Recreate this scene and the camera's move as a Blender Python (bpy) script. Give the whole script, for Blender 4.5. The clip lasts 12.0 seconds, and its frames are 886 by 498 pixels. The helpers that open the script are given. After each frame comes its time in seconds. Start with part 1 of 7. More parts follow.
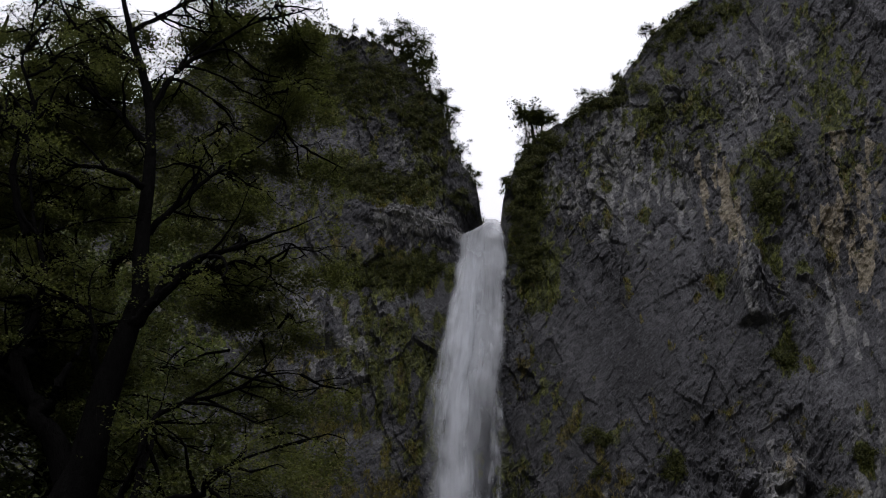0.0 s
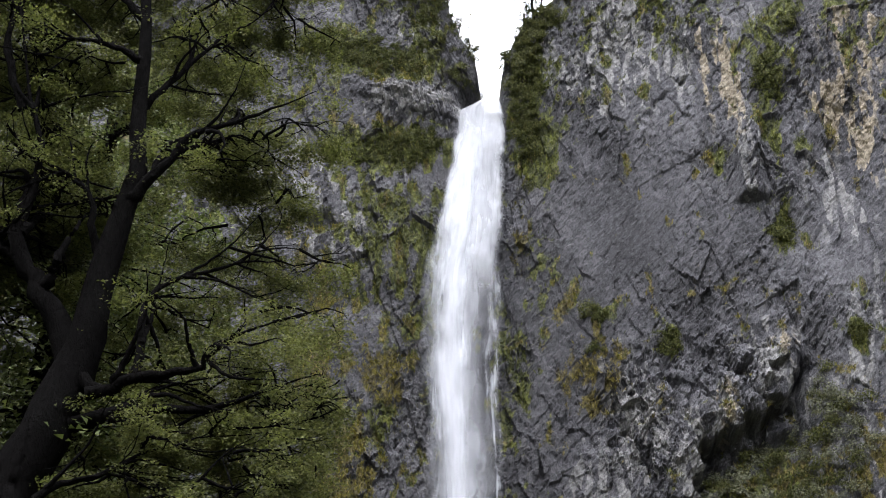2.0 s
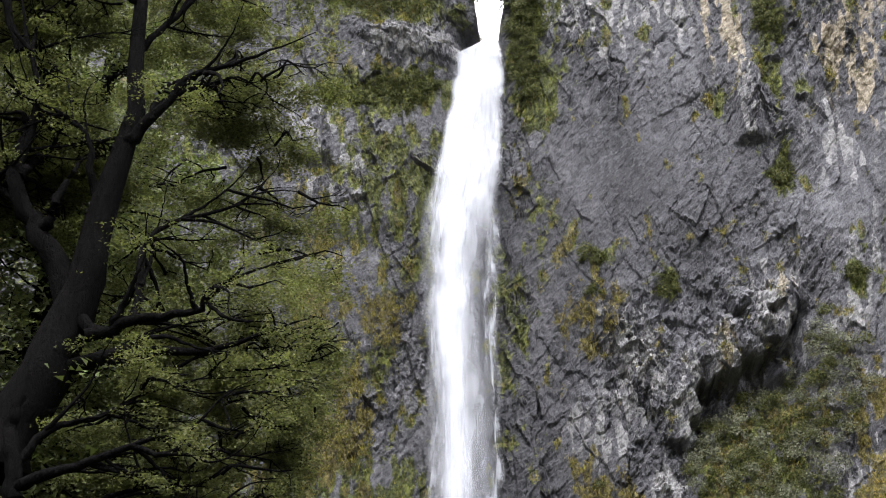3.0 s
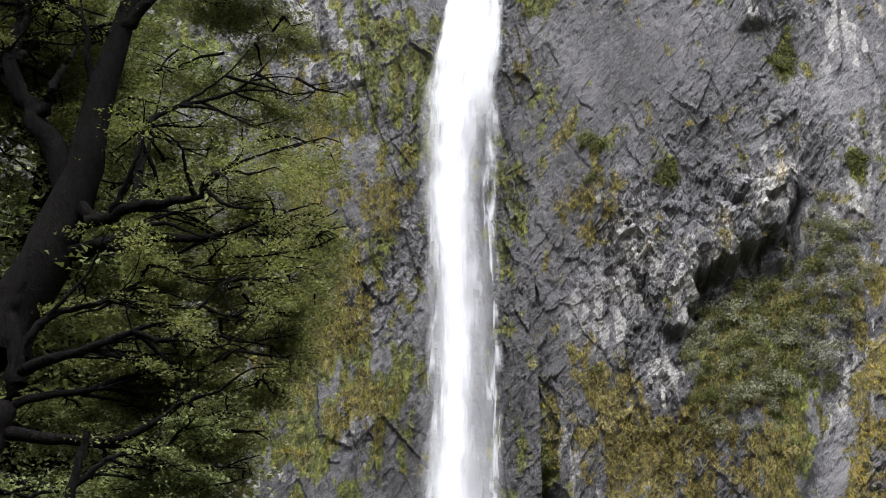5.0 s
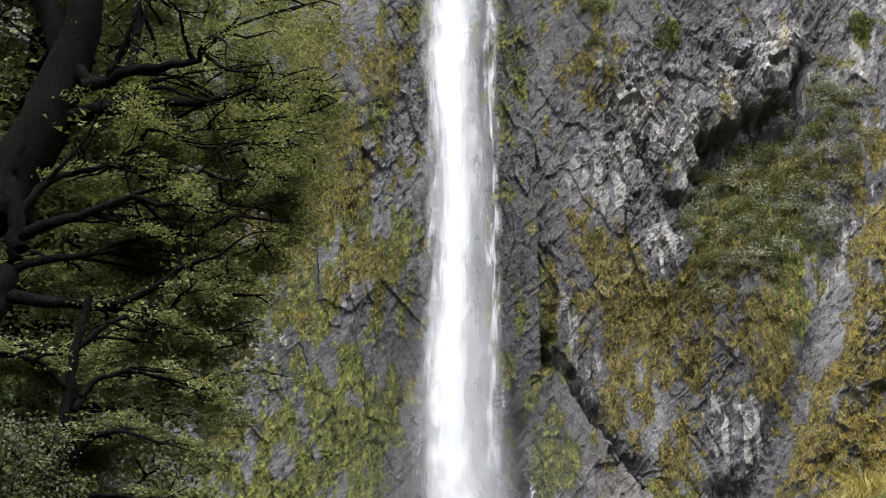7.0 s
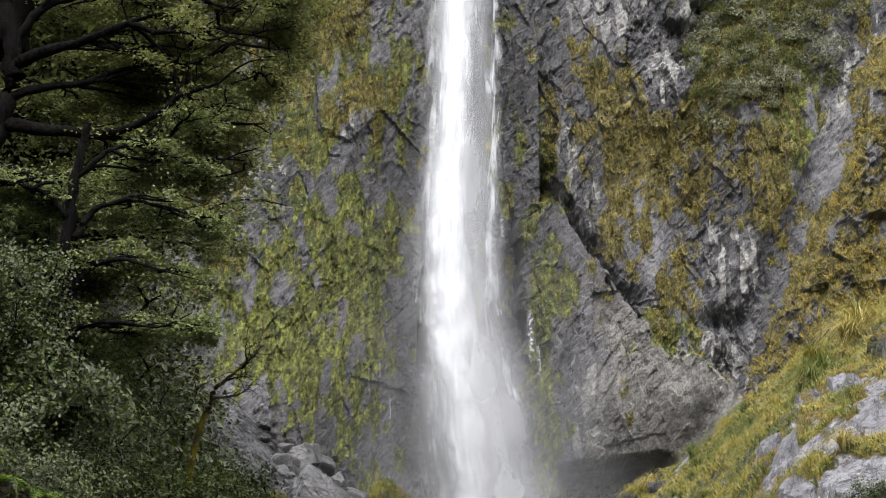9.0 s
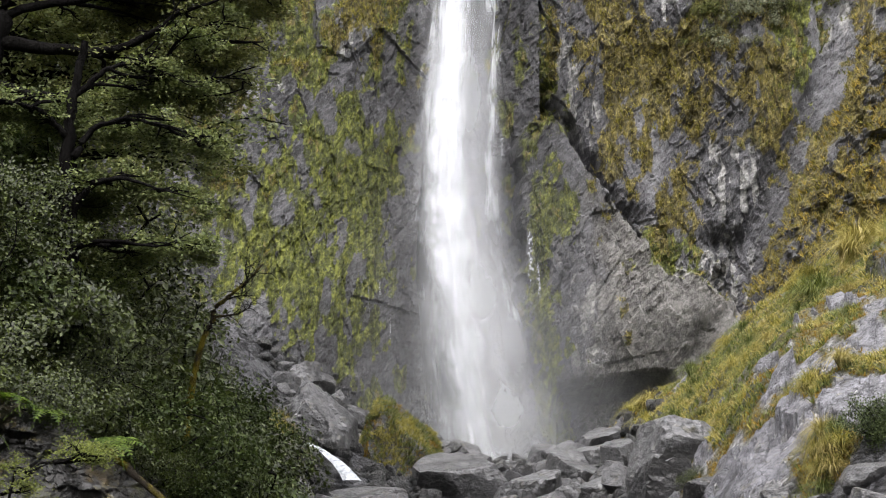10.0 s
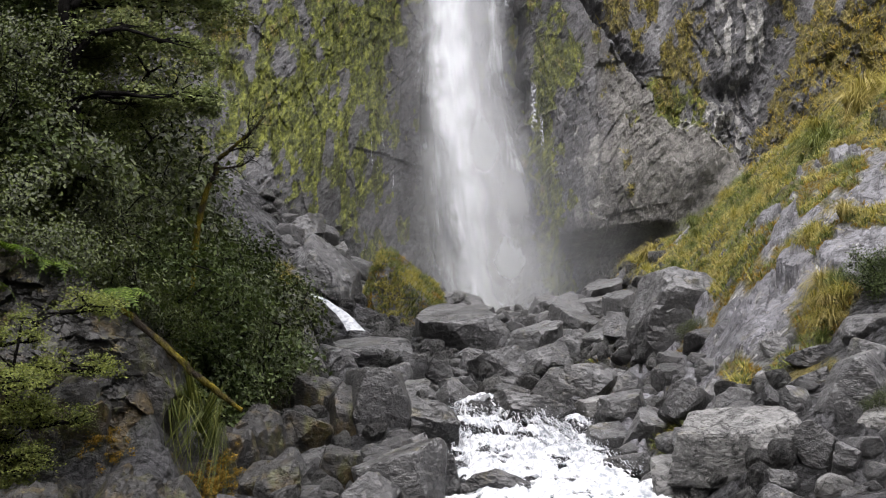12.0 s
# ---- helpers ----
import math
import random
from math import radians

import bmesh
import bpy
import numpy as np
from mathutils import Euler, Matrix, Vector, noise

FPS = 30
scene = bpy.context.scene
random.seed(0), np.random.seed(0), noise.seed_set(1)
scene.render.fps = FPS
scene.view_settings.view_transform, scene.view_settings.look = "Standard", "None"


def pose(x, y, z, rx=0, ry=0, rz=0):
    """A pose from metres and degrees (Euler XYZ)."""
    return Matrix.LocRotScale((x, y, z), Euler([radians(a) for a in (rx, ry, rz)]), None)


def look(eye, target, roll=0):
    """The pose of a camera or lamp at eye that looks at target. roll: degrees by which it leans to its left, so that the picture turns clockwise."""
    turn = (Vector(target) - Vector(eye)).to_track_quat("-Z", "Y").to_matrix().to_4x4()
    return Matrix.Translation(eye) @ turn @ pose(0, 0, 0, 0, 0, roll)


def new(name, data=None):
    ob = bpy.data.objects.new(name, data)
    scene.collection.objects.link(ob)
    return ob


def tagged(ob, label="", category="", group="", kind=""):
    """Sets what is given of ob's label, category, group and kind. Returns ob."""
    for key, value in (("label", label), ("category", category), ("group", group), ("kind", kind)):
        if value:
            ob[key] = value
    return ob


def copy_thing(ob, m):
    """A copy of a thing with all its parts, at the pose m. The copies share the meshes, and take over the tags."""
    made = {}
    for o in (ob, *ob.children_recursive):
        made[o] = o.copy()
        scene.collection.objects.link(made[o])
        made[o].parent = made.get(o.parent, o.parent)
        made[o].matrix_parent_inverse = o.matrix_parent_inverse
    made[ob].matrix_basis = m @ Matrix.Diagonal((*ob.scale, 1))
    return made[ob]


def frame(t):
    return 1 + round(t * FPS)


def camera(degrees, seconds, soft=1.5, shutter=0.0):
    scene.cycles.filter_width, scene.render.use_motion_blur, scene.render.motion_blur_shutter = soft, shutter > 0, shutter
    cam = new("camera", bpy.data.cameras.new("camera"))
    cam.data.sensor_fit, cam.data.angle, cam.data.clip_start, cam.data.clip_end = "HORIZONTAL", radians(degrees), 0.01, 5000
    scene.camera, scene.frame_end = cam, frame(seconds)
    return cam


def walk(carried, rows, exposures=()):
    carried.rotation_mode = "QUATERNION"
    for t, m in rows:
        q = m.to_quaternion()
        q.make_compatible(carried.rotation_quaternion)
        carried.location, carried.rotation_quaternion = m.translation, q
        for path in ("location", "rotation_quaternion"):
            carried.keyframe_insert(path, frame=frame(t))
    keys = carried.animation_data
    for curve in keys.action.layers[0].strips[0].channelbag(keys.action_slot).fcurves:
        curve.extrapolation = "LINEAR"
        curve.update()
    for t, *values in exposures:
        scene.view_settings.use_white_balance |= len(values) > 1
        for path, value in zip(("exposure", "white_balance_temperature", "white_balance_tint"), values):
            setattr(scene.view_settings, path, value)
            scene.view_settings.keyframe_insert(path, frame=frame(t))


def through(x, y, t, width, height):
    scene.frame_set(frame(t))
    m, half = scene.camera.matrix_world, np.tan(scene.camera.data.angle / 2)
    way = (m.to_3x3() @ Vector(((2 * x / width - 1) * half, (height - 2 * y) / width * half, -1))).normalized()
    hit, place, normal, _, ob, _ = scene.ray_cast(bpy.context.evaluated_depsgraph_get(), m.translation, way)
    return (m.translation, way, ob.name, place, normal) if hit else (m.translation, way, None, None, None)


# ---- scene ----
from functools import lru_cache

# camera: stands on the valley floor and tilts down from the lip of the falls to the stream
EYE = 1.7
cam = camera(33.42, 12.0, soft=1.1)
ROWS = [  # seconds, yaw, pitch, roll
    (0.0, 0.14, 37.0, 0.27), (0.5, 0.13, 35.75, 0.26), (1.0, 0.09, 34.58, 0.22),
    (1.5, 0.09, 33.41, 0.18), (2.0, 0.07, 32.17, 0.15), (2.5, 0.06, 31.17, 0.12),
    (3.0, 0.02, 29.94, 0.12), (5.0, -0.01, 25.56, 0.08), (5.5, -0.01, 24.26, 0.07),
    (6.0, -0.01, 22.9, 0.04), (6.5, -0.01, 21.59, 0.03), (8.5, -0.06, 15.69, -0.17),
    (9.0, -0.06, 13.71, -0.18), (9.5, -0.06, 12.14, -0.18), (10.0, -0.08, 10.57, -0.16),
    (10.5, -0.06, 9.44, -0.19), (11.0, -0.04, 8.03, -0.2), (11.5, -0.02, 6.66, -0.2),
    (12.0, 0.02, 4.83, -0.2)]
EXPOSURES = [(0.0, -2.0, 6200, 16), (0.5, -1.6, 6200, 16), (1.0, -0.92, 6200, 16), (1.5, -0.35, 6150, 16), (2.0, 0.05, 6150, 15), (2.5, 0.3, 6200, 15), (3.0, 0.45, 6250, 15),
             (5.0, 0.62, 6450, 13), (6.5, 0.6, 6500, 12), (8.5, 0.58, 6550, 12), (11.5, 0.52, 6600, 14), (12.0, 0.36, 6600, 14)]
walk(cam, [(t, pose(0, 0, EYE, 90 + pitch, 0, yaw) @ pose(0, 0, 0, 0, 0, -roll)) for t, yaw, pitch, roll in ROWS], EXPOSURES)

# overcast sky, with a broad soft sun behind the cloud over the viewer's shoulder
world = bpy.data.worlds.new("overcast")
scene.world = world
world.use_nodes = True
wn = world.node_tree.nodes
sky = wn.new("ShaderNodeTexSky")
sky.sky_type, sky.sun_disc, sky.sun_elevation, sky.sun_rotation = "NISHITA", False, radians(52), radians(205)
cloud = wn.new("ShaderNodeMix")
cloud.data_type = "RGBA"
cloud.inputs[0].default_value = 0.93
cloud.inputs[7].default_value = (57.0, 57.0, 58.5, 1)
# an overcast sky is three times as bright overhead as at the horizon
tc = wn.new("ShaderNodeTexCoord")
up = wn.new("ShaderNodeSeparateXYZ")
lift = wn.new("ShaderNodeMath")
lift.operation, lift.use_clamp = "MULTIPLY_ADD", True
lift.inputs[1].default_value, lift.inputs[2].default_value = 0.667, 0.333
dome = wn.new("ShaderNodeVectorMath")
dome.operation = "SCALE"
world.node_tree.links.new(tc.outputs["Generated"], up.inputs[0])
world.node_tree.links.new(up.outputs[2], lift.inputs[0])
world.node_tree.links.new(lift.outputs[0], dome.inputs[3])
world.node_tree.links.new(sky.outputs[0], cloud.inputs[6])
world.node_tree.links.new(cloud.outputs[2], dome.inputs[0])
world.node_tree.links.new(dome.outputs[0], wn["Background"].inputs[0])
wn["Background"].inputs[1].default_value = 0.1
sun = new("sun", bpy.data.lights.new("sun", "SUN"))
sun.data.energy, sun.data.angle, sun.data.color = 1.5, radians(25), (1.0, 0.96, 0.9)
sun.matrix_world = look((0, 0, 0), (0.35, 0.75, -1.1))


# ---- tools ----
def hash2(i, j, seed):
    h = (i.astype(np.int64) * 374761393 + j.astype(np.int64) * 668265263 + seed * 1442695041) & 0x7FFFFFFF
    h = ((h ^ (h >> 13)) * 1274126177) & 0x7FFFFFFF
    h = ((h ^ (h >> 16)) * 1103515245) & 0x7FFFFFFF
    return (h ^ (h >> 15)) / 0x7FFFFFFF


def perlin(x, y, seed=0):
    """Gradient noise on arrays, about -0.7 to 0.7."""
    i, j = np.floor(x), np.floor(y)
    fx, fy = x - i, y - j
    u, v = fx * fx * (3 - 2 * fx), fy * fy * (3 - 2 * fy)

    def corner(a, b):
        ang = hash2(i + a, j + b, seed) * 2 * np.pi
        return np.cos(ang) * (fx - a) + np.sin(ang) * (fy - b)
    low = corner(0, 0) * (1 - u) + corner(1, 0) * u
    high = corner(0, 1) * (1 - u) + corner(1, 1) * u
    return low * (1 - v) + high * v


def fbm(x, y, seed=0, octaves=4, gain=0.5):
    total, amp = 0.0, 1.0
    for k in range(octaves):
        total = total + amp * perlin(x * 2 ** k + 7.3 * k, y * 2 ** k - 3.1 * k, seed + k)
        amp *= gain
    return total


def facets(x, z, sx, sz, seed, step, tilt):
    """Broken rock: each cell is a plane with an offset and a tilt of its own."""
    u, v = x / sx, z / sz
    i, j = np.floor(u), np.floor(v)
    best, out = np.full(u.shape, 9.0), np.zeros(u.shape)
    for a in (-1, 0, 1):
        for b in (-1, 0, 1):
            ci, cj = i + a, j + b
            px, pz = ci + 0.1 + 0.8 * hash2(ci, cj, seed), cj + 0.1 + 0.8 * hash2(ci, cj, seed + 1)
            d = (u - px) ** 2 + (v - pz) ** 2
            val = (step * (hash2(ci, cj, seed + 2) - 0.5) + tilt * (hash2(ci, cj, seed + 3) - 0.5) * (u - px)
                   + tilt * (hash2(ci, cj, seed + 4) - 0.5) * (v - pz))
            near = d < best
            best, out = np.where(near, d, best), np.where(near, val, out)
    return out


def blobs(x, z, rows):
    """Sum of soft patches (x, z, half width, half height, weight)."""
    total = 0.0
    for cx, cz, sx, sz, w in rows:
        total = total + w * np.exp(-((x - cx) / sx) ** 2 - ((z - cz) / sz) ** 2)
    return total


def smooth(a, b, x):
    t = np.clip((x - a) / (b - a), 0, 1)
    return t * t * (3 - 2 * t)


def mesh_from(name, verts, quads=None, tris=None, material=None, shade=True, attrs=None, uv=None):
    """A mesh from arrays."""
    me = bpy.data.meshes.new(name)
    if quads is not None and np.shape(quads)[1] == 3:
        quads, tris = None, quads
    quads = np.zeros((0, 4), int) if quads is None else np.asarray(quads)
    tris = np.zeros((0, 3), int) if tris is None else np.asarray(tris)
    loops = np.concatenate([quads.ravel(), tris.ravel()]).astype(np.int32)
    sizes = np.concatenate([np.full(len(quads), 4), np.full(len(tris), 3)]).astype(np.int32)
    me.vertices.add(len(verts))
    me.vertices.foreach_set("co", np.asarray(verts, np.float32).ravel())
    me.loops.add(len(loops))
    me.loops.foreach_set("vertex_index", loops)
    me.polygons.add(len(sizes))
    me.polygons.foreach_set("loop_start", np.concatenate([[0], np.cumsum(sizes)[:-1]]).astype(np.int32))
    me.polygons.foreach_set("use_smooth", np.full(len(sizes), shade))
    for key, values in (attrs or {}).items():
        me.attributes.new(key, "FLOAT", "POINT").data.foreach_set("value", np.asarray(values, np.float32).ravel())
    if uv is not None:
        me.uv_layers.new(name="UVMap").data.foreach_set("uv", np.asarray(uv, np.float32)[loops].ravel())
    me.update(calc_edges=True)
    me.validate()
    if material:
        me.materials.append(material)
    return me


def grid_quads(rows, cols):
    a = (np.arange(rows - 1)[:, None] * cols + np.arange(cols - 1)[None, :]).ravel()
    return np.stack([a, a + 1, a + cols + 1, a + cols], 1)


def part(name, me, parent=None, label=""):
    ob = new(name, me)
    if parent is not None:
        ob.parent = parent
    return tagged(ob, label)


def empty(name, m=None):
    ob = new(name)
    ob.empty_display_size = 0.3
    if m is not None:
        ob.matrix_world = m
    return ob


def tube_arrays(points, radii, sides=7, wobble=0.0, seed=0):
    """Vertices and quads of a tapered tube along points."""
    rng = np.random.default_rng(seed)
    p = np.asarray(points, float)
    n = len(p)
    tang = np.gradient(p, axis=0)
    tang /= np.linalg.norm(tang, axis=1)[:, None] + 1e-9
    ref = np.where(np.abs(tang[:, 2:3]) > 0.9, [[1.0, 0, 0]], [[0, 0, 1.0]])
    a = np.cross(tang, ref)
    a /= np.linalg.norm(a, axis=1)[:, None] + 1e-9
    b = np.cross(tang, a)
    ang = np.linspace(0, 2 * np.pi, sides, endpoint=False)
    r = np.asarray(radii, float)[:, None] * (1 + wobble * (rng.random((n, sides)) - 0.5))
    v = p[:, None] + r[..., None] * (np.cos(ang)[None, :, None] * a[:, None] + np.sin(ang)[None, :, None] * b[:, None])
    k = np.arange(n - 1)[:, None] * sides
    s = np.arange(sides)[None, :]
    q = np.stack([k + s, k + (s + 1) % sides, k + sides + (s + 1) % sides, k + sides + s], -1).reshape(-1, 4)
    return v.reshape(-1, 3), q


def spline(points, count):
    """Points along a smooth curve through the given ones (last axis may hold a radius too)."""
    p = np.asarray(points, float)
    p = np.vstack([2 * p[0] - p[1], p, 2 * p[-1] - p[-2]])
    t = np.linspace(0, len(p) - 3 - 1e-6, count)
    i = t.astype(int)
    f = (t - i)[:, None]
    a, b, c, d = p[i], p[i + 1], p[i + 2], p[i + 3]
    return 0.5 * (2 * b + (c - a) * f + (2 * a - 5 * b + 4 * c - d) * f ** 2 + (3 * b - a - 3 * c + d) * f ** 3)


def merge(pieces):
    """Joins (vertices, quads) pairs."""
    vs, qs, at = [], [], 0
    for v, q in pieces:
        vs.append(v)
        qs.append(np.asarray(q) + at)
        at += len(v)
    return np.concatenate(vs), np.concatenate(qs)


def stamp(template, quads, places, axes, scales):
    """Copies of a small template at many places; axes (n, 3, 3) hold its x, y, z directions."""
    t = np.asarray(template)
    v = places[:, None] + np.einsum("kc,ncd->nkd", t, axes) * scales[:, None, None]
    q = quads[None] + (np.arange(len(places)) * len(t))[:, None, None]
    return v.reshape(-1, 3), q.reshape(-1, quads.shape[1])


def axes_of(z, rng):
    """Axes with the given z directions and random turns."""
    z = z / (np.linalg.norm(z, axis=1)[:, None] + 1e-9)
    r = rng.normal(size=z.shape)
    x = np.cross(r, z)
    x /= np.linalg.norm(x, axis=1)[:, None] + 1e-9
    return np.stack([x, np.cross(z, x), z], 1)


# ---- materials ----
def material(name, build):
    m = bpy.data.materials.new(name)
    m.use_nodes = True
    nt = m.node_tree
    build(nt, nt.nodes["Principled BSDF"])
    return m


class Nodes:
    """Short forms for node trees."""
    def __init__(self, nt):
        self.nt = nt

    def add(self, kind, **inputs):
        n = self.nt.nodes.new(kind)
        for key, value in inputs.items():
            self.put(n.inputs[key.replace("_", " ")], value)
        return n

    def put(self, socket, value):
        if isinstance(value, bpy.types.NodeSocket):
            self.nt.links.new(value, socket)
        else:
            socket.default_value = value

    def coords(self, scale=(1, 1, 1)):
        tc = self.nt.nodes.new("ShaderNodeTexCoord")
        mp = self.add("ShaderNodeMapping")
        self.nt.links.new(tc.outputs["Object"], mp.inputs[0])
        mp.inputs["Scale"].default_value = scale
        return mp.outputs[0]

    def slanted(self, degrees, size):
        """Coordinates turned about y, with features stretched by size."""
        tc = self.nt.nodes.new("ShaderNodeTexCoord")
        mp = self.nt.nodes.new("ShaderNodeMapping")
        mp.vector_type = "TEXTURE"
        self.nt.links.new(tc.outputs["Object"], mp.inputs[0])
        mp.inputs["Rotation"].default_value = (0, radians(degrees), 0)
        mp.inputs["Scale"].default_value = size
        return mp.outputs[0]

    def noise(self, vec, scale, detail=6, rough=0.6, distort=0.0):
        n = self.add("ShaderNodeTexNoise", Scale=scale, Detail=detail, Roughness=rough, Distortion=distort)
        self.nt.links.new(vec, n.inputs["Vector"])
        return n.outputs[0]

    def cells(self, vec, scale, warp=0.35, feature="F1"):
        """Broken faces: random tone by cell, and the distance in the cell."""
        off = self.add("ShaderNodeTexNoise", Scale=scale * 0.9, Detail=3.0)
        self.nt.links.new(vec, off.inputs["Vector"])
        add = self.add("ShaderNodeVectorMath")
        add.operation = "MULTIPLY_ADD"
        self.nt.links.new(off.outputs[1], add.inputs[0])
        add.inputs[1].default_value = (warp / scale, warp / scale, warp / scale)
        self.nt.links.new(vec, add.inputs[2])
        vo = self.add("ShaderNodeTexVoronoi", Scale=scale)
        vo.feature = feature
        self.nt.links.new(add.outputs[0], vo.inputs["Vector"])
        return vo.outputs[1 if feature == "F1" else 0], vo.outputs[0]

    def ramp(self, fac, stops):
        n = self.add("ShaderNodeValToRGB")
        self.put(n.inputs[0], fac)
        el = n.color_ramp.elements
        while len(el) < len(stops):
            el.new(0.5)
        for e, (at, col) in zip(el, stops):
            e.position = at
            e.color = (col, col, col, 1) if isinstance(col, (int, float)) else (*col, 1)
        return n.outputs[0]

    def mix(self, fac, a, b, blend="MIX"):
        n = self.add("ShaderNodeMix")
        n.data_type, n.blend_type = "RGBA", blend
        for socket, value in ((n.inputs[0], fac), (n.inputs[6], a), (n.inputs[7], b)):
            self.put(socket, (*value, 1) if isinstance(value, tuple) and len(value) == 3 else value)
        return n.outputs[2]

    def math(self, op, a, b=0.0, clamp=False):
        n = self.add("ShaderNodeMath")
        n.operation, n.use_clamp = op, clamp
        self.put(n.inputs[0], a)
        self.put(n.inputs[1], b)
        return n.outputs[0]

    def attr(self, name):
        n = self.add("ShaderNodeAttribute")
        n.attribute_name = name
        return n.outputs["Fac"]

    def bump(self, height, strength, distance):
        return self.add("ShaderNodeBump", Height=height, Strength=strength, Distance=distance).outputs[0]

    def island(self):
        return self.add("ShaderNodeNewGeometry").outputs["Random Per Island"]


def rock(dark, mid, pale, scale=1.0, wet=0.5, shine=0.0, masks=False, grain=(1.0, 1.0, 0.45), broken=1.0, bedding=(2.2, 1.0, 1.1), joints=0.7, sharp=1.0, slant=(-48, (2.4, 1.0, 0.6))):
    def build(nt, bsdf):
        n = Nodes(nt)
        vec = n.coords(grain)
        big = n.noise(vec, 0.09 * scale, 5, 0.6, 0.6)
        med = n.noise(vec, 0.6 * scale, 8, 0.68, 0.4)
        fine = n.noise(n.coords(), 3.5 * scale, 8, 0.7)
        tint, dist = n.cells(n.coords((1, 1, 0.6)), 0.75 * scale)
        tint2, dist2 = n.cells(n.coords((1, 1, 0.75)), 2.3 * scale)
        face = n.add("ShaderNodeSeparateColor", Color=tint).outputs[0]
        face2 = n.add("ShaderNodeSeparateColor", Color=tint2).outputs[0]
        tone = n.math("ADD", n.math("MULTIPLY", big, 0.50), n.math("ADD", n.math("MULTIPLY", med, 0.28), n.math("MULTIPLY", fine, 0.16)))
        tone = n.math("ADD", tone, n.math("ADD", n.math("ADD", n.math("MULTIPLY", face, 0.09 * broken), 0.045 - 0.045 * broken), n.math("ADD", n.math("MULTIPLY", face2, 0.06 * broken), 0.03 - 0.03 * broken)))
        col = n.ramp(tone, [(0.5 - 0.08 / sharp, dark), (0.5, mid), (0.5 + 0.11 / sharp, pale)])
        col = n.mix(n.ramp(fine, [(0.56, 0.0), (0.78, 0.4)]), col, tuple(min(1, c * 1.5) for c in pale))
        info = n.add("ShaderNodeObjectInfo").outputs["Random"]
        # slanting flakes, fine bedding and joints
        flakes = n.noise(n.slanted(*slant), 1.5 * scale, 7, 0.72, 0.3)
        beds = n.noise(n.coords(bedding), 1.6 * scale, 6, 0.72, 0.4)
        gap, _ = n.cells(n.coords((1, 1, 0.55)), 0.5 * scale, 0.6, "DISTANCE_TO_EDGE")
        crack = n.math("MULTIPLY", n.ramp(gap, [(0.0, joints), (0.04, 0.0)]), n.ramp(med, [(0.45, 0.0), (0.55, 1.0)]))
        col = n.mix(n.ramp(flakes, [(0.38, 0.8), (0.48, 0.0)]), col, dark)
        col = n.mix(n.ramp(flakes, [(0.54, 0.0), (0.68, 0.8)]), col, tuple(min(1, c * 1.25) for c in pale))
        col = n.mix(n.ramp(beds, [(0.36, 0.5), (0.47, 0.0)]), col, dark)
        col = n.mix(n.math("MULTIPLY", crack, 0.8), col, tuple(0.5 * c for c in dark))
        if masks:
            stain = n.math("MULTIPLY", n.attr("stain"), n.ramp(n.noise(n.coords((1, 1, 0.14)), 0.55 * scale, 6, 0.65), [(0.47, 0.0), (0.56, 1.0)]))
            col = n.mix(stain, col, n.mix(fine, (0.20, 0.15, 0.08), (0.52, 0.43, 0.28)))
            light = n.math("MULTIPLY", n.attr("pale"), n.ramp(med, [(0.35, 0.15), (0.62, 1.0)]))
            col = n.mix(light, col, n.mix(face2, (0.18, 0.18, 0.18), (0.58, 0.58, 0.57)))
            col = n.mix(n.math("MULTIPLY", n.attr("wet"), 0.75), col, n.mix(0.72, col, (0.0, 0.0, 0.0)))
            mossy = n.math("MULTIPLY", n.attr("moss"), n.ramp(n.noise(n.coords((1, 1, 0.28 if grain[2] < 0.6 else 1)), 0.9 * scale, 7, 0.7), [(0.40, 0.05), (0.52, 1.0)]))
            col = n.mix(mossy, col, n.ramp(fine, [(0.3, (0.012, 0.018, 0.004)), (0.52, (0.082, 0.094, 0.014)), (0.72, (0.20, 0.21, 0.034))]))
            dry = n.math("MULTIPLY", n.attr("dry"), n.ramp(n.noise(n.coords((1, 1, 0.28 if grain[2] < 0.6 else 1)), 1.1 * scale, 7, 0.7), [(0.40, 0.05), (0.52, 1.0)]))
            col = n.mix(dry, col, n.ramp(fine, [(0.3, (0.04, 0.028, 0.008)), (0.56, (0.165, 0.135, 0.034)), (0.76, (0.295, 0.24, 0.07))]))
        else:
            col = n.mix(n.ramp(info, [(0.45, 0.0), (1.0, 0.75)]), col, n.mix(1.0, col, (2.6, 2.55, 2.45), "MULTIPLY"))
        nt.links.new(col, bsdf.inputs["Base Color"])
        nt.links.new(n.ramp(med, [(0.35, 0.78 - 0.4 * wet - 0.25 * shine), (0.65, 0.85 - 0.7 * shine)]), bsdf.inputs["Roughness"])
        h = n.math("ADD", n.math("MULTIPLY", med, 0.8), n.math("MULTIPLY", fine, 0.4))
        h = n.math("SUBTRACT", h, n.math("ADD", n.math("MULTIPLY", dist, 0.5 * broken), n.math("MULTIPLY", dist2, 0.28 * broken)))
        h = n.math("ADD", h, n.math("SUBTRACT", n.math("ADD", n.math("MULTIPLY", beds, 0.25), n.math("MULTIPLY", flakes, 0.5)), n.math("MULTIPLY", crack, 0.4)))
        h = n.math("ADD", h, n.math("ADD", n.math("MULTIPLY", face, 0.3 * broken), n.math("MULTIPLY", face2, 0.15 * broken)))
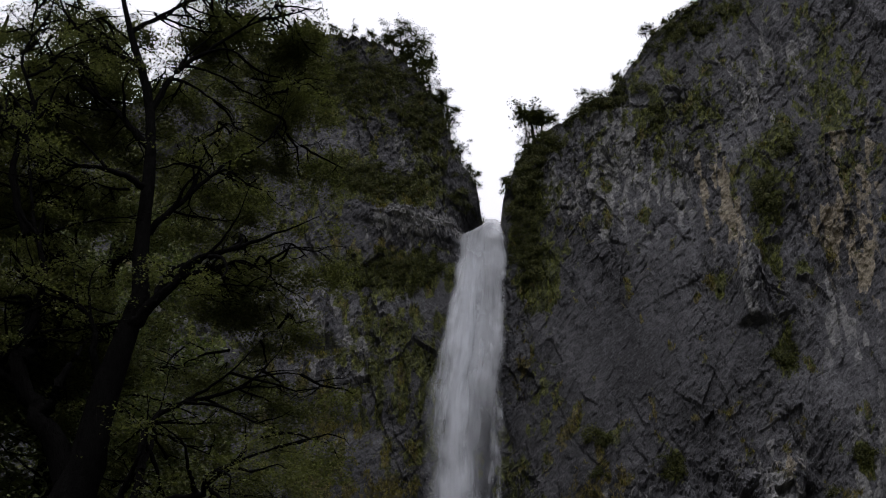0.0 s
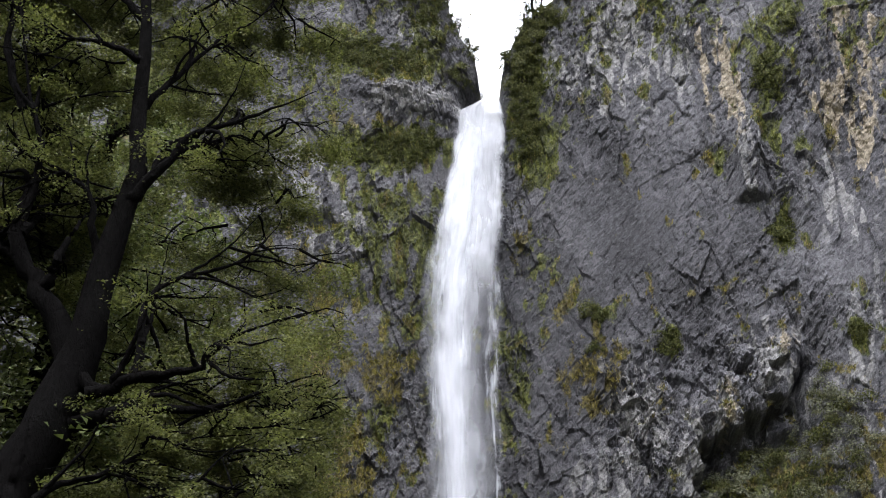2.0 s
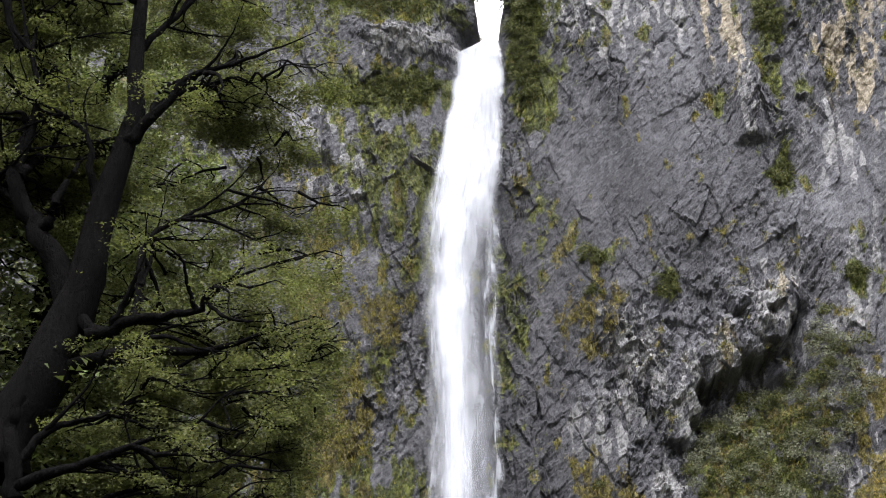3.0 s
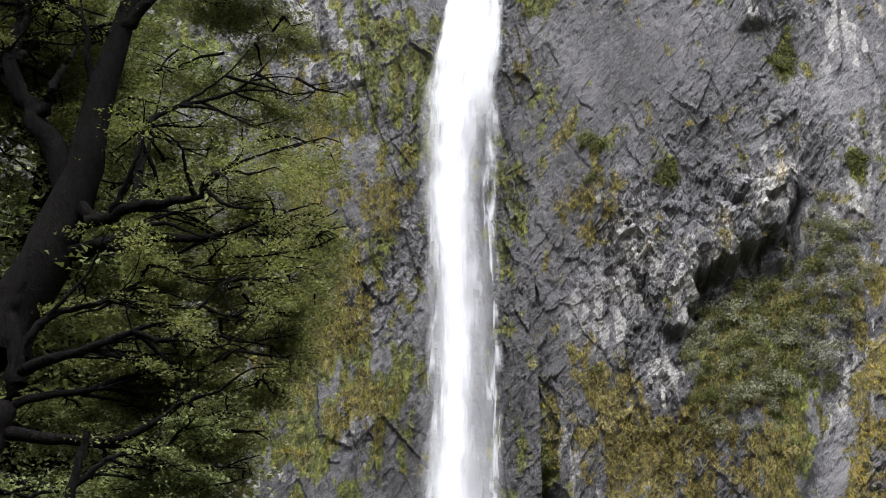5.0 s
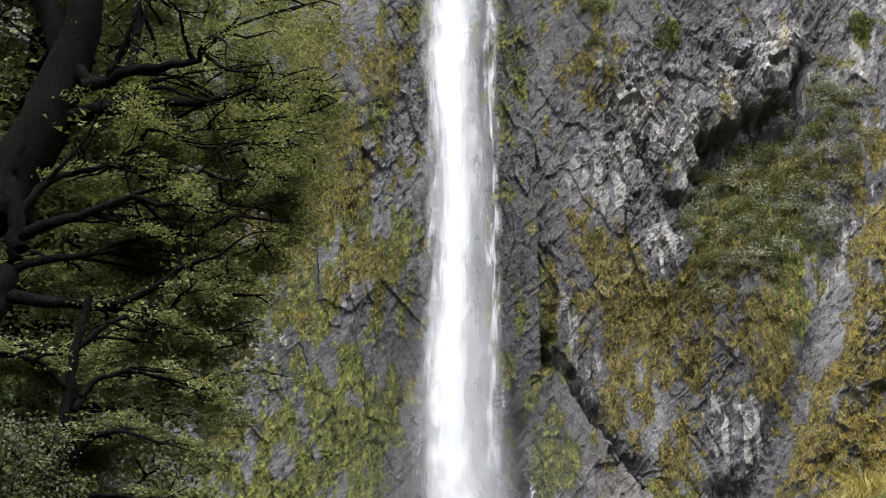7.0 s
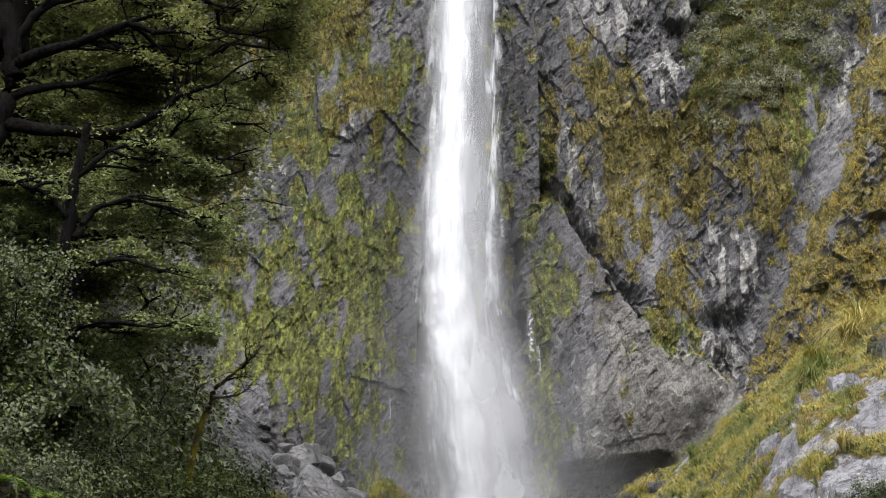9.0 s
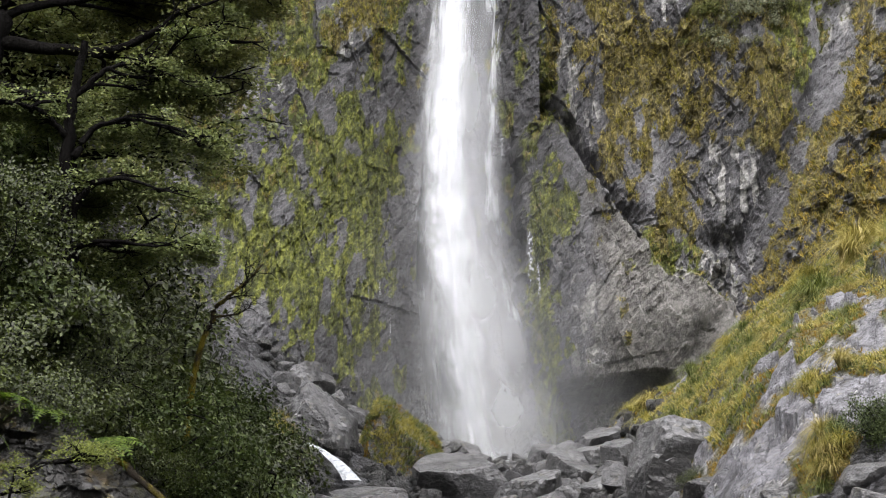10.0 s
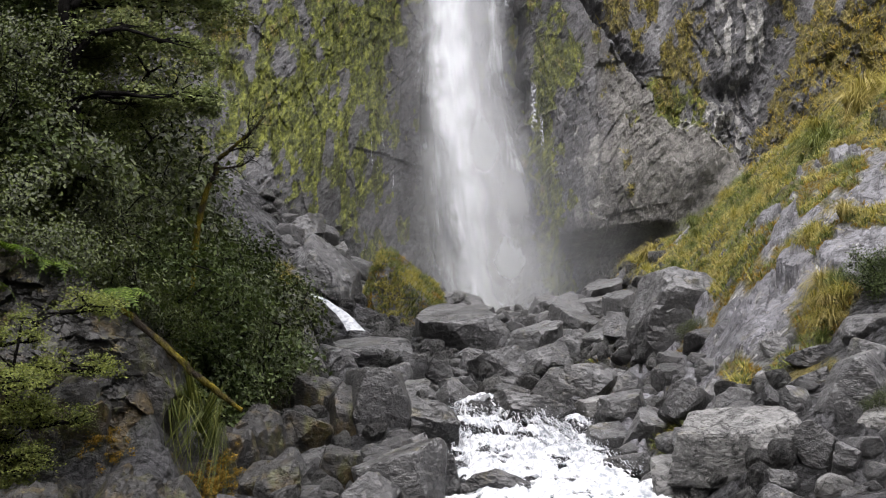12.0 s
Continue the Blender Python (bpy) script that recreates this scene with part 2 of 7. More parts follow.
        nt.links.new(n.bump(h, 0.8 + 0.2 * (scale > 1), (1.0 + 0.6 * (scale > 1)) / scale), bsdf.inputs["Normal"])
        bsdf.inputs["Specular IOR Level"].default_value = 0.12 + 0.2 * wet * wet + shine
    return build


def cliff_rock(dark, mid, light):
    """Weathered greywacke: fine slanting flakes and specks, with pale fresh faces, rust stains, wet runs and moss where the masks say so."""
    def build(nt, bsdf):
        n = Nodes(nt)
        big = n.noise(n.coords((1, 1, 0.5)), 0.10, 5, 0.6, 0.5)
        med = n.noise(n.coords((1, 1, 0.6)), 0.55, 8, 0.70, 0.4)
        fine = n.noise(n.coords(), 3.2, 8, 0.76)
        grit = n.noise(n.coords((1, 1, 0.8)), 9.0, 5, 0.75)
        flakes = n.noise(n.slanted(-42, (2.0, 1.0, 0.6)), 2.4, 7, 0.74, 0.3)
        tall, _ = n.cells(n.coords((1, 1, 0.24)), 1.15, 0.22)
        small, _ = n.cells(n.slanted(-42, (2.2, 1.0, 0.8)), 2.1, 0.22)
        face = n.add("ShaderNodeSeparateColor", Color=tall).outputs[0]
        chip = n.add("ShaderNodeSeparateColor", Color=small).outputs[0]
        tone = n.math("ADD", n.math("MULTIPLY", big, 0.42), n.math("ADD", n.math("MULTIPLY", med, 0.30), n.math("MULTIPLY", fine, 0.18)))
        tone = n.math("ADD", tone, n.math("ADD", n.math("MULTIPLY", face, 0.05), n.math("MULTIPLY", chip, 0.05)))
        col = n.ramp(tone, [(0.40, dark), (0.5, mid), (0.62, light)])
        col = n.mix(n.ramp(flakes, [(0.37, 0.75), (0.46, 0.0)]), col, tuple(0.55 * c for c in dark))
        col = n.mix(n.ramp(flakes, [(0.55, 0.0), (0.64, 0.75)]), col, light)
        col = n.mix(n.ramp(grit, [(0.57, 0.0), (0.68, 0.6)]), col, tuple(1.7 * c for c in light))
        col = n.mix(n.ramp(grit, [(0.34, 0.6), (0.43, 0.0)]), col, tuple(0.5 * c for c in dark))

        def spread(name, noise, soft=0.08, push=1.6):
            level = n.math("ADD", n.attr(name), n.math("MULTIPLY", n.math("SUBTRACT", noise, 0.5), push))
            return n.math("MULTIPLY", n.ramp(level, [(0.5 - soft, 0.0), (0.5 + soft, 1.0)]), n.ramp(n.attr(name), [(0.04, 0.0), (0.2, 1.0)]))
        pale = n.math("MULTIPLY", spread("pale", n.math("ADD", n.math("MULTIPLY", face, 0.8), n.math("MULTIPLY", fine, 0.2)), 0.06, 1.15), n.ramp(fine, [(0.32, 0.25), (0.55, 1.0)]))
        col = n.mix(pale, col, n.mix(chip, (0.15, 0.15, 0.146), (0.34, 0.336, 0.322)))
        run = n.noise(n.coords((1, 1, 0.12)), 0.7, 6, 0.65)
        rust = n.math("MULTIPLY", spread("stain", n.math("ADD", n.math("MULTIPLY", face, 0.6), n.math("MULTIPLY", run, 0.4)), 0.08, 1.5), n.ramp(fine, [(0.34, 0.3), (0.56, 1.0)]))
        col = n.mix(rust, col, n.mix(chip, (0.21, 0.175, 0.115), (0.42, 0.365, 0.26)))
        even = n.ramp(n.math("ADD", n.math("MULTIPLY", med, 0.5), n.math("MULTIPLY", fine, 0.5)), [(0.38, (0.045, 0.043, 0.040)), (0.5, (0.14, 0.134, 0.124)), (0.61, (0.235, 0.226, 0.21))])
        seam = n.noise(n.slanted(-25, (2.0, 1.0, 0.8)), 1.1, 6, 0.65, 0.5)
        even = n.mix(n.ramp(n.math("ABSOLUTE", n.math("SUBTRACT", seam, 0.5)), [(0.0, 0.85), (0.022, 0.0)]), even, (0.02, 0.019, 0.018))
        col = n.mix(n.attr("slab"), col, even)
        col = n.mix(n.math("MULTIPLY", n.attr("wet"), 0.6), col, n.mix(0.6, col, (0.0, 0.0, 0.0)))
        # moss and thatch colours kept dark: soil plus painted shade between the tufts
        hang = n.noise(n.coords((1, 1, 0.3)), 0.9, 8, 0.72)
        strips = n.math("ADD", n.math("MULTIPLY", n.noise(n.coords((1, 1, 0.35)), 1.5, 7, 0.75), 0.65), n.math("MULTIPLY", fine, 0.35))
        col = n.mix(spread("moss", hang, 0.1, 2.4), col, n.ramp(strips, [(0.41, (0.010, 0.013, 0.003)), (0.50, (0.052, 0.060, 0.011)), (0.60, (0.175, 0.19, 0.034))]))
        thatch = n.noise(n.coords((1, 1, 0.3)), 1.2, 8, 0.72)
        col = n.mix(spread("dry", thatch, 0.1, 2.4), col, n.ramp(strips, [(0.41, (0.016, 0.013, 0.005)), (0.50, (0.072, 0.061, 0.018)), (0.61, (0.23, 0.192, 0.062))]))
        col = n.mix(n.math("MULTIPLY", n.attr("wet"), 0.3), col, n.mix(0.6, col, (0.0, 0.0, 0.0)))
        nt.links.new(col, bsdf.inputs["Base Color"])
        nt.links.new(n.ramp(med, [(0.35, 0.46), (0.65, 0.74)]), bsdf.inputs["Roughness"])
        bsdf.inputs["Specular IOR Level"].default_value = 0.3
        h = n.math("ADD", n.math("MULTIPLY", med, 0.7), n.math("ADD", n.math("MULTIPLY", fine, 0.35), n.math("MULTIPLY", grit, 0.10)))
        h = n.math("ADD", h, n.math("ADD", n.math("MULTIPLY", flakes, 0.45), n.math("ADD", n.math("MULTIPLY", face, 0.35), n.math("MULTIPLY", chip, 0.22))))
        nt.links.new(n.bump(h, 0.75, 0.6), bsdf.inputs["Normal"])
    return build


def broken_rock(base, wet=0.5, moss=0.4, vary=(0.6, 1.7), crust=1.0, slime=0.0):
    """Boulder stone: even grey faces with thin cracks, beds and speckle, dry pale crusts on some."""
    def build(nt, bsdf):
        n = Nodes(nt)
        info = n.add("ShaderNodeObjectInfo").outputs["Random"]
        vec = n.add("ShaderNodeVectorMath")
        vec.operation = "MULTIPLY_ADD"
        tc = n.add("ShaderNodeTexCoord")
        nt.links.new(tc.outputs["Object"], vec.inputs[0])
        vec.inputs[1].default_value = (1, 1, 1)
        nt.links.new(n.math("MULTIPLY", info, 37.0), vec.inputs[2])
        turn = n.add("ShaderNodeMapping", Vector=vec.outputs[0])
        turn.inputs["Scale"].default_value = (1.0, 1.0, 2.6)
        spin = n.add("ShaderNodeVectorMath")
        spin.operation = "SCALE"
        spin.inputs[0].default_value = (2.3, 3.7, 5.0)
        nt.links.new(info, spin.inputs[3])
        nt.links.new(spin.outputs[0], turn.inputs["Rotation"])
        place, bed = vec.outputs[0], turn.outputs[0]
        patch = n.noise(place, 1.3, 4, 0.55, 0.5)
        beds = n.noise(bed, 2.6, 5, 0.6, 0.3)
        fine = n.noise(place, 22, 6, 0.75)
        grit = n.noise(place, 7, 8, 0.72)
        vein = n.noise(bed, 1.5, 5, 0.6, 0.8)
        seam = n.noise(place, 2.2, 4, 0.6, 0.5)
        col = n.mix(n.ramp(patch, [(0.42, 0.0), (0.58, 1.0)]), tuple(0.68 * c for c in base), tuple(1.3 * c for c in base))
        col = n.mix(n.ramp(beds, [(0.38, 0.5), (0.46, 0.0)]), col, tuple(0.2 * c for c in base))
        col = n.mix(n.ramp(beds, [(0.56, 0.0), (0.68, 0.35)]), col, tuple((1 + 1.6 * crust) * c for c in base))
        col = n.mix(n.ramp(fine, [(0.53, 0.0), (0.66, 0.5)]), col, tuple(min(0.8, (1 + 2.6 * crust) * c) for c in base))
        col = n.mix(n.ramp(grit, [(0.38, 0.6), (0.46, 0.0)]), col, tuple(0.15 * c for c in base))
        line = n.math("ABSOLUTE", n.math("SUBTRACT", vein, 0.5))
        line2 = n.math("ABSOLUTE", n.math("SUBTRACT", seam, 0.5))
        crack = n.math("MAXIMUM", n.ramp(line, [(0.0, 1.0), (0.014, 0.0)]), n.ramp(line2, [(0.0, 1.0), (0.011, 0.0)]))
        col = n.mix(n.math("MULTIPLY", crack, 0.85), col, tuple(0.1 * c for c in base))
        level = n.math("ADD", n.math("MULTIPLY", info, vary[1] - vary[0]), vary[0])
        scaled = n.add("ShaderNodeVectorMath")
        scaled.operation = "SCALE"
        nt.links.new(col, scaled.inputs[0])
        nt.links.new(level, scaled.inputs[3])
        col = scaled.outputs[0]
        if moss:
            up = n.add("ShaderNodeSeparateXYZ", Vector=n.add("ShaderNodeNewGeometry").outputs["Normal"]).outputs[2]
            m = n.math("MULTIPLY", n.ramp(up, [(0.1, 0.0), (0.7, 1.0)]), n.ramp(n.noise(place, 2.6, 6, 0.7), [(0.58, 0.0), (0.66, moss)]))
            col = n.mix(m, col, n.ramp(grit, [(0.35, (0.03, 0.03, 0.006)), (0.65, (0.15, 0.12, 0.03))]))
        if slime:
            ooze = n.noise(n.coords((1, 1, 0.55)), 1.1, 6, 0.7, 0.4)
            col = n.mix(n.ramp(ooze, [(0.50, 0.0), (0.60, slime)]), col, n.ramp(grit, [(0.35, (0.012, 0.008, 0.003)), (0.52, (0.045, 0.030, 0.008)), (0.68, (0.11, 0.075, 0.018))]))
            col = n.mix(n.ramp(n.noise(n.coords((1, 1, 0.7)), 1.7, 7, 0.75), [(0.54, 0.0), (0.62, slime)]), col, n.ramp(grit, [(0.35, (0.010, 0.012, 0.003)), (0.65, (0.06, 0.062, 0.014))]))
        nt.links.new(col, bsdf.inputs["Base Color"])
        nt.links.new(n.ramp(patch, [(0.4, 0.62 - 0.35 * wet), (0.6, 0.85 - 0.4 * wet)]), bsdf.inputs["Roughness"])
        bsdf.inputs["Specular IOR Level"].default_value = 0.12 + 0.5 * wet
        h = n.math("ADD", n.math("ADD", n.math("MULTIPLY", beds, 0.35), n.math("MULTIPLY", n.noise(place, 3.5, 4, 0.6), 0.7)), n.math("SUBTRACT", n.math("MULTIPLY", grit, 0.15), n.math("MULTIPLY", crack, 0.3)))
        h = n.math("ADD", h, n.math("MULTIPLY", n.noise(place, 11, 5, 0.7), 0.22))
        nt.links.new(n.bump(h, 0.9, 0.11), bsdf.inputs["Normal"])
    return build


def foam(torn=True):
    """Tumbling white water, torn open where it breaks over rock."""
    def build(nt, bsdf):
        n = Nodes(nt)
        st = n.noise(n.coords((1.0, 0.55, 0.55)), 7, 7, 0.68, 0.4)
        fine = n.noise(n.coords(), 24, 5, 0.7)
        # grey-blue patches paint the shading of the tumbling foam into its colour
        col = n.mix(n.ramp(st, [(0.36, 1.0), (0.55, 0.0)]), (0.60, 0.62, 0.64), (0.26, 0.28, 0.31))
        diff = n.add("ShaderNodeBsdfDiffuse", Color=col)
        tran = n.add("ShaderNodeBsdfTranslucent", Color=col)
        nt.links.new(n.bump(n.math("ADD", st, n.math("MULTIPLY", fine, 0.35)), 0.5, 0.12), diff.inputs["Normal"])
        mx = n.add("ShaderNodeMixShader", Fac=0.3)
        nt.links.new(diff.outputs[0], mx.inputs[1])
        nt.links.new(tran.outputs[0], mx.inputs[2])
        if torn:
            level = n.math("ADD", n.math("MULTIPLY", st, 0.75), n.math("MULTIPLY", fine, 0.22))
            alpha = n.ramp(n.math("SUBTRACT", n.math("ADD", level, 0.57), n.attr("torn")), [(0.44, 0.0), (0.56, 1.0)])
            clear = n.add("ShaderNodeBsdfTransparent")
            out = n.add("ShaderNodeMixShader", Fac=alpha)
            nt.links.new(clear.outputs[0], out.inputs[1])
            nt.links.new(mx.outputs[0], out.inputs[2])
            mx = out
        nt.links.new(mx.outputs[0], nt.nodes["Material Output"].inputs[0])
    return build


def foliage(dark, mid, light, through=0.35, gloss=0.5, per_island=True):
    def build(nt, bsdf):
        n = Nodes(nt)
        rnd = n.island() if per_island else n.add("ShaderNodeObjectInfo").outputs["Random"]
        patch = n.noise(n.coords(), 0.8, 3)
        tone = n.math("ADD", n.math("MULTIPLY", rnd, 0.6), n.math("MULTIPLY", patch, 0.5))
        col = n.ramp(tone, [(0.2, dark), (0.55, mid), (0.95, light)])
        nt.links.new(col, bsdf.inputs["Base Color"])
        bsdf.inputs["Roughness"].default_value = gloss
        bsdf.inputs["Specular IOR Level"].default_value = 0.25 if gloss < 0.4 else 0.1
        tr = n.add("ShaderNodeBsdfTranslucent")
        nt.links.new(n.mix(1.0, col, (1.15, 1.25, 0.7), "MULTIPLY"), tr.inputs[0])
        mx = n.add("ShaderNodeMixShader", Fac=through)
        nt.links.new(bsdf.outputs[0], mx.inputs[1])
        nt.links.new(tr.outputs[0], mx.inputs[2])
        nt.links.new(mx.outputs[0], nt.nodes["Material Output"].inputs[0])
    return build


def bark(base, pale, mossy=0.0):
    def build(nt, bsdf):
        n = Nodes(nt)
        fine = n.noise(n.coords((1, 1, 0.3)), 14, 8, 0.7)
        patch = n.noise(n.coords(), 1.6, 5, 0.6)
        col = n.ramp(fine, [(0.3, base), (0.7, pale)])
        if mossy:
            col = n.mix(n.ramp(patch, [(0.62 - 0.25 * mossy, 0.0), (0.7 - 0.2 * mossy, 1.0)]), col,
                        n.ramp(fine, [(0.3, (0.03, 0.028, 0.004)), (0.7, (0.13, 0.105, 0.015))]))
        nt.links.new(col, bsdf.inputs["Base Color"])
        bsdf.inputs["Roughness"].default_value = 0.95
        bsdf.inputs["Specular IOR Level"].default_value = 0.02
        lumps = n.noise(n.coords((1, 1, 0.5)), 5, 5, 0.7, 0.4)
        nt.links.new(n.bump(n.math("ADD", n.math("MULTIPLY", fine, 0.35), lumps), 1.0, 0.12), bsdf.inputs["Normal"])
    return build


def water(density, streak=(26.0, 1.1), lo=0.38, hi=0.62, floor=0.0, edge=0.25, tail=0.0):
    """Falling white water: opaque streaks that thin out towards the sides of the sheet."""
    def build(nt, bsdf):
        n = Nodes(nt)
        uv = n.add("ShaderNodeUVMap").outputs[0]
        mp = n.add("ShaderNodeMapping")
        nt.links.new(uv, mp.inputs[0])
        mp.inputs["Scale"].default_value = (streak[0], streak[1], 1)
        warp = n.noise(uv, 6, 4, 0.6)
        add = n.add("ShaderNodeVectorMath")
        add.operation = "ADD"
        nt.links.new(mp.outputs[0], add.inputs[0])
        sc = n.add("ShaderNodeVectorMath")
        sc.operation = "SCALE"
        sc.inputs[3].default_value = 1.6
        nt.links.new(n.add("ShaderNodeCombineXYZ", X=warp).outputs[0], sc.inputs[0])
        nt.links.new(sc.outputs[0], add.inputs[1])
        st = n.noise(add.outputs[0], 1.0, 4, 0.55)
        sep = n.add("ShaderNodeSeparateXYZ", Vector=uv)
        near = n.math("MULTIPLY", n.math("MINIMUM", sep.outputs[0], n.math("SUBTRACT", 1.0, sep.outputs[0])), 1.0 / edge)
        side = n.math("ADD", near, n.math("MULTIPLY", n.math("SUBTRACT", st, 0.55), 1.5))
        soft = n.add("ShaderNodeMapRange")
        soft.interpolation_type = "SMOOTHSTEP"
        nt.links.new(side, soft.inputs[0])
        rim = n.math("MULTIPLY", near, 4.0, True)
        ends = n.math("MULTIPLY", n.math("MINIMUM", sep.outputs[1], n.math("SUBTRACT", 1.0, sep.outputs[1])), 1.0 / tail if tail else 1e4, True)
        body = n.ramp(st, [(lo, floor), (hi, 1.0)])
        alpha = n.math("MULTIPLY", n.math("MULTIPLY", n.math("MULTIPLY", body, rim), soft.outputs[0]), n.math("MULTIPLY", ends, density))
        diff = n.add("ShaderNodeBsdfDiffuse", Color=(0.76, 0.78, 0.81, 1))
        tran = n.add("ShaderNodeBsdfTranslucent", Color=(0.76, 0.78, 0.81, 1))
        glow = n.add("ShaderNodeMixShader", Fac=0.4)
        nt.links.new(diff.outputs[0], glow.inputs[1])
        nt.links.new(tran.outputs[0], glow.inputs[2])
        clear = n.add("ShaderNodeBsdfTransparent")
        mx = n.add("ShaderNodeMixShader", Fac=alpha)
        nt.links.new(clear.outputs[0], mx.inputs[1])
        nt.links.new(glow.outputs[0], mx.inputs[2])
        nt.links.new(mx.outputs[0], nt.nodes["Material Output"].inputs[0])
    return build


M_CLIFF = material("cliff_rock", cliff_rock((0.027, 0.027, 0.029), (0.080, 0.080, 0.086), (0.17, 0.169, 0.177)))
M_BOULDER = material("boulder_rock", broken_rock((0.027, 0.027, 0.0275), 0.9, 0.4, (0.35, 2.2), 0.9))
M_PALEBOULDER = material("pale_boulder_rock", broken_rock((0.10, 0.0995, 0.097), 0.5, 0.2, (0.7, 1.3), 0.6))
M_BANKSLAB = material("bank_slab_rock", broken_rock((0.092, 0.092, 0.101), 0.5, 0.3, (1.0, 1.0), 0.6))
# wet bank stone, far darker than M_BOULDER: canopy shade is put into its base
M_SHADED_BANKROCK = material("bank_rock", broken_rock((0.011, 0.0106, 0.010), 0.55, 1.0, (0.6, 1.6), 0.9, 0.85))
# rubble and ground are near black to stand in for shade in deep gaps
M_RUBBLE = material("rubble_rock", rock((0.003, 0.003, 0.003), (0.018, 0.018, 0.018), (0.095, 0.095, 0.092), joints=0.0, broken=0.4, scale=6, wet=0.5, grain=(1, 1, 1)))
M_GROUND = material("valley_ground", rock((0.004, 0.004, 0.004), (0.022, 0.022, 0.023), (0.11, 0.11, 0.116), scale=3.5, shine=0.05, joints=0.5, sharp=1.3, wet=0.4, masks=True, grain=(1, 1, 1), broken=1.4, slant=(-25, (1.4, 1.0, 0.8))))
M_BANKGRASS = material("olive_grass", foliage((0.06, 0.055, 0.013), (0.195, 0.172, 0.042), (0.38, 0.33, 0.11), 0.3, 0.6))
M_MOSS = material("moss", foliage((0.05, 0.036, 0.006), (0.185, 0.118, 0.018), (0.31, 0.20, 0.04), 0.15, 0.8))
M_TUFT_DRY = material("dry_grass", foliage((0.075, 0.06, 0.02), (0.235, 0.195, 0.072), (0.44, 0.375, 0.165), 0.3, 0.6))
M_OCHRE = material("ochre_grass", foliage((0.11, 0.075, 0.016), (0.36, 0.265, 0.068), (0.58, 0.45, 0.15), 0.3, 0.6))
M_TUFT_GREEN = material("green_grass", foliage((0.022, 0.030, 0.009), (0.080, 0.095, 0.028), (0.19, 0.203, 0.072), 0.3, 0.6))
M_GREYTUFT = material("grey_olive_grass", foliage((0.040, 0.038, 0.020), (0.125, 0.118, 0.062), (0.26, 0.245, 0.145), 0.25, 0.6))
M_SHRUB = material("cliff_shrub_leaves", foliage((0.016, 0.020, 0.006), (0.052, 0.060, 0.016), (0.12, 0.125, 0.042), 0.25, 0.5))
M_OLIVEBUSH = material("olive_bush_leaves", foliage((0.020, 0.023, 0.008), (0.070, 0.076, 0.025), (0.155, 0.158, 0.055), 0.25, 0.5))
M_GREYSHRUB = material("grey_shrub_leaves", foliage((0.040, 0.044, 0.028), (0.135, 0.14, 0.092), (0.235, 0.24, 0.165), 0.2, 0.7))
M_BEECH = material("beech_leaves", foliage((0.040, 0.046, 0.020), (0.108, 0.116, 0.045), (0.195, 0.2, 0.082), 0.4, 0.6))
M_BEECH_DARK = material("dark_beech_leaves", foliage((0.03, 0.040, 0.015), (0.095, 0.115, 0.044), (0.2, 0.22, 0.095), 0.3, 0.5))
M_GLOSSY = material("glossy_shrub_leaves", foliage((0.008, 0.011, 0.003), (0.028, 0.038, 0.009), (0.085, 0.108, 0.028), 0.25, 0.39))
M_OLIVE = material("daisy_shrub_leaves", foliage((0.010, 0.013, 0.005), (0.033, 0.048, 0.016), (0.098, 0.124, 0.048), 0.25, 0.43))
M_SAPLING = material("sapling_leaves", foliage((0.03, 0.038, 0.010), (0.095, 0.112, 0.030), (0.19, 0.205, 0.06), 0.4, 0.5))
M_FLAX = material("flax_leaves", foliage((0.022, 0.030, 0.008), (0.07, 0.085, 0.022), (0.19, 0.185, 0.06), 0.3, 0.45))
M_FERN = material("fern_fronds", foliage((0.015, 0.03, 0.005), (0.05, 0.08, 0.012), (0.11, 0.15, 0.03), 0.35, 0.5))
# bark set darker than real wet bark: forest shade is part of this colour
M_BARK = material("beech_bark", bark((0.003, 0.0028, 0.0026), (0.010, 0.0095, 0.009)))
M_MOSSBARK = material("mossy_bark", bark((0.008, 0.006, 0.005), (0.03, 0.026, 0.02), 0.55))
M_FALL = material("fall_water", water(0.54, (2.6, 9), 0.32, 0.72, floor=0.15, edge=0.42))
M_LIP = material("lip_water", water(0.95, (2.4, 6), 0.24, 0.62, floor=0.5, edge=0.16, tail=0.22))
M_CORE = material("core_water", water(0.97, (2.4, 13), 0.26, 0.62, floor=0.58, edge=0.42, tail=0.08))
M_STRAND = material("strand_water", water(0.7, (3, 16), 0.4, 0.65, edge=0.5, tail=0.2))
M_VEIL = material("spray_veil", water(0.46, (1.5, 3), 0.15, 0.8, floor=0.1, edge=0.5, tail=0.3))
M_PLUME = material("plume_water", water(0.6, (2, 3), 0.3, 0.72, edge=0.5, tail=0.35))
M_MIST = material("drifting_mist", water(0.19, (1.2, 1.2), 0.0, 1.0, floor=0.4, edge=0.5, tail=0.5))
M_STREAM = material("stream_water", foam())
M_SPLASH = material("splash_water", foam(False))


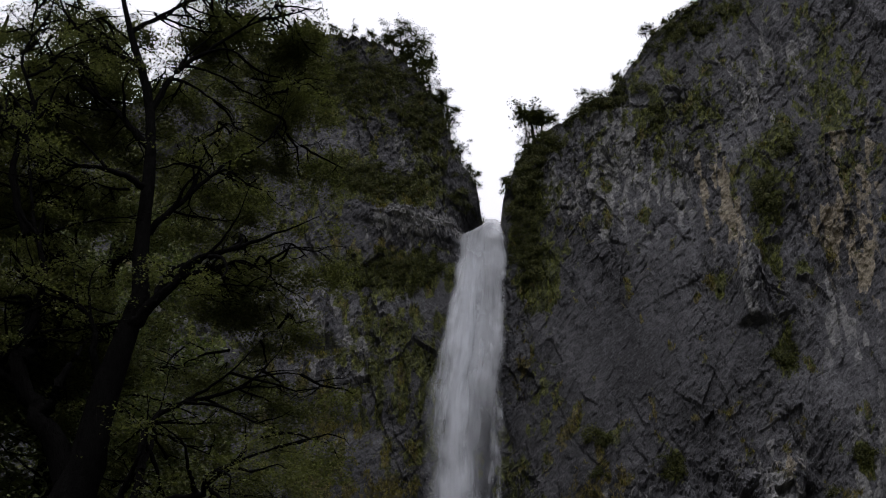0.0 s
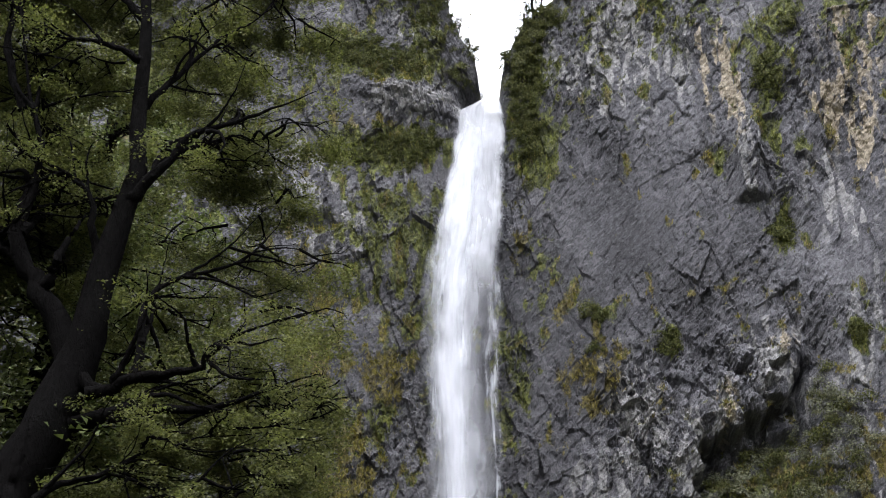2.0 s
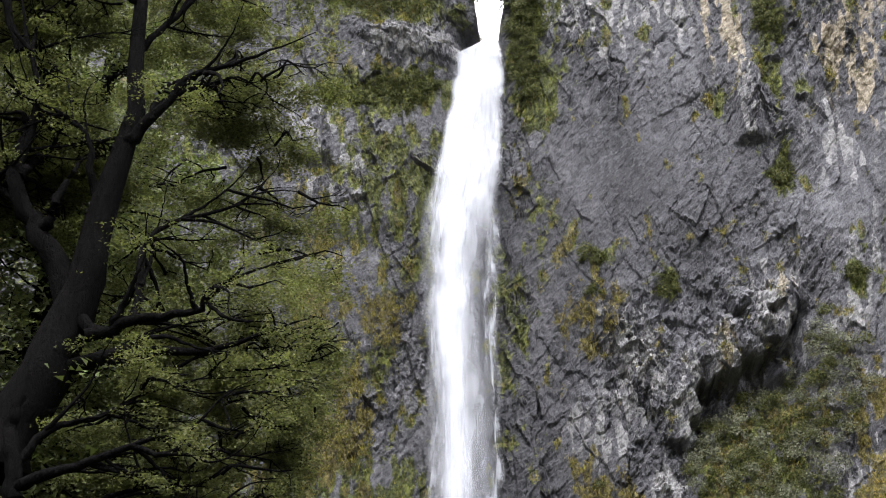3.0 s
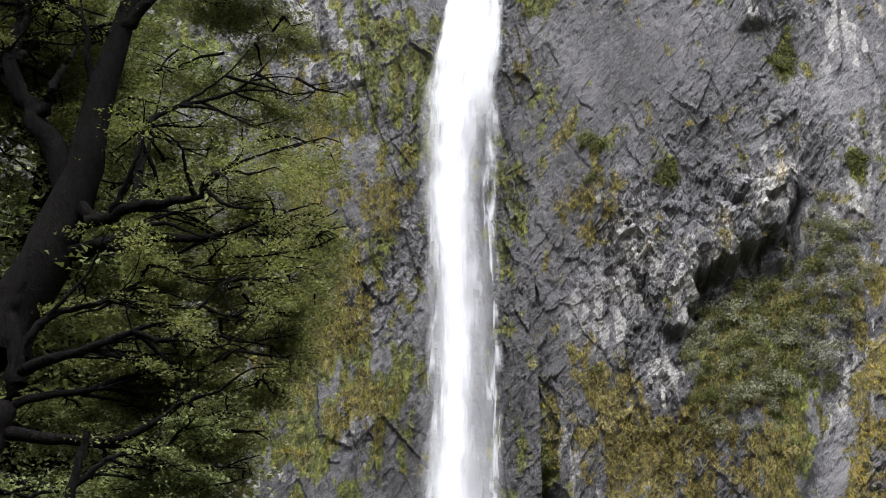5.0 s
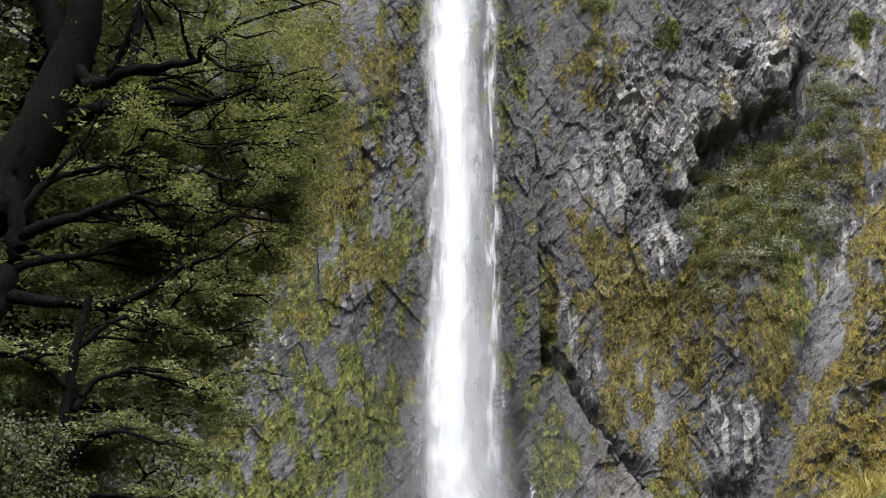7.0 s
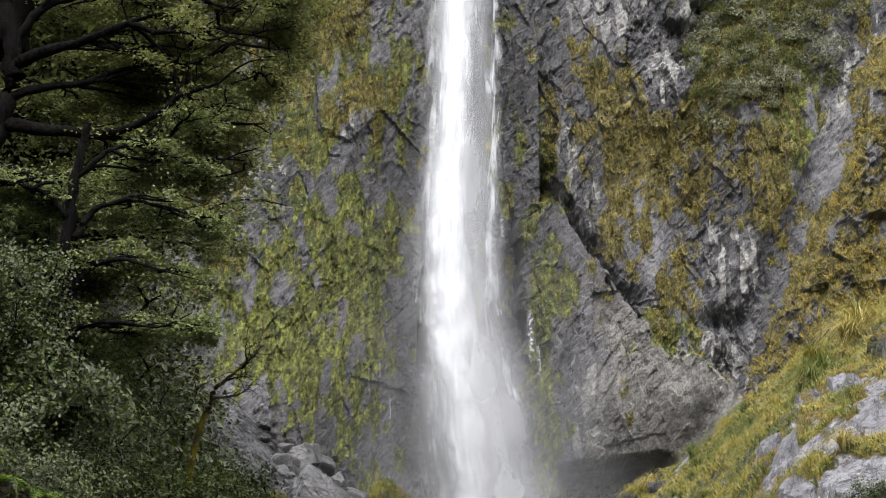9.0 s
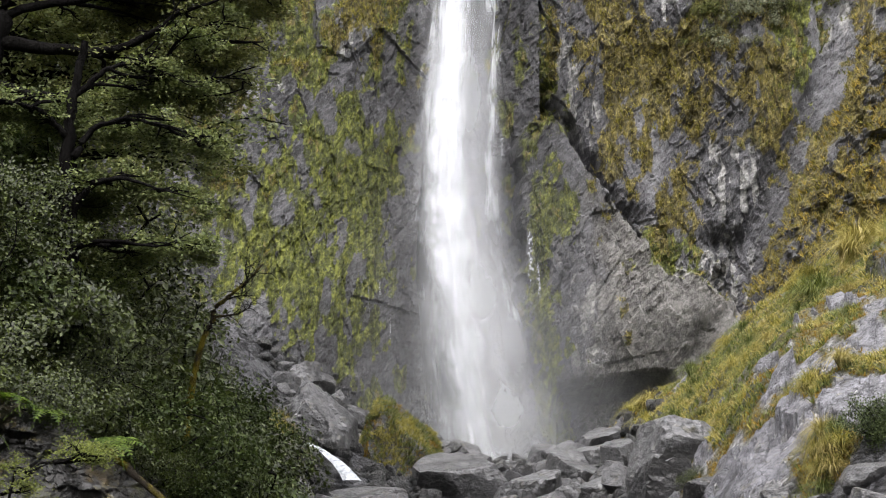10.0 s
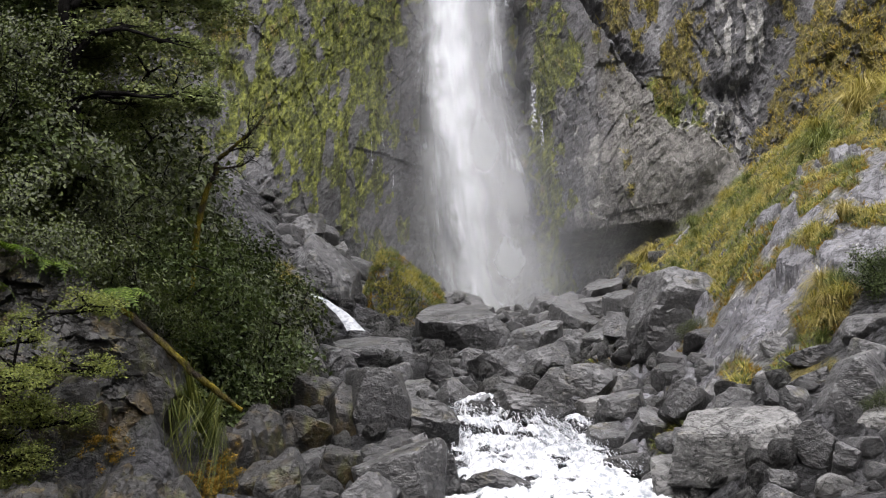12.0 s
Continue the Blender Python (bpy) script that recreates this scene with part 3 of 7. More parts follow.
# ---- cliffs ----
# patches on the rock: x, height, half width, half height, weight
GREEN_WEST = [(-4.8, 143.4, 7, 2.6, -0.9), (-8, 46, 6, 14, 0.2), (-18, 176, 16, 10, 0.75), (-3, 160, 5, 10, 0.45), (-16, 154, 9, 5, 0.6), (-8, 151, 8, 4, 0.7), (-3.8, 134.2, 5.5, 4.6, 0.9), (-13.6, 134.4, 6, 5, 0.75),
              (-8, 118, 7, 9, 0.42), (-1, 112, 2.5, 14, 0.6), (-8.5, 86, 2, 3.6, 0.9), (-15.7, 77, 4, 5.5, 0.5), (-16, 50, 14, 15, 0.42), (-18, 34, 9, 8, 0.5), (-14, 22, 12, 9, 0.38), (-2, 34, 4, 18, -0.2), (-9, 68, 9, 8, 0.55), (-22, 66, 8, 8, 0.5), (-10, 110, 12, 22, 0.3)]
GREEN_WEST += [(-10, 42, 5, 8, 0.35), (8, 92, 1.6, 14, 0.6), (8, 60, 2, 14, 0.4), (-22.4, 53.1, 4, 2.9, -0.5), (-10.8, 59.2, 1.8, 5.5, -0.5), (-22.4, 127, 6, 8, -0.35), (-40, 60, 14, 40, 0.6), (-50, 140, 22, 40, 0.7)]
DRY_WEST = [(-4.8, 143.4, 7, 2.6, -0.9), (-14, 30, 16, 18, -0.4), (-14, 68, 12, 7, 0.38), (-7.8, 92.5, 2.9, 3.4, 1.0), (-17.6, 94.5, 2.6, 7, 0.75), (-15.7, 76, 4, 6, 0.65), (-30, 55.6, 4, 6, 0.95), (-24, 68, 6, 7, 0.5), (-11, 78, 4, 5, 0.35),
            (-12, 139, 8, 3.5, 0.6), (-20, 112, 4, 6, 0.45), (-10, 146, 5, 3, 0.5), (-5, 128, 5, 3, 0.4), (-13, 102, 4, 6, 0.35), (-12, 62, 6, 4, 0.5), (-3, 52, 2.5, 7, 0.4), (-24, 46, 7, 12, 0.45), (-15, 92, 10, 16, 0.22)]
GREEN_EAST = [(41.5, 56, 2.2, 8, 0.6), (13.6, 15, 2.4, 7, 1.0), (14, 38, 3, 7, 0.45), (11, 62, 3, 12, 0.35), (11.3, 28.5, 1.8, 13, 0.9), (26.4, 33.4, 3.4, 3.6, 1.0), (20, 150, 20, 12, 0.22), (40, 150, 20, 22, 0.2), (13, 146, 3.2, 11, 0.9), (13.7, 130.7, 3.6, 6, 1.0), (12.5, 112, 3.2, 12, 0.5), (10.2, 90, 2, 7, 1.0), (46.1, 135.3, 2.2, 8, 0.9),
              (45.9, 124.4, 1.1, 3, 1.0), (49.4, 121.2, 1.5, 2, 0.8), (38.5, 121.6, 1.0, 4, 0.8), (33.4, 159, 2.5, 5, 0.6), (40.4, 158, 2.5, 5, 0.7), (50, 145, 2, 4.5, 0.7), (45.4, 110, 2, 6, 0.75)]
GREEN_EAST += [(29.7, 94.9, 2, 2.6, 0.9), (51.8, 91.5, 1.5, 2.4, 1.0), (38, 69, 8, 8, 0.8), (31, 62, 6, 6, 0.6), (12, 54, 3.2, 7, 0.6), (22, 100, 2.5, 2, 0.6), (20, 164, 12, 6, 0.5),
               (40, 176, 14, 9, 0.5), (58, 152, 5, 16, 0.6), (60, 80, 8, 20, 0.4), (27, 66, 2.2, 3.6, -2.5), (39.5, 52, 2.6, 9, 0.75), (18, 104, 3, 4, 0.4)]
DRY_EAST = [(40, 48, 2.5, 8, 0.7), (50, 72, 5, 9, 0.35), (27, 66, 2.2, 3.6, -2.5), (18.9, 92, 3.8, 6.5, 1.0), (10.8, 119, 1.8, 10, 0.75), (21, 65.4, 4, 2.8, 0.9), (27.5, 50, 7, 11, 1.05), (27.4, 36.5, 2.6, 4, 0.8), (20.2, 58.4, 3.8, 2.4, 0.7),
            (19.9, 45.2, 1.6, 8, 0.75), (37.5, 54, 4, 9, 0.85), (17, 68, 4, 5, 0.5), (24, 58, 8, 5, 0.6), (52, 76, 3, 9, 0.6), (14, 60, 3, 4, 0.5), (33.7, 42, 3.2, 6.5, -0.7), (16, 104, 2.5, 4, 0.5), (34, 64, 6, 5, 0.5), (40, 72, 7, 6, 0.4)]
STAIN_EAST = [(41.2, 137, 1.3, 9, 1.0), (38, 139, 0.9, 8, 0.7), (56.2, 122, 3, 7.5, 0.8), (52, 128, 3, 4, 0.5), (58, 142, 4, 12, 0.4), (35.2, 83.5, 1, 3, 0.5), (43, 91, 2, 3, 0.3)]
PALE_EAST = [(27.3, 156, 3.4, 7.5, 0.7), (15.9, 148, 2.2, 3.8, 0.8), (28.4, 143, 11, 9, 0.52), (23.6, 85.5, 3.4, 8, 0.75), (41.9, 89, 3.2, 5.4, 0.75), (34.9, 83.5, 1, 3, 0.9), (30.2, 77.4, 2.6, 6, 0.8),
             (27.1, 66.4, 1.7, 3.2, 1.3), (50.9, 86.8, 1.6, 1.8, 0.7), (42.2, 121.5, 1.9, 7.5, 0.55), (53, 113, 4, 13, 0.36), (33.7, 41, 3.2, 6.8, 0.42), (17.2, 49.6, 2.2, 3.4, 0.5), (23, 26, 10, 8, 0.50)]
PALE_EAST += [(52, 80, 6, 14, 0.4), (46, 62, 3, 8, 0.35), (14, 57, 3, 4, 0.4), (31, 27, 4, 4, 0.5), (50, 160, 8, 14, 0.3), (20, 76, 5, 6, 0.42)]
SLAB = [(25, 113, 12, 15, 0.55), (36, 103, 8, 9, 0.5), (17, 112, 5, 16, 0.35), (47.2, 91.4, 1.8, 5.5, 0.7)]
# wet rock by the falls; (4, 143) and (-19.4, 120) darken hollows of depth_west
WET_DARK = [(14, 100, 5, 20, 0.4), (-6, 22, 10, 18, 1.0), (0, 30, 9, 30, 1.0), (-4, 56, 4, 14, 0.6), (4, 80, 7, 40, 0.7), (12, 60, 6, 30, 0.75), (11, 30, 3.5, 16, 0.8), (17, 72, 6, 8, 0.5), (4, 143, 4, 4, 0.8), (-16, 84, 8, 14, 0.35), (-19.4, 120, 3.2, 1.6, 0.9)]
PALE_WEST = [(-4.8, 143.4, 7.2, 3.2, 0.95), (-22.4, 128, 6, 7, 0.42), (-40, 125, 6, 5, 0.5), (-4, 160, 4, 8, 0.40), (-10.8, 59.2, 1.6, 5.5, 0.4), (-22.4, 53, 4, 2.7, 0.5), (-16, 118, 8, 10, 0.25)]


def crest_west(x):
    z = np.interp(x, [-120, -74, -55, -46, -40, -34, -28.6, -23, -18.8, -12.8, -8.7, -4.7, -0.3, 1.1, 2.9, 5.1, 5.7, 6.2, 7, 12],
                  [150, 171, 167, 174, 182.5, 184, 187.5, 191, 189, 189.5, 186, 180, 170, 164, 157.5, 152, 147, 143.2, 141.0, 141.0])
    return z + 1.6 * fbm(x / 4.0, x * 0 + 3.3, 5, 3) * (x < 5)


def crest_east(x):
    z = np.interp(x, [7.9, 8.6, 9.3, 11, 12.8, 17.9, 23.1, 28.6, 30.8, 34.8, 40.6, 48.5, 60, 120],
                  [143, 146, 149, 153.5, 155.5, 159.5, 163.5, 167, 171.5, 176.5, 181, 187, 198, 220])
    return z + 1.8 * fbm(x / 4.0, x * 0 + 8.1, 15, 3)


def crags(x, z, seed, amount, upright=1.0):
    """Jointed rock: tall buttresses, upright columns, slanting flakes, down to hand-sized edges."""
    wx = x + 0.9 * fbm(x / 14, z / 18, seed + 50, 2) + 0.12 * fbm(x / 1.2, z / 1.2, seed + 51, 2)
    wz = z + 0.9 * fbm(x / 14, z / 18, seed + 60, 2) + 0.12 * fbm(x / 1.2, z / 1.2, seed + 61, 2)
    a, b = 0.60 * wx + 0.80 * wz, 0.80 * wx - 0.60 * wz
    d = facets(wx, wz, 9, 20, seed, 0.7, 2.4) + facets(wx + 0.25 * wz, wz, 1.9, 6.0, seed + 10, 0.8, 1.0) * upright
    d = d + facets(b, a, 0.8, 2.4, seed + 20, 0.45, 0.6) + facets(wx + 0.3 * wz, wz, 0.5, 1.1, seed + 30, 0.30, 0.36) + facets(b, a, 0.28, 0.6, seed + 35, 0.16, 0.2)
    patchy = 0.55 + 0.7 * smooth(-0.25, 0.3, fbm(x / 12, z / 18, seed + 90, 2))
    return amount * (d * patchy + 1.8 * fbm(x / 22, z / 30, seed + 70, 3) + 0.25 * fbm(x / 0.9, z / 1.1, seed + 80, 3))


def depth_west(x, z):
    """Distance of the west wall: leans back towards the top, steps back behind the falls."""
    y = 171.5 + 0.045 * z + 0.00022 * z * z - 0.10 * np.maximum(0, -x - 5) + 0.004 * np.maximum(0, -x - 45) ** 2
    rough = 1 - 0.5 * smooth(-3, 1, x) * (1 - smooth(5, 7, x)) * (z < 136)
    calm = 1 - 0.45 * np.exp(-((x + 12) / 16) ** 2 - ((z - 42) / 24) ** 2)
    y = y - crags(x, z, 100, 0.9) * rough * calm - 0.6 * (1 - calm) * facets(x, z, 1.3, 5.0, 107, 1.0, 1.0)
    # slanting strata of the pale ledge beside the lip
    ledge = np.exp(-((x + 4.8) / 8) ** 2 - ((z - 143 + 0.35 * (x + 4.8)) / 3.4) ** 2)
    y = y - 3.0 * ledge - 1.3 * ledge * facets(x, z + 0.42 * x, 5.0, 0.9, 131, 1.0, 0.5)
    y = y + 4.5 * np.exp(-((x - 4.1) / 2.0) ** 2 - ((z - 145) / 3.0) ** 2)
    y = y + 3.5 * np.exp(-((x + 19.4) / 3.4) ** 2 - ((z - 120.3) / 1.5) ** 2)
    y = y + 2.0 * np.exp(-((x + 15) / 9) ** 2 - ((z - 106) / 3.0) ** 2)
    return y - 3.0 * np.exp(-((x + 20) / 22) ** 2 - ((z - 20) / 16) ** 2)


def rib_line(z):
    """West edge of the ochre rib that stands out of the east wall."""
    return np.interp(z, [20, 32.4, 37.5, 42.9, 48.3, 53.3, 58, 64, 72, 80], [31, 36.7, 39.1, 41.5, 44.4, 46.5, 46.6, 49, 54, 60])


def roof_line(x):
    return np.interp(x, [18, 26, 29.8, 32, 35.9, 40.1, 44, 50, 54, 70], [70, 71, 73.5, 76.6, 80, 83, 86, 95, 96, 90])


def slab_edge(x):
    """Upper rim of the leaning slab at the foot of the east wall."""
    return np.interp(x, [6, 8.5, 12.3, 13.8, 16.4, 18.8, 20.5, 23.1, 26.0, 28.6, 31, 33.8, 40], [48, 47.4, 50.6, 50, 45.2, 40.4, 38.4, 34.6, 30, 30.9, 29.4, 26.5, 18])


def depth_east(x, z):
    """Distance of the east wall: comes forward to the east, with a roof over a grown-over bay and a leaning slab below."""
    y = 173 + 0.05 * z - 0.35 * np.maximum(0, x - 9) - 0.006 * np.maximum(0, x - 45) ** 2
    smoothed = 1 - 0.72 * np.exp(-((x - 26) / 12) ** 2 - ((z - 112) / 15) ** 2) - 0.5 * np.exp(-((x - 54) / 5) ** 2 - ((z - 108) / 12) ** 2)
    smoothed = smoothed * (1 - 0.4 * smooth(0, 3, slab_edge(x) - z) * smooth(12, 15, x))
    y = y - crags(x, z, 300, 1.0) * smoothed
    # blocky pale faces over the roof
    blocky = np.exp(-((x - 24) / 6) ** 2 - ((z - 84) / 10) ** 2) + np.exp(-((x - 39) / 8) ** 2 - ((z - 88) / 6) ** 2)
    y = y - 1.5 * blocky * (facets(x + 0.4 * z, z - 0.3 * x, 2.6, 3.4, 411, 1.3, 1.5) + facets(x - 0.5 * z, z + 0.6 * x, 1.0, 1.5, 412, 0.6, 0.7))
    # dark diagonal cleft of the upper wall, the buttress beside it and its broken foot
    along = np.clip((x - 27.3) / 10.2, 0, 1)
    y = y + (0.5 + 1.6 * fbm(x / 2.5, z / 2.5, 73, 3)) * np.exp(-((z - (130.7 + 9.9 * along + 1.6 * facets(x, z * 0.1, 2.2, 9, 71, 1.0, 0.6))) / 0.55) ** 2) * smooth(26, 28, x) * (1 - smooth(37, 39, x))
    y = y - 2.2 * np.exp(-((x - 42.2) / 2.0) ** 4) * smooth(114.6, 115.4, z) * (1 - smooth(122, 134, z))
    y = y + 2.4 * np.exp(-((x - 47.2) / 2.2) ** 2 - ((z - 91.4) / 5.5) ** 2) + 1.8 * np.exp(-((x - 46) / 1.8) ** 2 - ((z - 110) / 3) ** 2)
    roof = roof_line(x) + 2.4 * fbm(x / 3.5, z / 4, 44, 3) + 2.2 * facets(x + 0.3 * z, z * 0.5, 2.3, 4, 45, 1.6, 1.4)
    bay = smooth(26, 31, x) * (1 - smooth(43, 47, x))
    under = roof - z
    y = y - 2.6 * bay * np.exp(-((under + 4) / 4) ** 2) * (under < 0.4)
    y = y + (4.5 + 5 * fbm(x / 4, z / 4, 47, 2)) * bay * smooth(-0.3, 1.0, under) * (1 - smooth(1.5, 11, under))
    edge = slab_edge(x) + 2.2 * fbm(x / 4, z / 4, 66, 4) + 1.0 * facets(x + 0.5 * z, z, 1.6, 2.4, 67, 1.0, 0.8)
    below = edge - z
    slab = smooth(7.5, 10, x) * (1 - smooth(31, 35, x))
    y = y - slab * 6.5 * smooth(0.0, 2.0, below) * (0.6 + 0.4 * smooth(16, 26, z))
    y = y + (2.6 + 3.5 * fbm(x / 3, z / 3, 68, 3)) * slab * np.exp(-((below + 1.5) / 1.8) ** 2) * (1 - smooth(20, 25, x))
    y = y + 2.2 * np.exp(-((x - 32.8) / 2.4) ** 2 - ((z - 34.0) / 1.1) ** 2)
    cave = smooth(12.5, 15, x) * (1 - smooth(23, 27, x)) * (1 - smooth(15.5, 18.5, z - 0.1 * (x - 18)))
    y = y + 10 * cave
    # the rib and the smooth gully on its west side
    off = x - rib_line(z) - 0.7 * fbm(x / 3, z / 3, 61, 3)
    low = 1 - smooth(60, 74, z)
    lumps = facets(x, z, 2.6, 3.6, 81, 1.8, 1.6) + facets(x + 0.4 * z, z, 1.1, 1.5, 83, 0.8, 0.7)
    y = y - low * smooth(-0.6, 2.2, off) * (4.0 + 0.28 * np.maximum(0, off) + 0.8 * lumps)
    return y + 1.4 * low * np.exp(-((off + 2.4) / 1.5) ** 2)


def wall_grid(x, crest, depth, rows, back, floor=-4.0):
    """A wall sheet over x, from the floor to its crest and back over the top."""
    top = crest(x)
    s = np.linspace(0, 1, rows)[:, None]
    z = floor + s * (top[None] - floor)
    xx = np.broadcast_to(x[None], z.shape)
    y = depth(xx, z)
    behind = np.array([1.5, 4, 9, 20, 45, 90, 160.0])[:, None]
    zb = top[None] + 0.25 * behind + 2.0 * fbm(xx[:7] / 9, behind / 9 + 0 * xx[:7], 77, 3) * np.minimum(1, behind / 8)
    if back:
        zb = top[None] - 0.12 * behind + 1.0 * fbm(xx[:7] / 9, behind / 9 + 0 * xx[:7], 77, 3) * np.minimum(1, behind / 8)
    yb = y[-1][None] + behind
    return np.concatenate([xx, xx[:7]]), np.concatenate([y, yb]), np.concatenate([z, zb])


def slope_of(y, z, x):
    gz = np.gradient(y, axis=0) / (np.gradient(z, axis=0) + 1e-6)
    return gz


XW = np.concatenate([np.linspace(-120, -42, 60)[:-1], np.linspace(-42, 12, 330)])
XE = np.concatenate([np.linspace(7.9, 67, 430), np.linspace(67, 130, 24)[1:]])
gx, gy, gz = wall_grid(XW, crest_west, depth_west, 640, True)
grow = fbm(gx / 1.8, gz / 4.5, 900, 4) + 0.5 * fbm(gx / 5, gz / 7, 905, 2)
ledge = np.clip(slope_of(gy, gz, gx) * 0.3, -0.35, 0.4)
moss_w = smooth(0.28, 0.72, blobs(gx, gz, GREEN_WEST) + 0.95 * grow + ledge + 0.06)
dry_w = smooth(0.28, 0.72, blobs(gx, gz, DRY_WEST) + 0.95 * grow + ledge - 0.03)
WEST = (gx, gy, gz, moss_w, dry_w)
me = mesh_from("cliff_west", np.stack([gx, gy, gz], -1).reshape(-1, 3), grid_quads(*gx.shape), material=M_CLIFF, shade=False,
               attrs={"moss": moss_w * 0.9, "dry": dry_w * 0.8, "stain": gx * 0, "slab": gx * 0, "pale": np.clip(blobs(gx, gz, PALE_WEST), 0, 1),
                      "wet": np.clip(blobs(gx, gz, WET_DARK) + 0.08 + 0.5 * fbm(gx / 14, gz / 20, 333, 3), 0, 1)})
tagged(new("cliff_west", me), "grey mossy rock cliff with hanging grass beside the waterfall", "cliff", kind="structure")

gx, gy, gz = wall_grid(XE, crest_east, depth_east, 680, True)
wrap = smooth(9.6, 7.9, gx) * np.linspace(1, 1, gx.shape[1])[None]
gy = gy + 14 * wrap ** 2
gx = gx + smooth(12, 8, gx) * (1.6 * fbm(gz / 6, gx * 0 + 2.2, 57, 3) + 0.7 * facets(gz, gx * 0, 2.2, 1, 58, 1.0, 0.8)) * (gz < 138)
grow = fbm(gx / 1.8, gz / 4.0, 950, 4) + 0.5 * fbm(gx / 5, gz / 7, 955, 2)
ledge = np.clip(slope_of(gy, gz, gx) * 0.3, -0.35, 0.4)
moss_e = smooth(0.28, 0.72, blobs(gx, gz, GREEN_EAST) + 0.75 * grow + ledge + 0.02)
on_rib = smooth(-0.5, 1.2, gx - rib_line(gz)) * (1 - smooth(62, 70, gz))
dry_e = smooth(0.28, 0.72, 0.9 * blobs(gx, gz, DRY_EAST) + 0.75 * on_rib + 0.95 * grow + ledge - 0.08)
EAST = (gx, gy, gz, moss_e, dry_e)
lean_e = smooth(0.5, 2.0, slab_edge(gx) - gz + 0.8 * grow) * smooth(15, 20, gx + 2.5 * grow) * (1 - smooth(33, 36, gx)) * 0.8
me = mesh_from("cliff_east", np.stack([gx, gy, gz], -1).reshape(-1, 3), grid_quads(*gx.shape), material=M_CLIFF, shade=False,
               attrs={"moss": moss_e * 0.85, "dry": dry_e * 0.85, "stain": np.clip(blobs(gx, gz, STAIN_EAST), 0, 1), "slab": lean_e,
                      "pale": np.clip(blobs(gx, gz, PALE_EAST), 0, 1), "wet": np.clip(blobs(gx, gz, WET_DARK + SLAB), 0, 1)})
tagged(new("cliff_east", me), "steep dark grey rock cliff with ochre grass and pale broken faces", "cliff", kind="structure")


# ---- ground ----
def ground_height(x, y):
    """Boulder slope that climbs to a crest below the falls, a bank on each side, and a basin behind."""
    yy = np.maximum(y, 1.0)
    side = x / yy * 60
    top = np.interp(side, [-60, -30, -12, -5.8, -3.5, -0.5, 1.1, 3.4, 5.9, 8.5, 10.8, 12, 12.8, 14.4, 18.4, 26, 45],
                    [30, 22, 12, 7.6, 5.9, 4.9, 4.1, 3.7, 4.7, 6.6, 8.2, 9.3, 10.2, 11.4, 13.8, 18, 30])
    low = np.interp(x, [-40, -12, 3, 6.5, 9, 40], [-0.3, -0.3, -0.5, 0.1, 1.2, 8])
    t = np.clip((y - 20) / 40, 0, 1)
    east = smooth(8, 13, side)
    z = low + (top - low) * (t ** 1.15 * (1 - east) + t ** 0.8 * east)
    z = np.where(y < 20, low * smooth(-4, 20, y), z)
    past = smooth(60, 78, y)
    z = z * (1 - past) + past * np.maximum(3.5, 0.45 * (np.abs(x - 3) - 22))
    xe = -0.13 * yy - 0.6
    d = np.maximum(0, xe - x)
    bank = 1.8 * smooth(0, 0.9, d) + 0.72 * np.maximum(0, d - 0.9) * smooth(17, 27, y) + 0.3 * np.maximum(0, d - 0.9)
    z = z + bank * smooth(18.5, 21, y) * (1 - smooth(40, 58, y))
    z = z + 0.75 * smooth(26.6, 28.2, y) * (1 - smooth(30, 36, y)) * np.exp(-((x - 1.3) / 2.0) ** 2)
    # unseen valley sides round the back, added to block light from the low sky
    dist, turned = np.hypot(x, y), np.degrees(np.arctan2(np.abs(x), y))
    z = z + smooth(35, 150, dist) * smooth(35, 70, turned) * (45 + 25 * fbm(x / 60, y / 60, 12, 3))
    z = z + smooth(10, 62, dist) * smooth(60, 105, turned) * 48
    far = smooth(200, 420, y)
    z = z * (1 - far) + far * 120
    lump = smooth(6, 20, y) * (1 - smooth(90, 150, y))
    z = z + lump * (0.7 * fbm(x / 5, y / 5, 31, 4) + facets(x + 0.3 * y, y, 2.2, 3.0, 61, 0.25, 0.6) + facets(x, y - 0.4 * x, 0.9, 1.1, 64, 0.14, 0.4))
    return z


ang = np.radians(np.concatenate([np.linspace(-180, -19, 40)[:-1], np.linspace(-19, 19, 300), np.linspace(19, 180, 40)[1:]]))
rad = np.concatenate([np.linspace(0.0, 14, 16)[:-1], np.geomspace(14, 76, 260), np.geomspace(78, 4000, 60)])
gx, gy = rad[:, None] * np.sin(ang)[None], rad[:, None] * np.cos(ang)[None]
gz = ground_height(gx, gy)
bank_e = smooth(7.5, 10.5, gx / np.maximum(gy, 1) * 60) * (gy > 18) * (gy < 70)
bank_w = smooth(0.3, 1.5, -0.13 * gy - 0.6 - gx) * (gy > 5) * (gy < 60)
grow = fbm(gx / 2.2, gy / 2.2, 77, 4)


def bank_cover(x, y):
    """Where grass and moss hide the rock of the east bank (above 0)."""
    side = x / np.maximum(y, 1) * 60
    tufts = blobs(x, y, [(7.4, 29.4, 0.5, 1.2, 0.9), (6.78, 25.8, 0.36, 0.8, 0.85), (8.0, 28.4, 0.5, 0.8, 0.7), (7.6, 33.8, 0.8, 1.0, 0.5)])
    return 1.1 * fbm(x / 0.9, y / 4.5, 77, 4) - 0.27 + 0.12 * smooth(29, 33, y) + tufts + (0.35 + 0.25 * smooth(34, 46, y)) * smooth(6.0, 9.5, side) * smooth(31, 38, y)


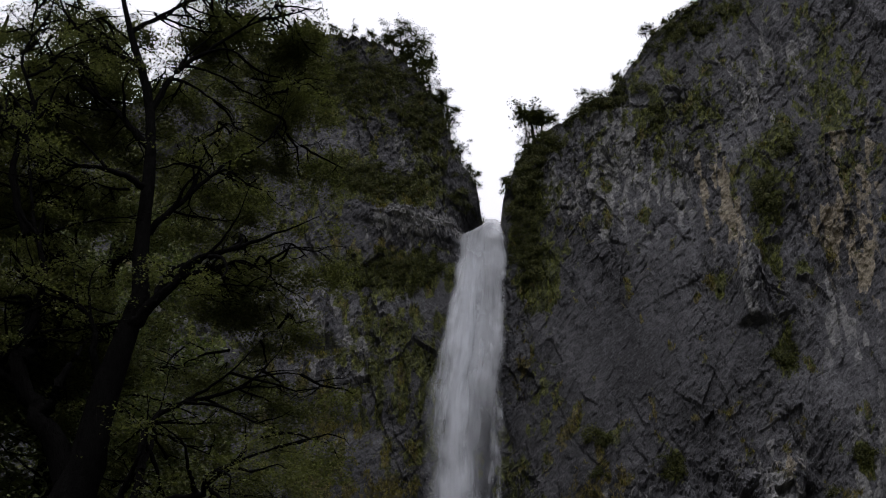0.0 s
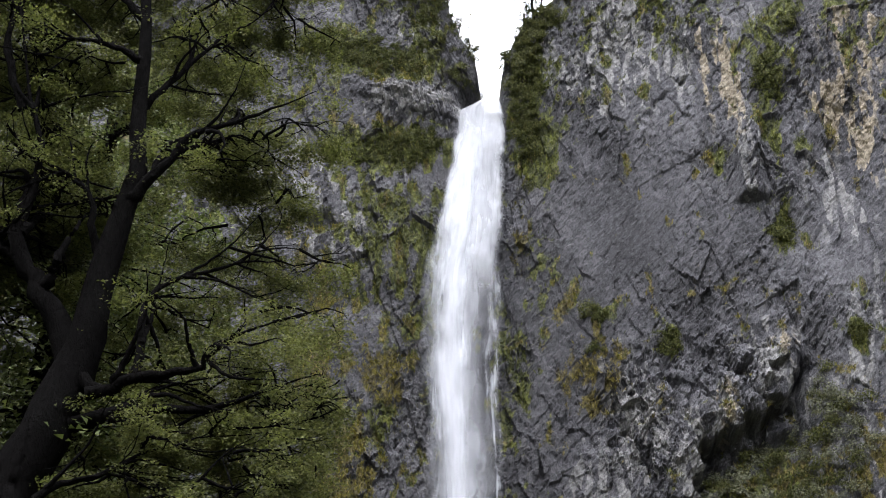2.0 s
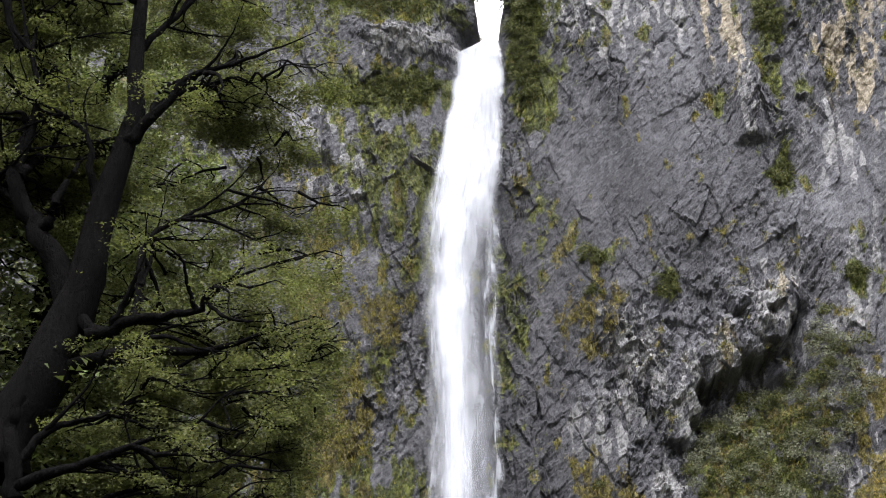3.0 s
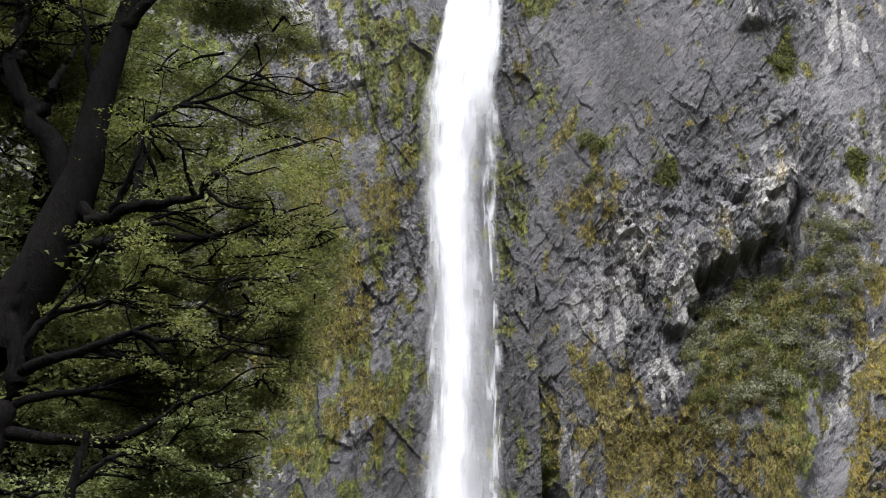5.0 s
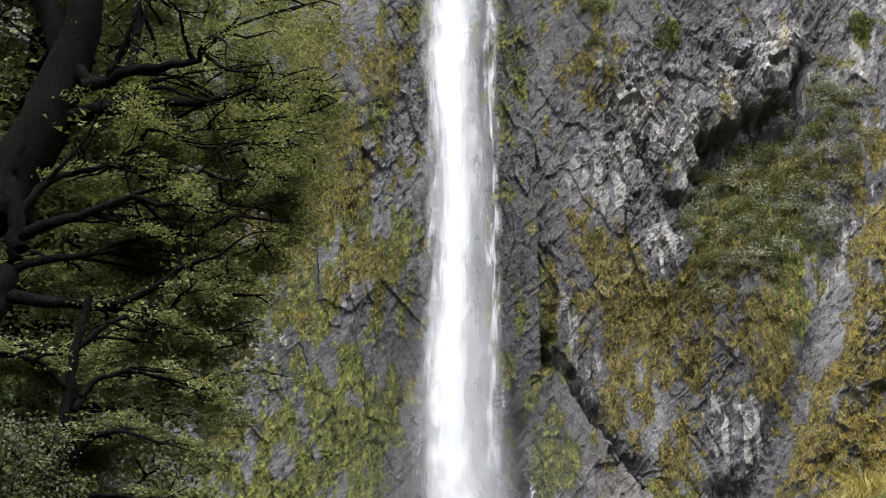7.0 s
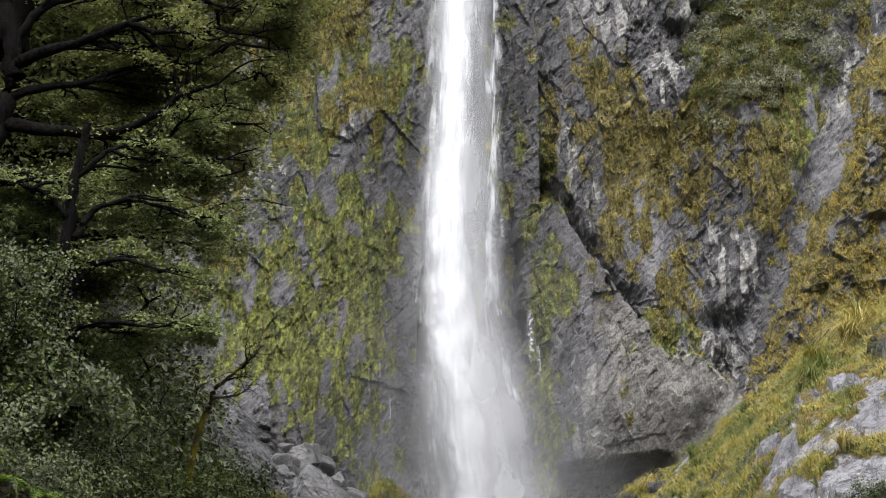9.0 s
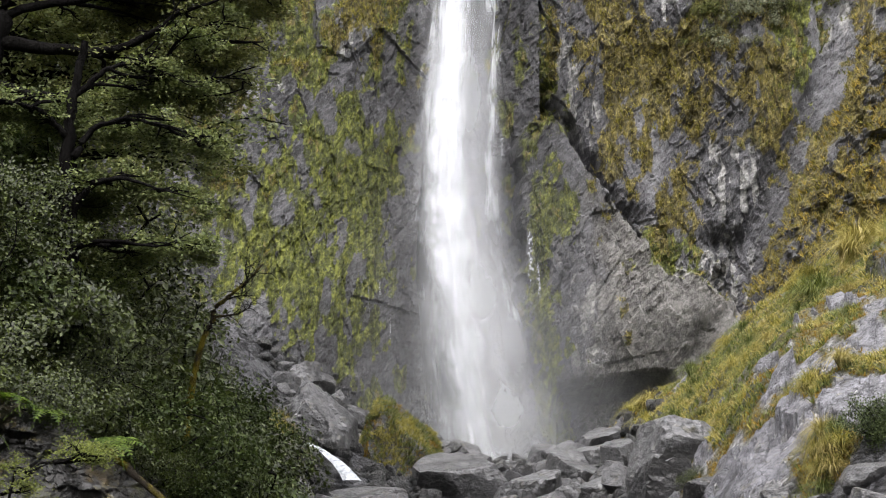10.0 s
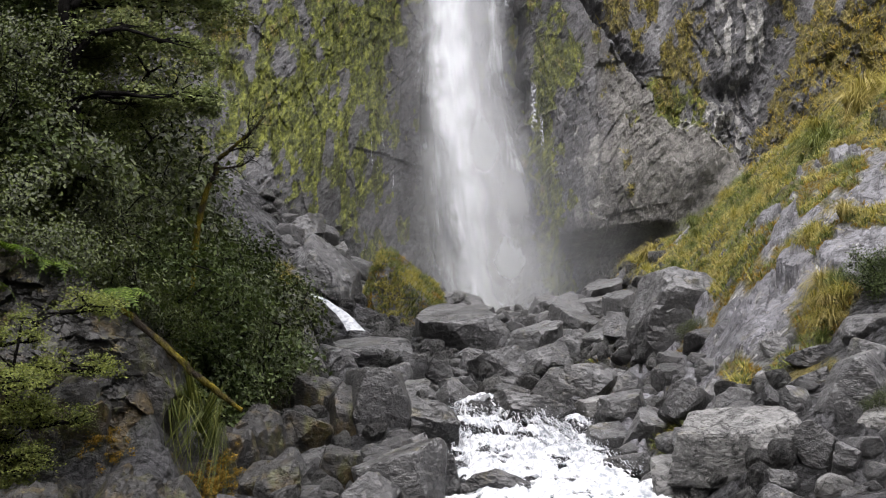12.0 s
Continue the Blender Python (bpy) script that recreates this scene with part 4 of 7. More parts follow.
cover = smooth(-0.05, 0.12, bank_cover(gx, gy)) * (gx > 3) * (gy > 23) * (gy < 68)
dry_g = cover * smooth(-0.1, 0.25, grow + 0.12)
moss_g = np.clip(bank_w * (0.1 + 1.2 * grow) + cover * 0.6 + (np.hypot(gx, gy) > 90) * 0.7, 0, 1)
# the wet mask darkens the whole west bank, for damp and canopy shade together
me = mesh_from("ground", np.stack([gx, gy, gz], -1).reshape(-1, 3), grid_quads(*gx.shape), material=M_GROUND, shade=False,
               attrs={"moss": moss_g, "dry": dry_g, "stain": gx * 0, "pale": bank_e * (1 - cover) * 0.85 * smooth(24.5, 27, gy), "wet": bank_w})
tagged(new("ground", me), "rocky valley floor of grey rubble with grassy banks", "ground", kind="structure")


# ---- water ----
def sheet(name, mat, centre, half, depth, z_top, z_bot, cols, rows, bulge, seed, ripple=0.35):
    """A falling sheet: centre and half width by height, bulged towards the viewer."""
    s = np.linspace(0, 1, rows)[:, None]
    u = np.linspace(0, 1, cols)[None]
    z = z_top + (z_bot - z_top) * s + 0 * u
    c, h, y0 = np.interp(z, *centre), np.interp(z, *half), np.interp(z, *depth)
    x = c + h * (2 * u - 1) + 0.25 * perlin(z / 6, u * 3 + 0 * z, seed)
    y = y0 - bulge * np.sqrt(np.maximum(0, 1 - (2 * u - 1) ** 2)) + ripple * fbm(u * 9 + 0 * z, z / 9, seed + 1, 3)
    uv = np.stack([u + 0 * z, (z - z_bot) / (z_top - z_bot)], -1).reshape(-1, 2)
    return mesh_from(name, np.stack([x, y, z], -1).reshape(-1, 3), grid_quads(rows, cols), material=mat, uv=uv)


ZS = [-16, 3, 12, 18, 27, 37, 47, 54, 63, 72, 81, 89, 99, 107, 113, 123, 132, 137, 138.5, 140, 144]
C_MAIN = [5.8, 5.2, 4.5, 3.7, 2.7, 1.9, 2.0, 2.2, 2.7, 2.6, 2.6, 2.2, 2.3, 2.85, 3.45, 4.5, 5.3, 5.6, 6.3, 7.3, 7.1]
H_MAIN = [7.4, 6.6, 6.2, 5.9, 5.8, 5.4, 4.8, 4.3, 3.9, 3.9, 4.2, 4.8, 4.4, 4.5, 4.9, 4.3, 3.9, 3.8, 2.6, 1.3, 1.1]
Y_MAIN = [167, 167, 167, 167, 167.3, 167.8, 168.2, 168.5, 169.1, 169.7, 170.3, 171, 172, 172.8, 173.5, 175.2, 176.8, 177.6, 178.2, 178.8, 189]
fall = empty("waterfall", pose(2.5, 167, 3.5))
for name, mat, dx, k, dy, top, bot, bulge, sd in (
        ("main_curtain", M_FALL, -0.4, 1.12, 0.0, 143.5, 4, 2.2, 11), ("front_curtain", M_CORE, -1.5, 0.66, -1.2, 137, -16, 1.4, 23), ("lip_curtain", M_LIP, 0.0, 1.03, -0.4, 142, 100, 1.6, 27), ("inner_curtain", M_CORE, -1.3, 0.70, 0.8, 139, -16, 1.6, 29),
        ("foot_curtain", M_CORE, -1.2, 0.6, -2.4, 52, -16, 2.0, 31), ("right_strand", M_STRAND, 3.7, 0.3, 0.3, 112, 8, 0.8, 37), ("left_strand", M_STRAND, -4.2, 0.3, 0.4, 46, 6, 0.6, 41),
        ("spray_veil", M_VEIL, -0.2, 1.35, -2.0, 105, -12, 2.5, 53), ("low_veil", M_VEIL, -0.4, 1.5, -4.0, 62, -14, 3.5, 59), ("foot_spray", M_VEIL, 0.6, 1.5, -7.0, 38, -14, 4.0, 67), ("mist", M_MIST, 3.2, 3.2, -12.0, 44, 0, 4.0, 71), ("mist", M_MIST, 2.0, 3.6, -20.0, 26, -3, 3.0, 73)):
    me = sheet(name, mat, (ZS, [c + dx for c in C_MAIN]), (ZS, [h * k for h in H_MAIN]), (ZS, [y + dy for y in Y_MAIN]), top, bot, 40, 220, bulge, sd)
    ob = part(name, me, fall)
    ob.matrix_parent_inverse = fall.matrix_world.inverted()
# the broad burst of spray on the west side, then plumes and ragged tongues flung out on both
burst = sheet("spray_burst", M_PLUME, ([88, 100, 108, 116], [-0.8, -1.6, -1.2, 1.0]), ([88, 100, 108, 116], [1.6, 2.3, 2.0, 0.9]), (ZS, [y - 0.9 for y in Y_MAIN]), 116, 88, 16, 60, 0.7, 190, 0.5)
part("spray_burst", burst, fall).matrix_parent_inverse = fall.matrix_world.inverted()
frng = np.random.default_rng(14)
for k in range(20):
    top = frng.uniform(30, 126)
    long = frng.uniform(9, 22)
    hm, side = np.interp(top, ZS, H_MAIN), (-1 if k % 3 else 1)
    off = side * hm * frng.uniform(0.6, 0.98)
    mid = np.interp([top - long, top], ZS, C_MAIN)
    me = sheet("plume", M_PLUME, ([top - long, top], [mid[0] + off + frng.uniform(-0.3, 0.9) * side, mid[1] + off * 0.85]), ([top - long, top], [frng.uniform(1.0, 1.9), frng.uniform(0.5, 0.9)]),
               (ZS, [y - 0.9 for y in Y_MAIN]), top, top - long, 12, 40, 0.5, 200 + k, 0.5)
    part("plume", me, fall).matrix_parent_inverse = fall.matrix_world.inverted()
# the stream that feeds the falls through the notch
me = sheet("feeder", M_LIP, ([136, 141, 143.8], [6.9, 7.2, 7.1]), ([136, 141, 143.8], [2.4, 1.35, 1.2]), ([136, 141, 143.8], [177.0, 178.6, 181]), 143.8, 136, 16, 40, 0.5, 91, 0.3)
part("feeder", me, fall).matrix_parent_inverse = fall.matrix_world.inverted()
# trickles on ledges to either side of the foot
for x, top, bot, wide in ((-8.4, 29.4, 25.2, 0.12), (-7.2, 30.0, 27.6, 0.10), (-6.0, 26.2, 22.6, 0.14), (8.9, 36.2, 30.5, 0.35), (10.2, 35.6, 28.5, 0.45), (11.1, 31.5, 26.8, 0.30), (7.2, 48.6, 44.5, 0.35)):
    wall = WEST if x < 8 else EAST
    k = int(np.argmin(np.abs(wall[0][0] - x)))
    zz = np.linspace(bot, top, 6)
    y0 = np.minimum.accumulate(np.interp(zz[::-1], wall[2][:-8, k], wall[1][:-8, k]))[::-1] - 0.5
    me = sheet("trickle", M_STRAND, ([bot, top], [x + 0.15, x]), ([bot, top], [wide * 1.3, wide]), (zz, y0), top, bot, 8, 30, 0.15, int(100 * top), 0.1)
    part("trickle", me, fall).matrix_parent_inverse = fall.matrix_world.inverted()
tagged(fall, "tall white waterfall dropping from the cliff lip with drifting spray", "waterfall")


# ---- trees ----
def leaf_template(aspect=0.5):
    v = np.array([(-aspect * 0.7, -0.35, 0), (aspect * 0.7, -0.35, 0), (0, 0.65, 0.05)])
    return v, np.array([[0, 1, 2]])


def broad_leaf(aspect=0.5):
    v = np.array([(0, -0.5, 0), (aspect * 0.5, -0.05, 0.06), (0, 0.5, 0.0), (-aspect * 0.5, -0.05, 0.06)])
    return v, np.array([[0, 1, 2, 3]])


def pads(centres, normals, radius, flat, per, size, rng, aspect=0.55, droop=0.5, kind=leaf_template):
    """Layered sprays of small leaves round the given places."""
    n = len(centres)
    c = np.repeat(centres, per, 0)
    r = np.repeat(radius if np.ndim(radius) else np.full(n, radius), per)[:, None]
    off = rng.normal(size=(n * per, 3)) * 0.5
    off[:, 2] *= flat
    off[:, 2] -= droop * flat * (off[:, 0] ** 2 + off[:, 1] ** 2)
    p = c + off * r
    z = np.repeat(normals, per, 0) * 1.0 + rng.normal(size=(n * per, 3)) * 0.55
    t, q = kind(aspect)
    return stamp(t, q, p, axes_of(z, rng), size * rng.uniform(0.6, 1.4, n * per))


def grow(start, way, length, radius, rng, level, out, tips, flat=0.55, bend=0.35, splits=3):
    """A crooked branch with side branches; collects tubes and the places of its foliage."""
    n = 9 if level == 2 else 6
    pts, d = [np.array(start, float)], np.array(way, float)
    d /= np.linalg.norm(d)
    for _ in range(n - 1):
        d = d + rng.normal(size=3) * bend * 0.5
        d[2] *= flat + (1 - flat) * (level == 0)
        d[2] += 0.02
        d /= np.linalg.norm(d)
        pts.append(pts[-1] + d * length / (n - 1))
    pts = np.array(pts)
    out.append(tube_arrays(pts, radius * np.linspace(1, 0.3, n), (3, 4, 5)[level], 0.2, int(rng.integers(1e6))))
    if level == 0:
        tips.extend(pts[2:])
        return
    for _ in range(splits):
        k = rng.integers(1, n)
        side = rng.normal(size=3)
        side[2] *= 0.45
        w = d * 0.8 + side / np.linalg.norm(side)
        grow(pts[k], w, length * rng.uniform(0.35, 0.6), radius * 0.52, rng, level - 1, out, tips, flat, bend, splits)
    tips.extend(pts[-2:])


def limb(points, count=26, sides=9, seed=1):
    s = spline(points, count)
    wob = np.random.default_rng(seed).normal(size=(count, 3)) * s[:, 3:4] * 0.22
    return s[:, :3] + wob, s[:, 3]


def crown_edge(z):
    """How far the crowns reach over the stream, by height."""
    return np.interp(z, [5, 9, 11, 12.5, 14, 16, 25, 33], [-4.3, -4.1, -3.5, -3.2, -2.9, -2.6, -2.7, -4.0])


def big_tree(name, trunk, limbs, label, leaf_mat, seed, leaf_size, per, pad, boughs, reach, level=2, back=0.0, arms=0):
    rng = np.random.default_rng(seed)
    root = empty(name, pose(*trunk[0][:3]))
    tree_parts = []
    p, r = limb(trunk, 30, 10, seed)
    tree_parts.append(("trunk", tube_arrays(p, r, 12, 0.18, seed)))
    twigs, tips = [], []
    paths = list(limbs)
    for path in limbs if arms else []:
        lp, lr = limb(path, 24, 8, seed)
        for _ in range(arms):
            i = int(rng.integers(4, 19))
            way = lp[i + 1] - lp[i]
            way = way / np.linalg.norm(way) + rng.normal(size=3) * np.array([0.5, 0.3, 0.7]) + np.array([0.12, 0.0, 0.12])
            pts = [(*lp[i], lr[i] * 0.65)]
            for step in range(4):
                way = way + rng.normal(size=3) * np.array([0.35, 0.25, 0.4])
                way = way / np.linalg.norm(way)
                pts.append((*(np.array(pts[-1][:3]) + way * rng.uniform(0.45, 0.75)), max(0.018, lr[i] * (0.5 - 0.11 * step))))
            if pts[-1][0] < crown_edge(pts[-1][2]):
                paths.append(pts)
    for k, path in enumerate(paths):
        lp, lr = limb(path, 24, 8, seed + k + 1)
        lr = lr * np.linspace(1.0, 0.4 if arms else 1.0, 24)
        for _ in range(3 if arms else 0):
            grow(lp[-1], (lp[-1] - lp[-3]) / np.linalg.norm(lp[-1] - lp[-3]) + rng.normal(size=3) * 0.5, reach * rng.uniform(0.25, 0.45), max(0.012, lr[-1] * 0.8), rng, 1, twigs, tips)
        tree_parts.append(("limb", tube_arrays(lp, lr, 9, 0.2, seed + k)))
        for _ in range(boughs if k < len(limbs) else 2):
            i = rng.integers(3, 24)
            way = lp[min(i, 22) + 1] - lp[min(i, 22)]
            side = rng.normal(size=3)
            side[2] *= 0.4
            side[1] += back
            grow(lp[i], way / np.linalg.norm(way) * 0.7 + side / np.linalg.norm(side), reach * rng.uniform(0.5, 1.1), max(0.04, lr[i] * 0.45), rng, level, twigs, tips)
    for nm, (v, q) in tree_parts:
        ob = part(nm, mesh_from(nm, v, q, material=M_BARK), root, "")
        ob.matrix_parent_inverse = root.matrix_world.inverted()
    twigs = [(v, q) for v, q in twigs if (v[:, 0] < crown_edge(v[:, 2]) + 0.5).all()]
    v, q = merge(twigs)
    if back:
        v[:, 1] = trunk[-1][1] + np.abs(v[:, 1] - trunk[-1][1] + 0.25) - 0.25
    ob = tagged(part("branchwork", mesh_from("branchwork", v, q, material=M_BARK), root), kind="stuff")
    ob.matrix_parent_inverse = root.matrix_world.inverted()
    tips = np.array(tips)
    tips = tips[tips[:, 0] < crown_edge(tips[:, 2]) + 0.35]
    if back:
        front = tips[:, 1] - trunk[-1][1] + 0.25
        tips[:, 1] = trunk[-1][1] + np.where(rng.random(len(tips)) < 0.75, np.abs(front), front)
    tips = tips + rng.normal(size=tips.shape) * 0.06 + np.array([0, 0.5 * back, 0.05])
    up = np.tile([0.0, -0.35, 1.0], (len(tips), 1))
    v, q = pads(tips, up, pad * rng.uniform(0.6, 1.3, len(tips)), 0.28, per, leaf_size, rng)
    ob = tagged(part("crown", mesh_from("crown", v, q, material=leaf_mat, shade=False), root), kind="stuff")
    ob.matrix_parent_inverse = root.matrix_world.inverted()
    return tagged(root, label, "tree")


STEM_A = [(-11.4, 29.2, 4.8, 0.62), (-10.6, 28.6, 9.5, 0.52), (-9.59, 28.0, 11.85, 0.46), (-9.04, 28.0, 12.95, 0.428), (-8.52, 28.0, 14.47, 0.396), (-7.93, 28.0, 16.19, 0.364), (-7.8, 28.0, 17.29, 0.332), (-7.56, 28.0, 18.64, 0.3), (-7.21, 28.0, 20.92, 0.25), (-7.27, 28.0, 23.04, 0.22), (-7.38, 28.0, 25.33, 0.19), (-7.57, 28.0, 27.41, 0.16), (-7.98, 28.0, 29.02, 0.13), (-8.47, 28.0, 30.29, 0.1), (-8.98, 28.0, 32.73, 0.07), (-9.39, 28.0, 35.36, 0.04)]
STEM_A = [(x, y, z, r * float(np.interp(z, [5, 12, 15, 17, 20, 24], [1.6, 1.6, 1.45, 1.2, 0.95, 0.8]))) for x, y, z, r in STEM_A]
BOUGHS_A = []
BOUGHS_A.append([(-7.46, 28.0, 20.34, 0.19), (-7.03, 27.86, 20.78, 0.166), (-6.48, 27.71, 21.39, 0.141), (-5.93, 27.57, 22.09, 0.117), (-5.28, 27.43, 22.3, 0.093), (-4.43, 27.29, 22.52, 0.069), (-3.58, 27.14, 22.81, 0.044), (-2.93, 27.0, 23.03, 0.02)])
BOUGHS_A.append([(-8.02, 28.0, 16.4, 0.33), (-8.64, 27.9, 17.83, 0.29), (-9.22, 27.8, 18.64, 0.25), (-9.51, 27.7, 19.76, 0.21), (-9.32, 27.6, 20.77, 0.145), (-9.28, 27.5, 21.64, 0.121), (-9.59, 27.4, 22.86, 0.097), (-9.94, 27.3, 24.12, 0.074), (-10.39, 27.2, 26.5, 0.05)])
BOUGHS_A.append([(-8.57, 28.0, 14.86, 0.22), (-7.69, 27.79, 14.89, 0.191), (-6.73, 27.57, 15.11, 0.163), (-5.63, 27.36, 15.07, 0.134), (-4.66, 27.14, 14.97, 0.106), (-3.95, 26.93, 15.12, 0.077), (-3.13, 26.71, 15.33, 0.049), (-2.55, 26.5, 15.41, 0.02)])
BOUGHS_A.append([(-7.81, 28.0, 16.19, 0.18), (-7.28, 27.73, 15.65, 0.159), (-6.53, 27.45, 15.78, 0.139), (-5.65, 27.18, 15.76, 0.118), (-5.03, 26.9, 15.75, 0.098), (-4.8, 26.62, 16.06, 0.077), (-4.06, 26.35, 16.3, 0.056), (-3.35, 26.07, 16.41, 0.036), (-2.7, 25.8, 16.45, 0.015)])
BOUGHS_A.append([(-7.48, 27.6, 15.59, 0.15), (-6.75, 27.69, 15.79, 0.135), (-6.49, 27.78, 16.48, 0.12), (-6.57, 27.87, 17.5, 0.105), (-6.43, 27.96, 18.11, 0.09), (-5.89, 28.04, 18.59, 0.075), (-4.8, 28.13, 18.94, 0.06), (-4.33, 28.22, 19.36, 0.045), (-3.46, 28.31, 19.56, 0.03), (-2.83, 28.4, 19.24, 0.015)])
BOUGHS_A.append([(-7.55, 28.0, 27.22, 0.1), (-7.07, 28.1, 28.7, 0.084), (-6.28, 28.2, 29.62, 0.068), (-5.46, 28.3, 30.56, 0.052), (-4.76, 28.4, 31.32, 0.036), (-4.25, 28.5, 33.24, 0.02)])
BOUGHS_A.append([(-7.46, 28.0, 26.07, 0.1), (-8.58, 28.2, 27.61, 0.08), (-9.82, 28.4, 28.81, 0.06), (-11.0, 28.6, 30.27, 0.04), (-12.08, 28.8, 31.8, 0.02)])
BOUGHS_A.append([(-7.34, 28.2, 23.37, 0.1), (-6.42, 28.4, 24.75, 0.079), (-5.57, 28.6, 26.01, 0.058), (-4.65, 28.8, 26.94, 0.036), (-3.9, 29.0, 28.91, 0.015)])
BOUGHS_A.append([(-9.31, 28.0, 18.91, 0.13), (-10.32, 28.2, 19.79, 0.097), (-11.4, 28.4, 20.53, 0.063), (-12.43, 28.6, 20.83, 0.03)])
BOUGHS_A.append([(-7.54, 28.0, 18.83, 0.13), (-7.87, 27.84, 19.55, 0.11), (-8.01, 27.68, 20.51, 0.09), (-8.67, 27.52, 21.1, 0.07), (-9.31, 27.36, 21.38, 0.05), (-10.07, 27.2, 21.58, 0.03)])
BOUGHS_A.append([(-9.86, 27.6, 22.93, 0.11), (-10.57, 27.48, 24.92, 0.094), (-10.28, 27.36, 26.66, 0.078), (-10.84, 27.24, 28.51, 0.062), (-10.33, 27.12, 30.04, 0.046), (-10.32, 27.0, 32.09, 0.03)])
BOUGHS_A.append([(-7.97, 28.3, 29.11, 0.09), (-9.27, 28.5, 30.16, 0.067), (-10.43, 28.7, 31.46, 0.043), (-11.3, 28.9, 33.75, 0.02)])
BOUGHS_A.append([(-8.47, 28.2, 30.27, 0.08), (-7.54, 28.37, 31.31, 0.06), (-6.42, 28.53, 32.37, 0.04), (-5.79, 28.7, 34.19, 0.02)])
BOUGHS_A.append([(-10.26, 27.8, 25.92, 0.1), (-11.24, 27.63, 26.92, 0.073), (-12.03, 27.47, 28.34, 0.047), (-12.64, 27.3, 30.24, 0.02)])
BOUGHS_A.append([(-7.3, 27.6, 24.46, 0.1), (-8.21, 27.4, 24.83, 0.073), (-9.26, 27.2, 24.85, 0.047), (-10.38, 27.0, 25.23, 0.02)])
STEM_C = [(-9.6, 26.5, 3.2, 0.3), (-8.6, 26.0, 8.75, 0.26), (-8.19, 26.0, 10.46, 0.22), (-8.01, 26.0, 11.58, 0.18), (-8.25, 26.0, 12.73, 0.14), (-8.12, 26.0, 13.44, 0.1)]
BOUGHS_C = []
BOUGHS_C.append([(-8.01, 26.0, 11.58, 0.14), (-7.37, 25.89, 11.81, 0.122), (-6.72, 25.77, 11.94, 0.104), (-5.87, 25.66, 12.24, 0.086), (-5.1, 25.54, 12.02, 0.069), (-4.59, 25.43, 12.6, 0.051), (-4.08, 25.31, 13.13, 0.033), (-3.55, 25.2, 13.42, 0.015)])
BOUGHS_C.append([(-8.19, 26.0, 10.46, 0.14), (-7.09, 25.89, 10.2, 0.122), (-6.03, 25.77, 10.16, 0.104), (-5.31, 25.66, 10.45, 0.086), (-4.7, 25.54, 10.84, 0.069), (-4.17, 25.43, 10.97, 0.051), (-3.56, 25.31, 11.36, 0.033), (-3.03, 25.2, 11.37, 0.015)])
BOUGHS_C.append([(-8.06, 26.0, 12.03, 0.1), (-7.54, 26.16, 12.8, 0.083), (-6.74, 26.32, 13.1, 0.066), (-5.93, 26.48, 13.65, 0.049), (-5.09, 26.64, 13.97, 0.032), (-4.35, 26.8, 14.42, 0.015)])
BOUGHS_C.append([(-8.14, 26.0, 10.9, 0.1), (-7.46, 26.1, 11.16, 0.086), (-6.54, 26.2, 11.31, 0.072), (-5.74, 26.3, 11.69, 0.058), (-4.79, 26.4, 11.72, 0.043), (-3.96, 26.5, 12.22, 0.029), (-3.44, 26.6, 12.5, 0.015)])
BOUGHS_C.append([(-7.96, 25.6, 9.47, 0.1), (-7.3, 25.5, 9.23, 0.079), (-6.38, 25.4, 9.3, 0.058), (-5.68, 25.3, 9.59, 0.036), (-4.85, 25.2, 9.45, 0.015)])
STEM_B = [(-6.7, 24.3, 2.4, 0.2), (-6.14, 24.0, 5.39, 0.17), (-6.2, 24.0, 6.25, 0.148), (-6.17, 24.0, 7.01, 0.126), (-6.27, 24.0, 7.78, 0.104), (-6.2, 24.0, 8.76, 0.082), (-6.05, 24.0, 9.75, 0.06)]
BOUGHS_B = []
BOUGHS_B.append([(-6.16, 24.0, 6.72, 0.08), (-5.82, 23.88, 7.18, 0.064), (-5.24, 23.75, 7.29, 0.048), (-4.55, 23.62, 7.08, 0.031), (-3.97, 23.5, 6.91, 0.015)])
BOUGHS_B.append([(-6.15, 24.0, 6.06, 0.07), (-5.86, 23.82, 6.21, 0.056), (-5.27, 23.65, 6.23, 0.043), (-4.58, 23.48, 6.11, 0.029), (-4.01, 23.3, 6.31, 0.015)])
BOUGHS_B.append([(-6.22, 24.0, 7.49, 0.08), (-5.87, 23.93, 8.15, 0.064), (-5.3, 23.85, 8.33, 0.048), (-4.62, 23.77, 8.22, 0.031), (-4.08, 23.7, 8.0, 0.015)])
BOUGHS_B.append([(-6.21, 24.0, 7.98, 0.07), (-6.63, 23.9, 8.44, 0.052), (-7.09, 23.8, 8.6, 0.033), (-7.62, 23.7, 8.67, 0.015)])
BOUGHS_B.append([(-6.2, 24.0, 7.01, 0.07), (-6.64, 23.8, 7.06, 0.052), (-7.11, 23.6, 6.64, 0.033), (-7.51, 23.4, 6.59, 0.015)])
BOUGHS_B.append([(-6.2, 24.0, 8.76, 0.07), (-5.68, 24.13, 9.3, 0.052), (-5.14, 24.27, 9.44, 0.033), (-4.48, 24.4, 9.19, 0.015)])
big_tree("beech_tree", STEM_A, BOUGHS_A, "dark gnarled mountain beech with layered small-leaved crown on the bank", M_BEECH, 4, 0.066, 30, 0.34, 7, 1.9, back=1.3, arms=6)
big_tree("beech_tree", STEM_C, BOUGHS_C, "spreading dark beech with flat leafy layers above the shrubs", M_BEECH, 19, 0.062, 30, 0.31, 8, 1.5, back=0.9, arms=5)
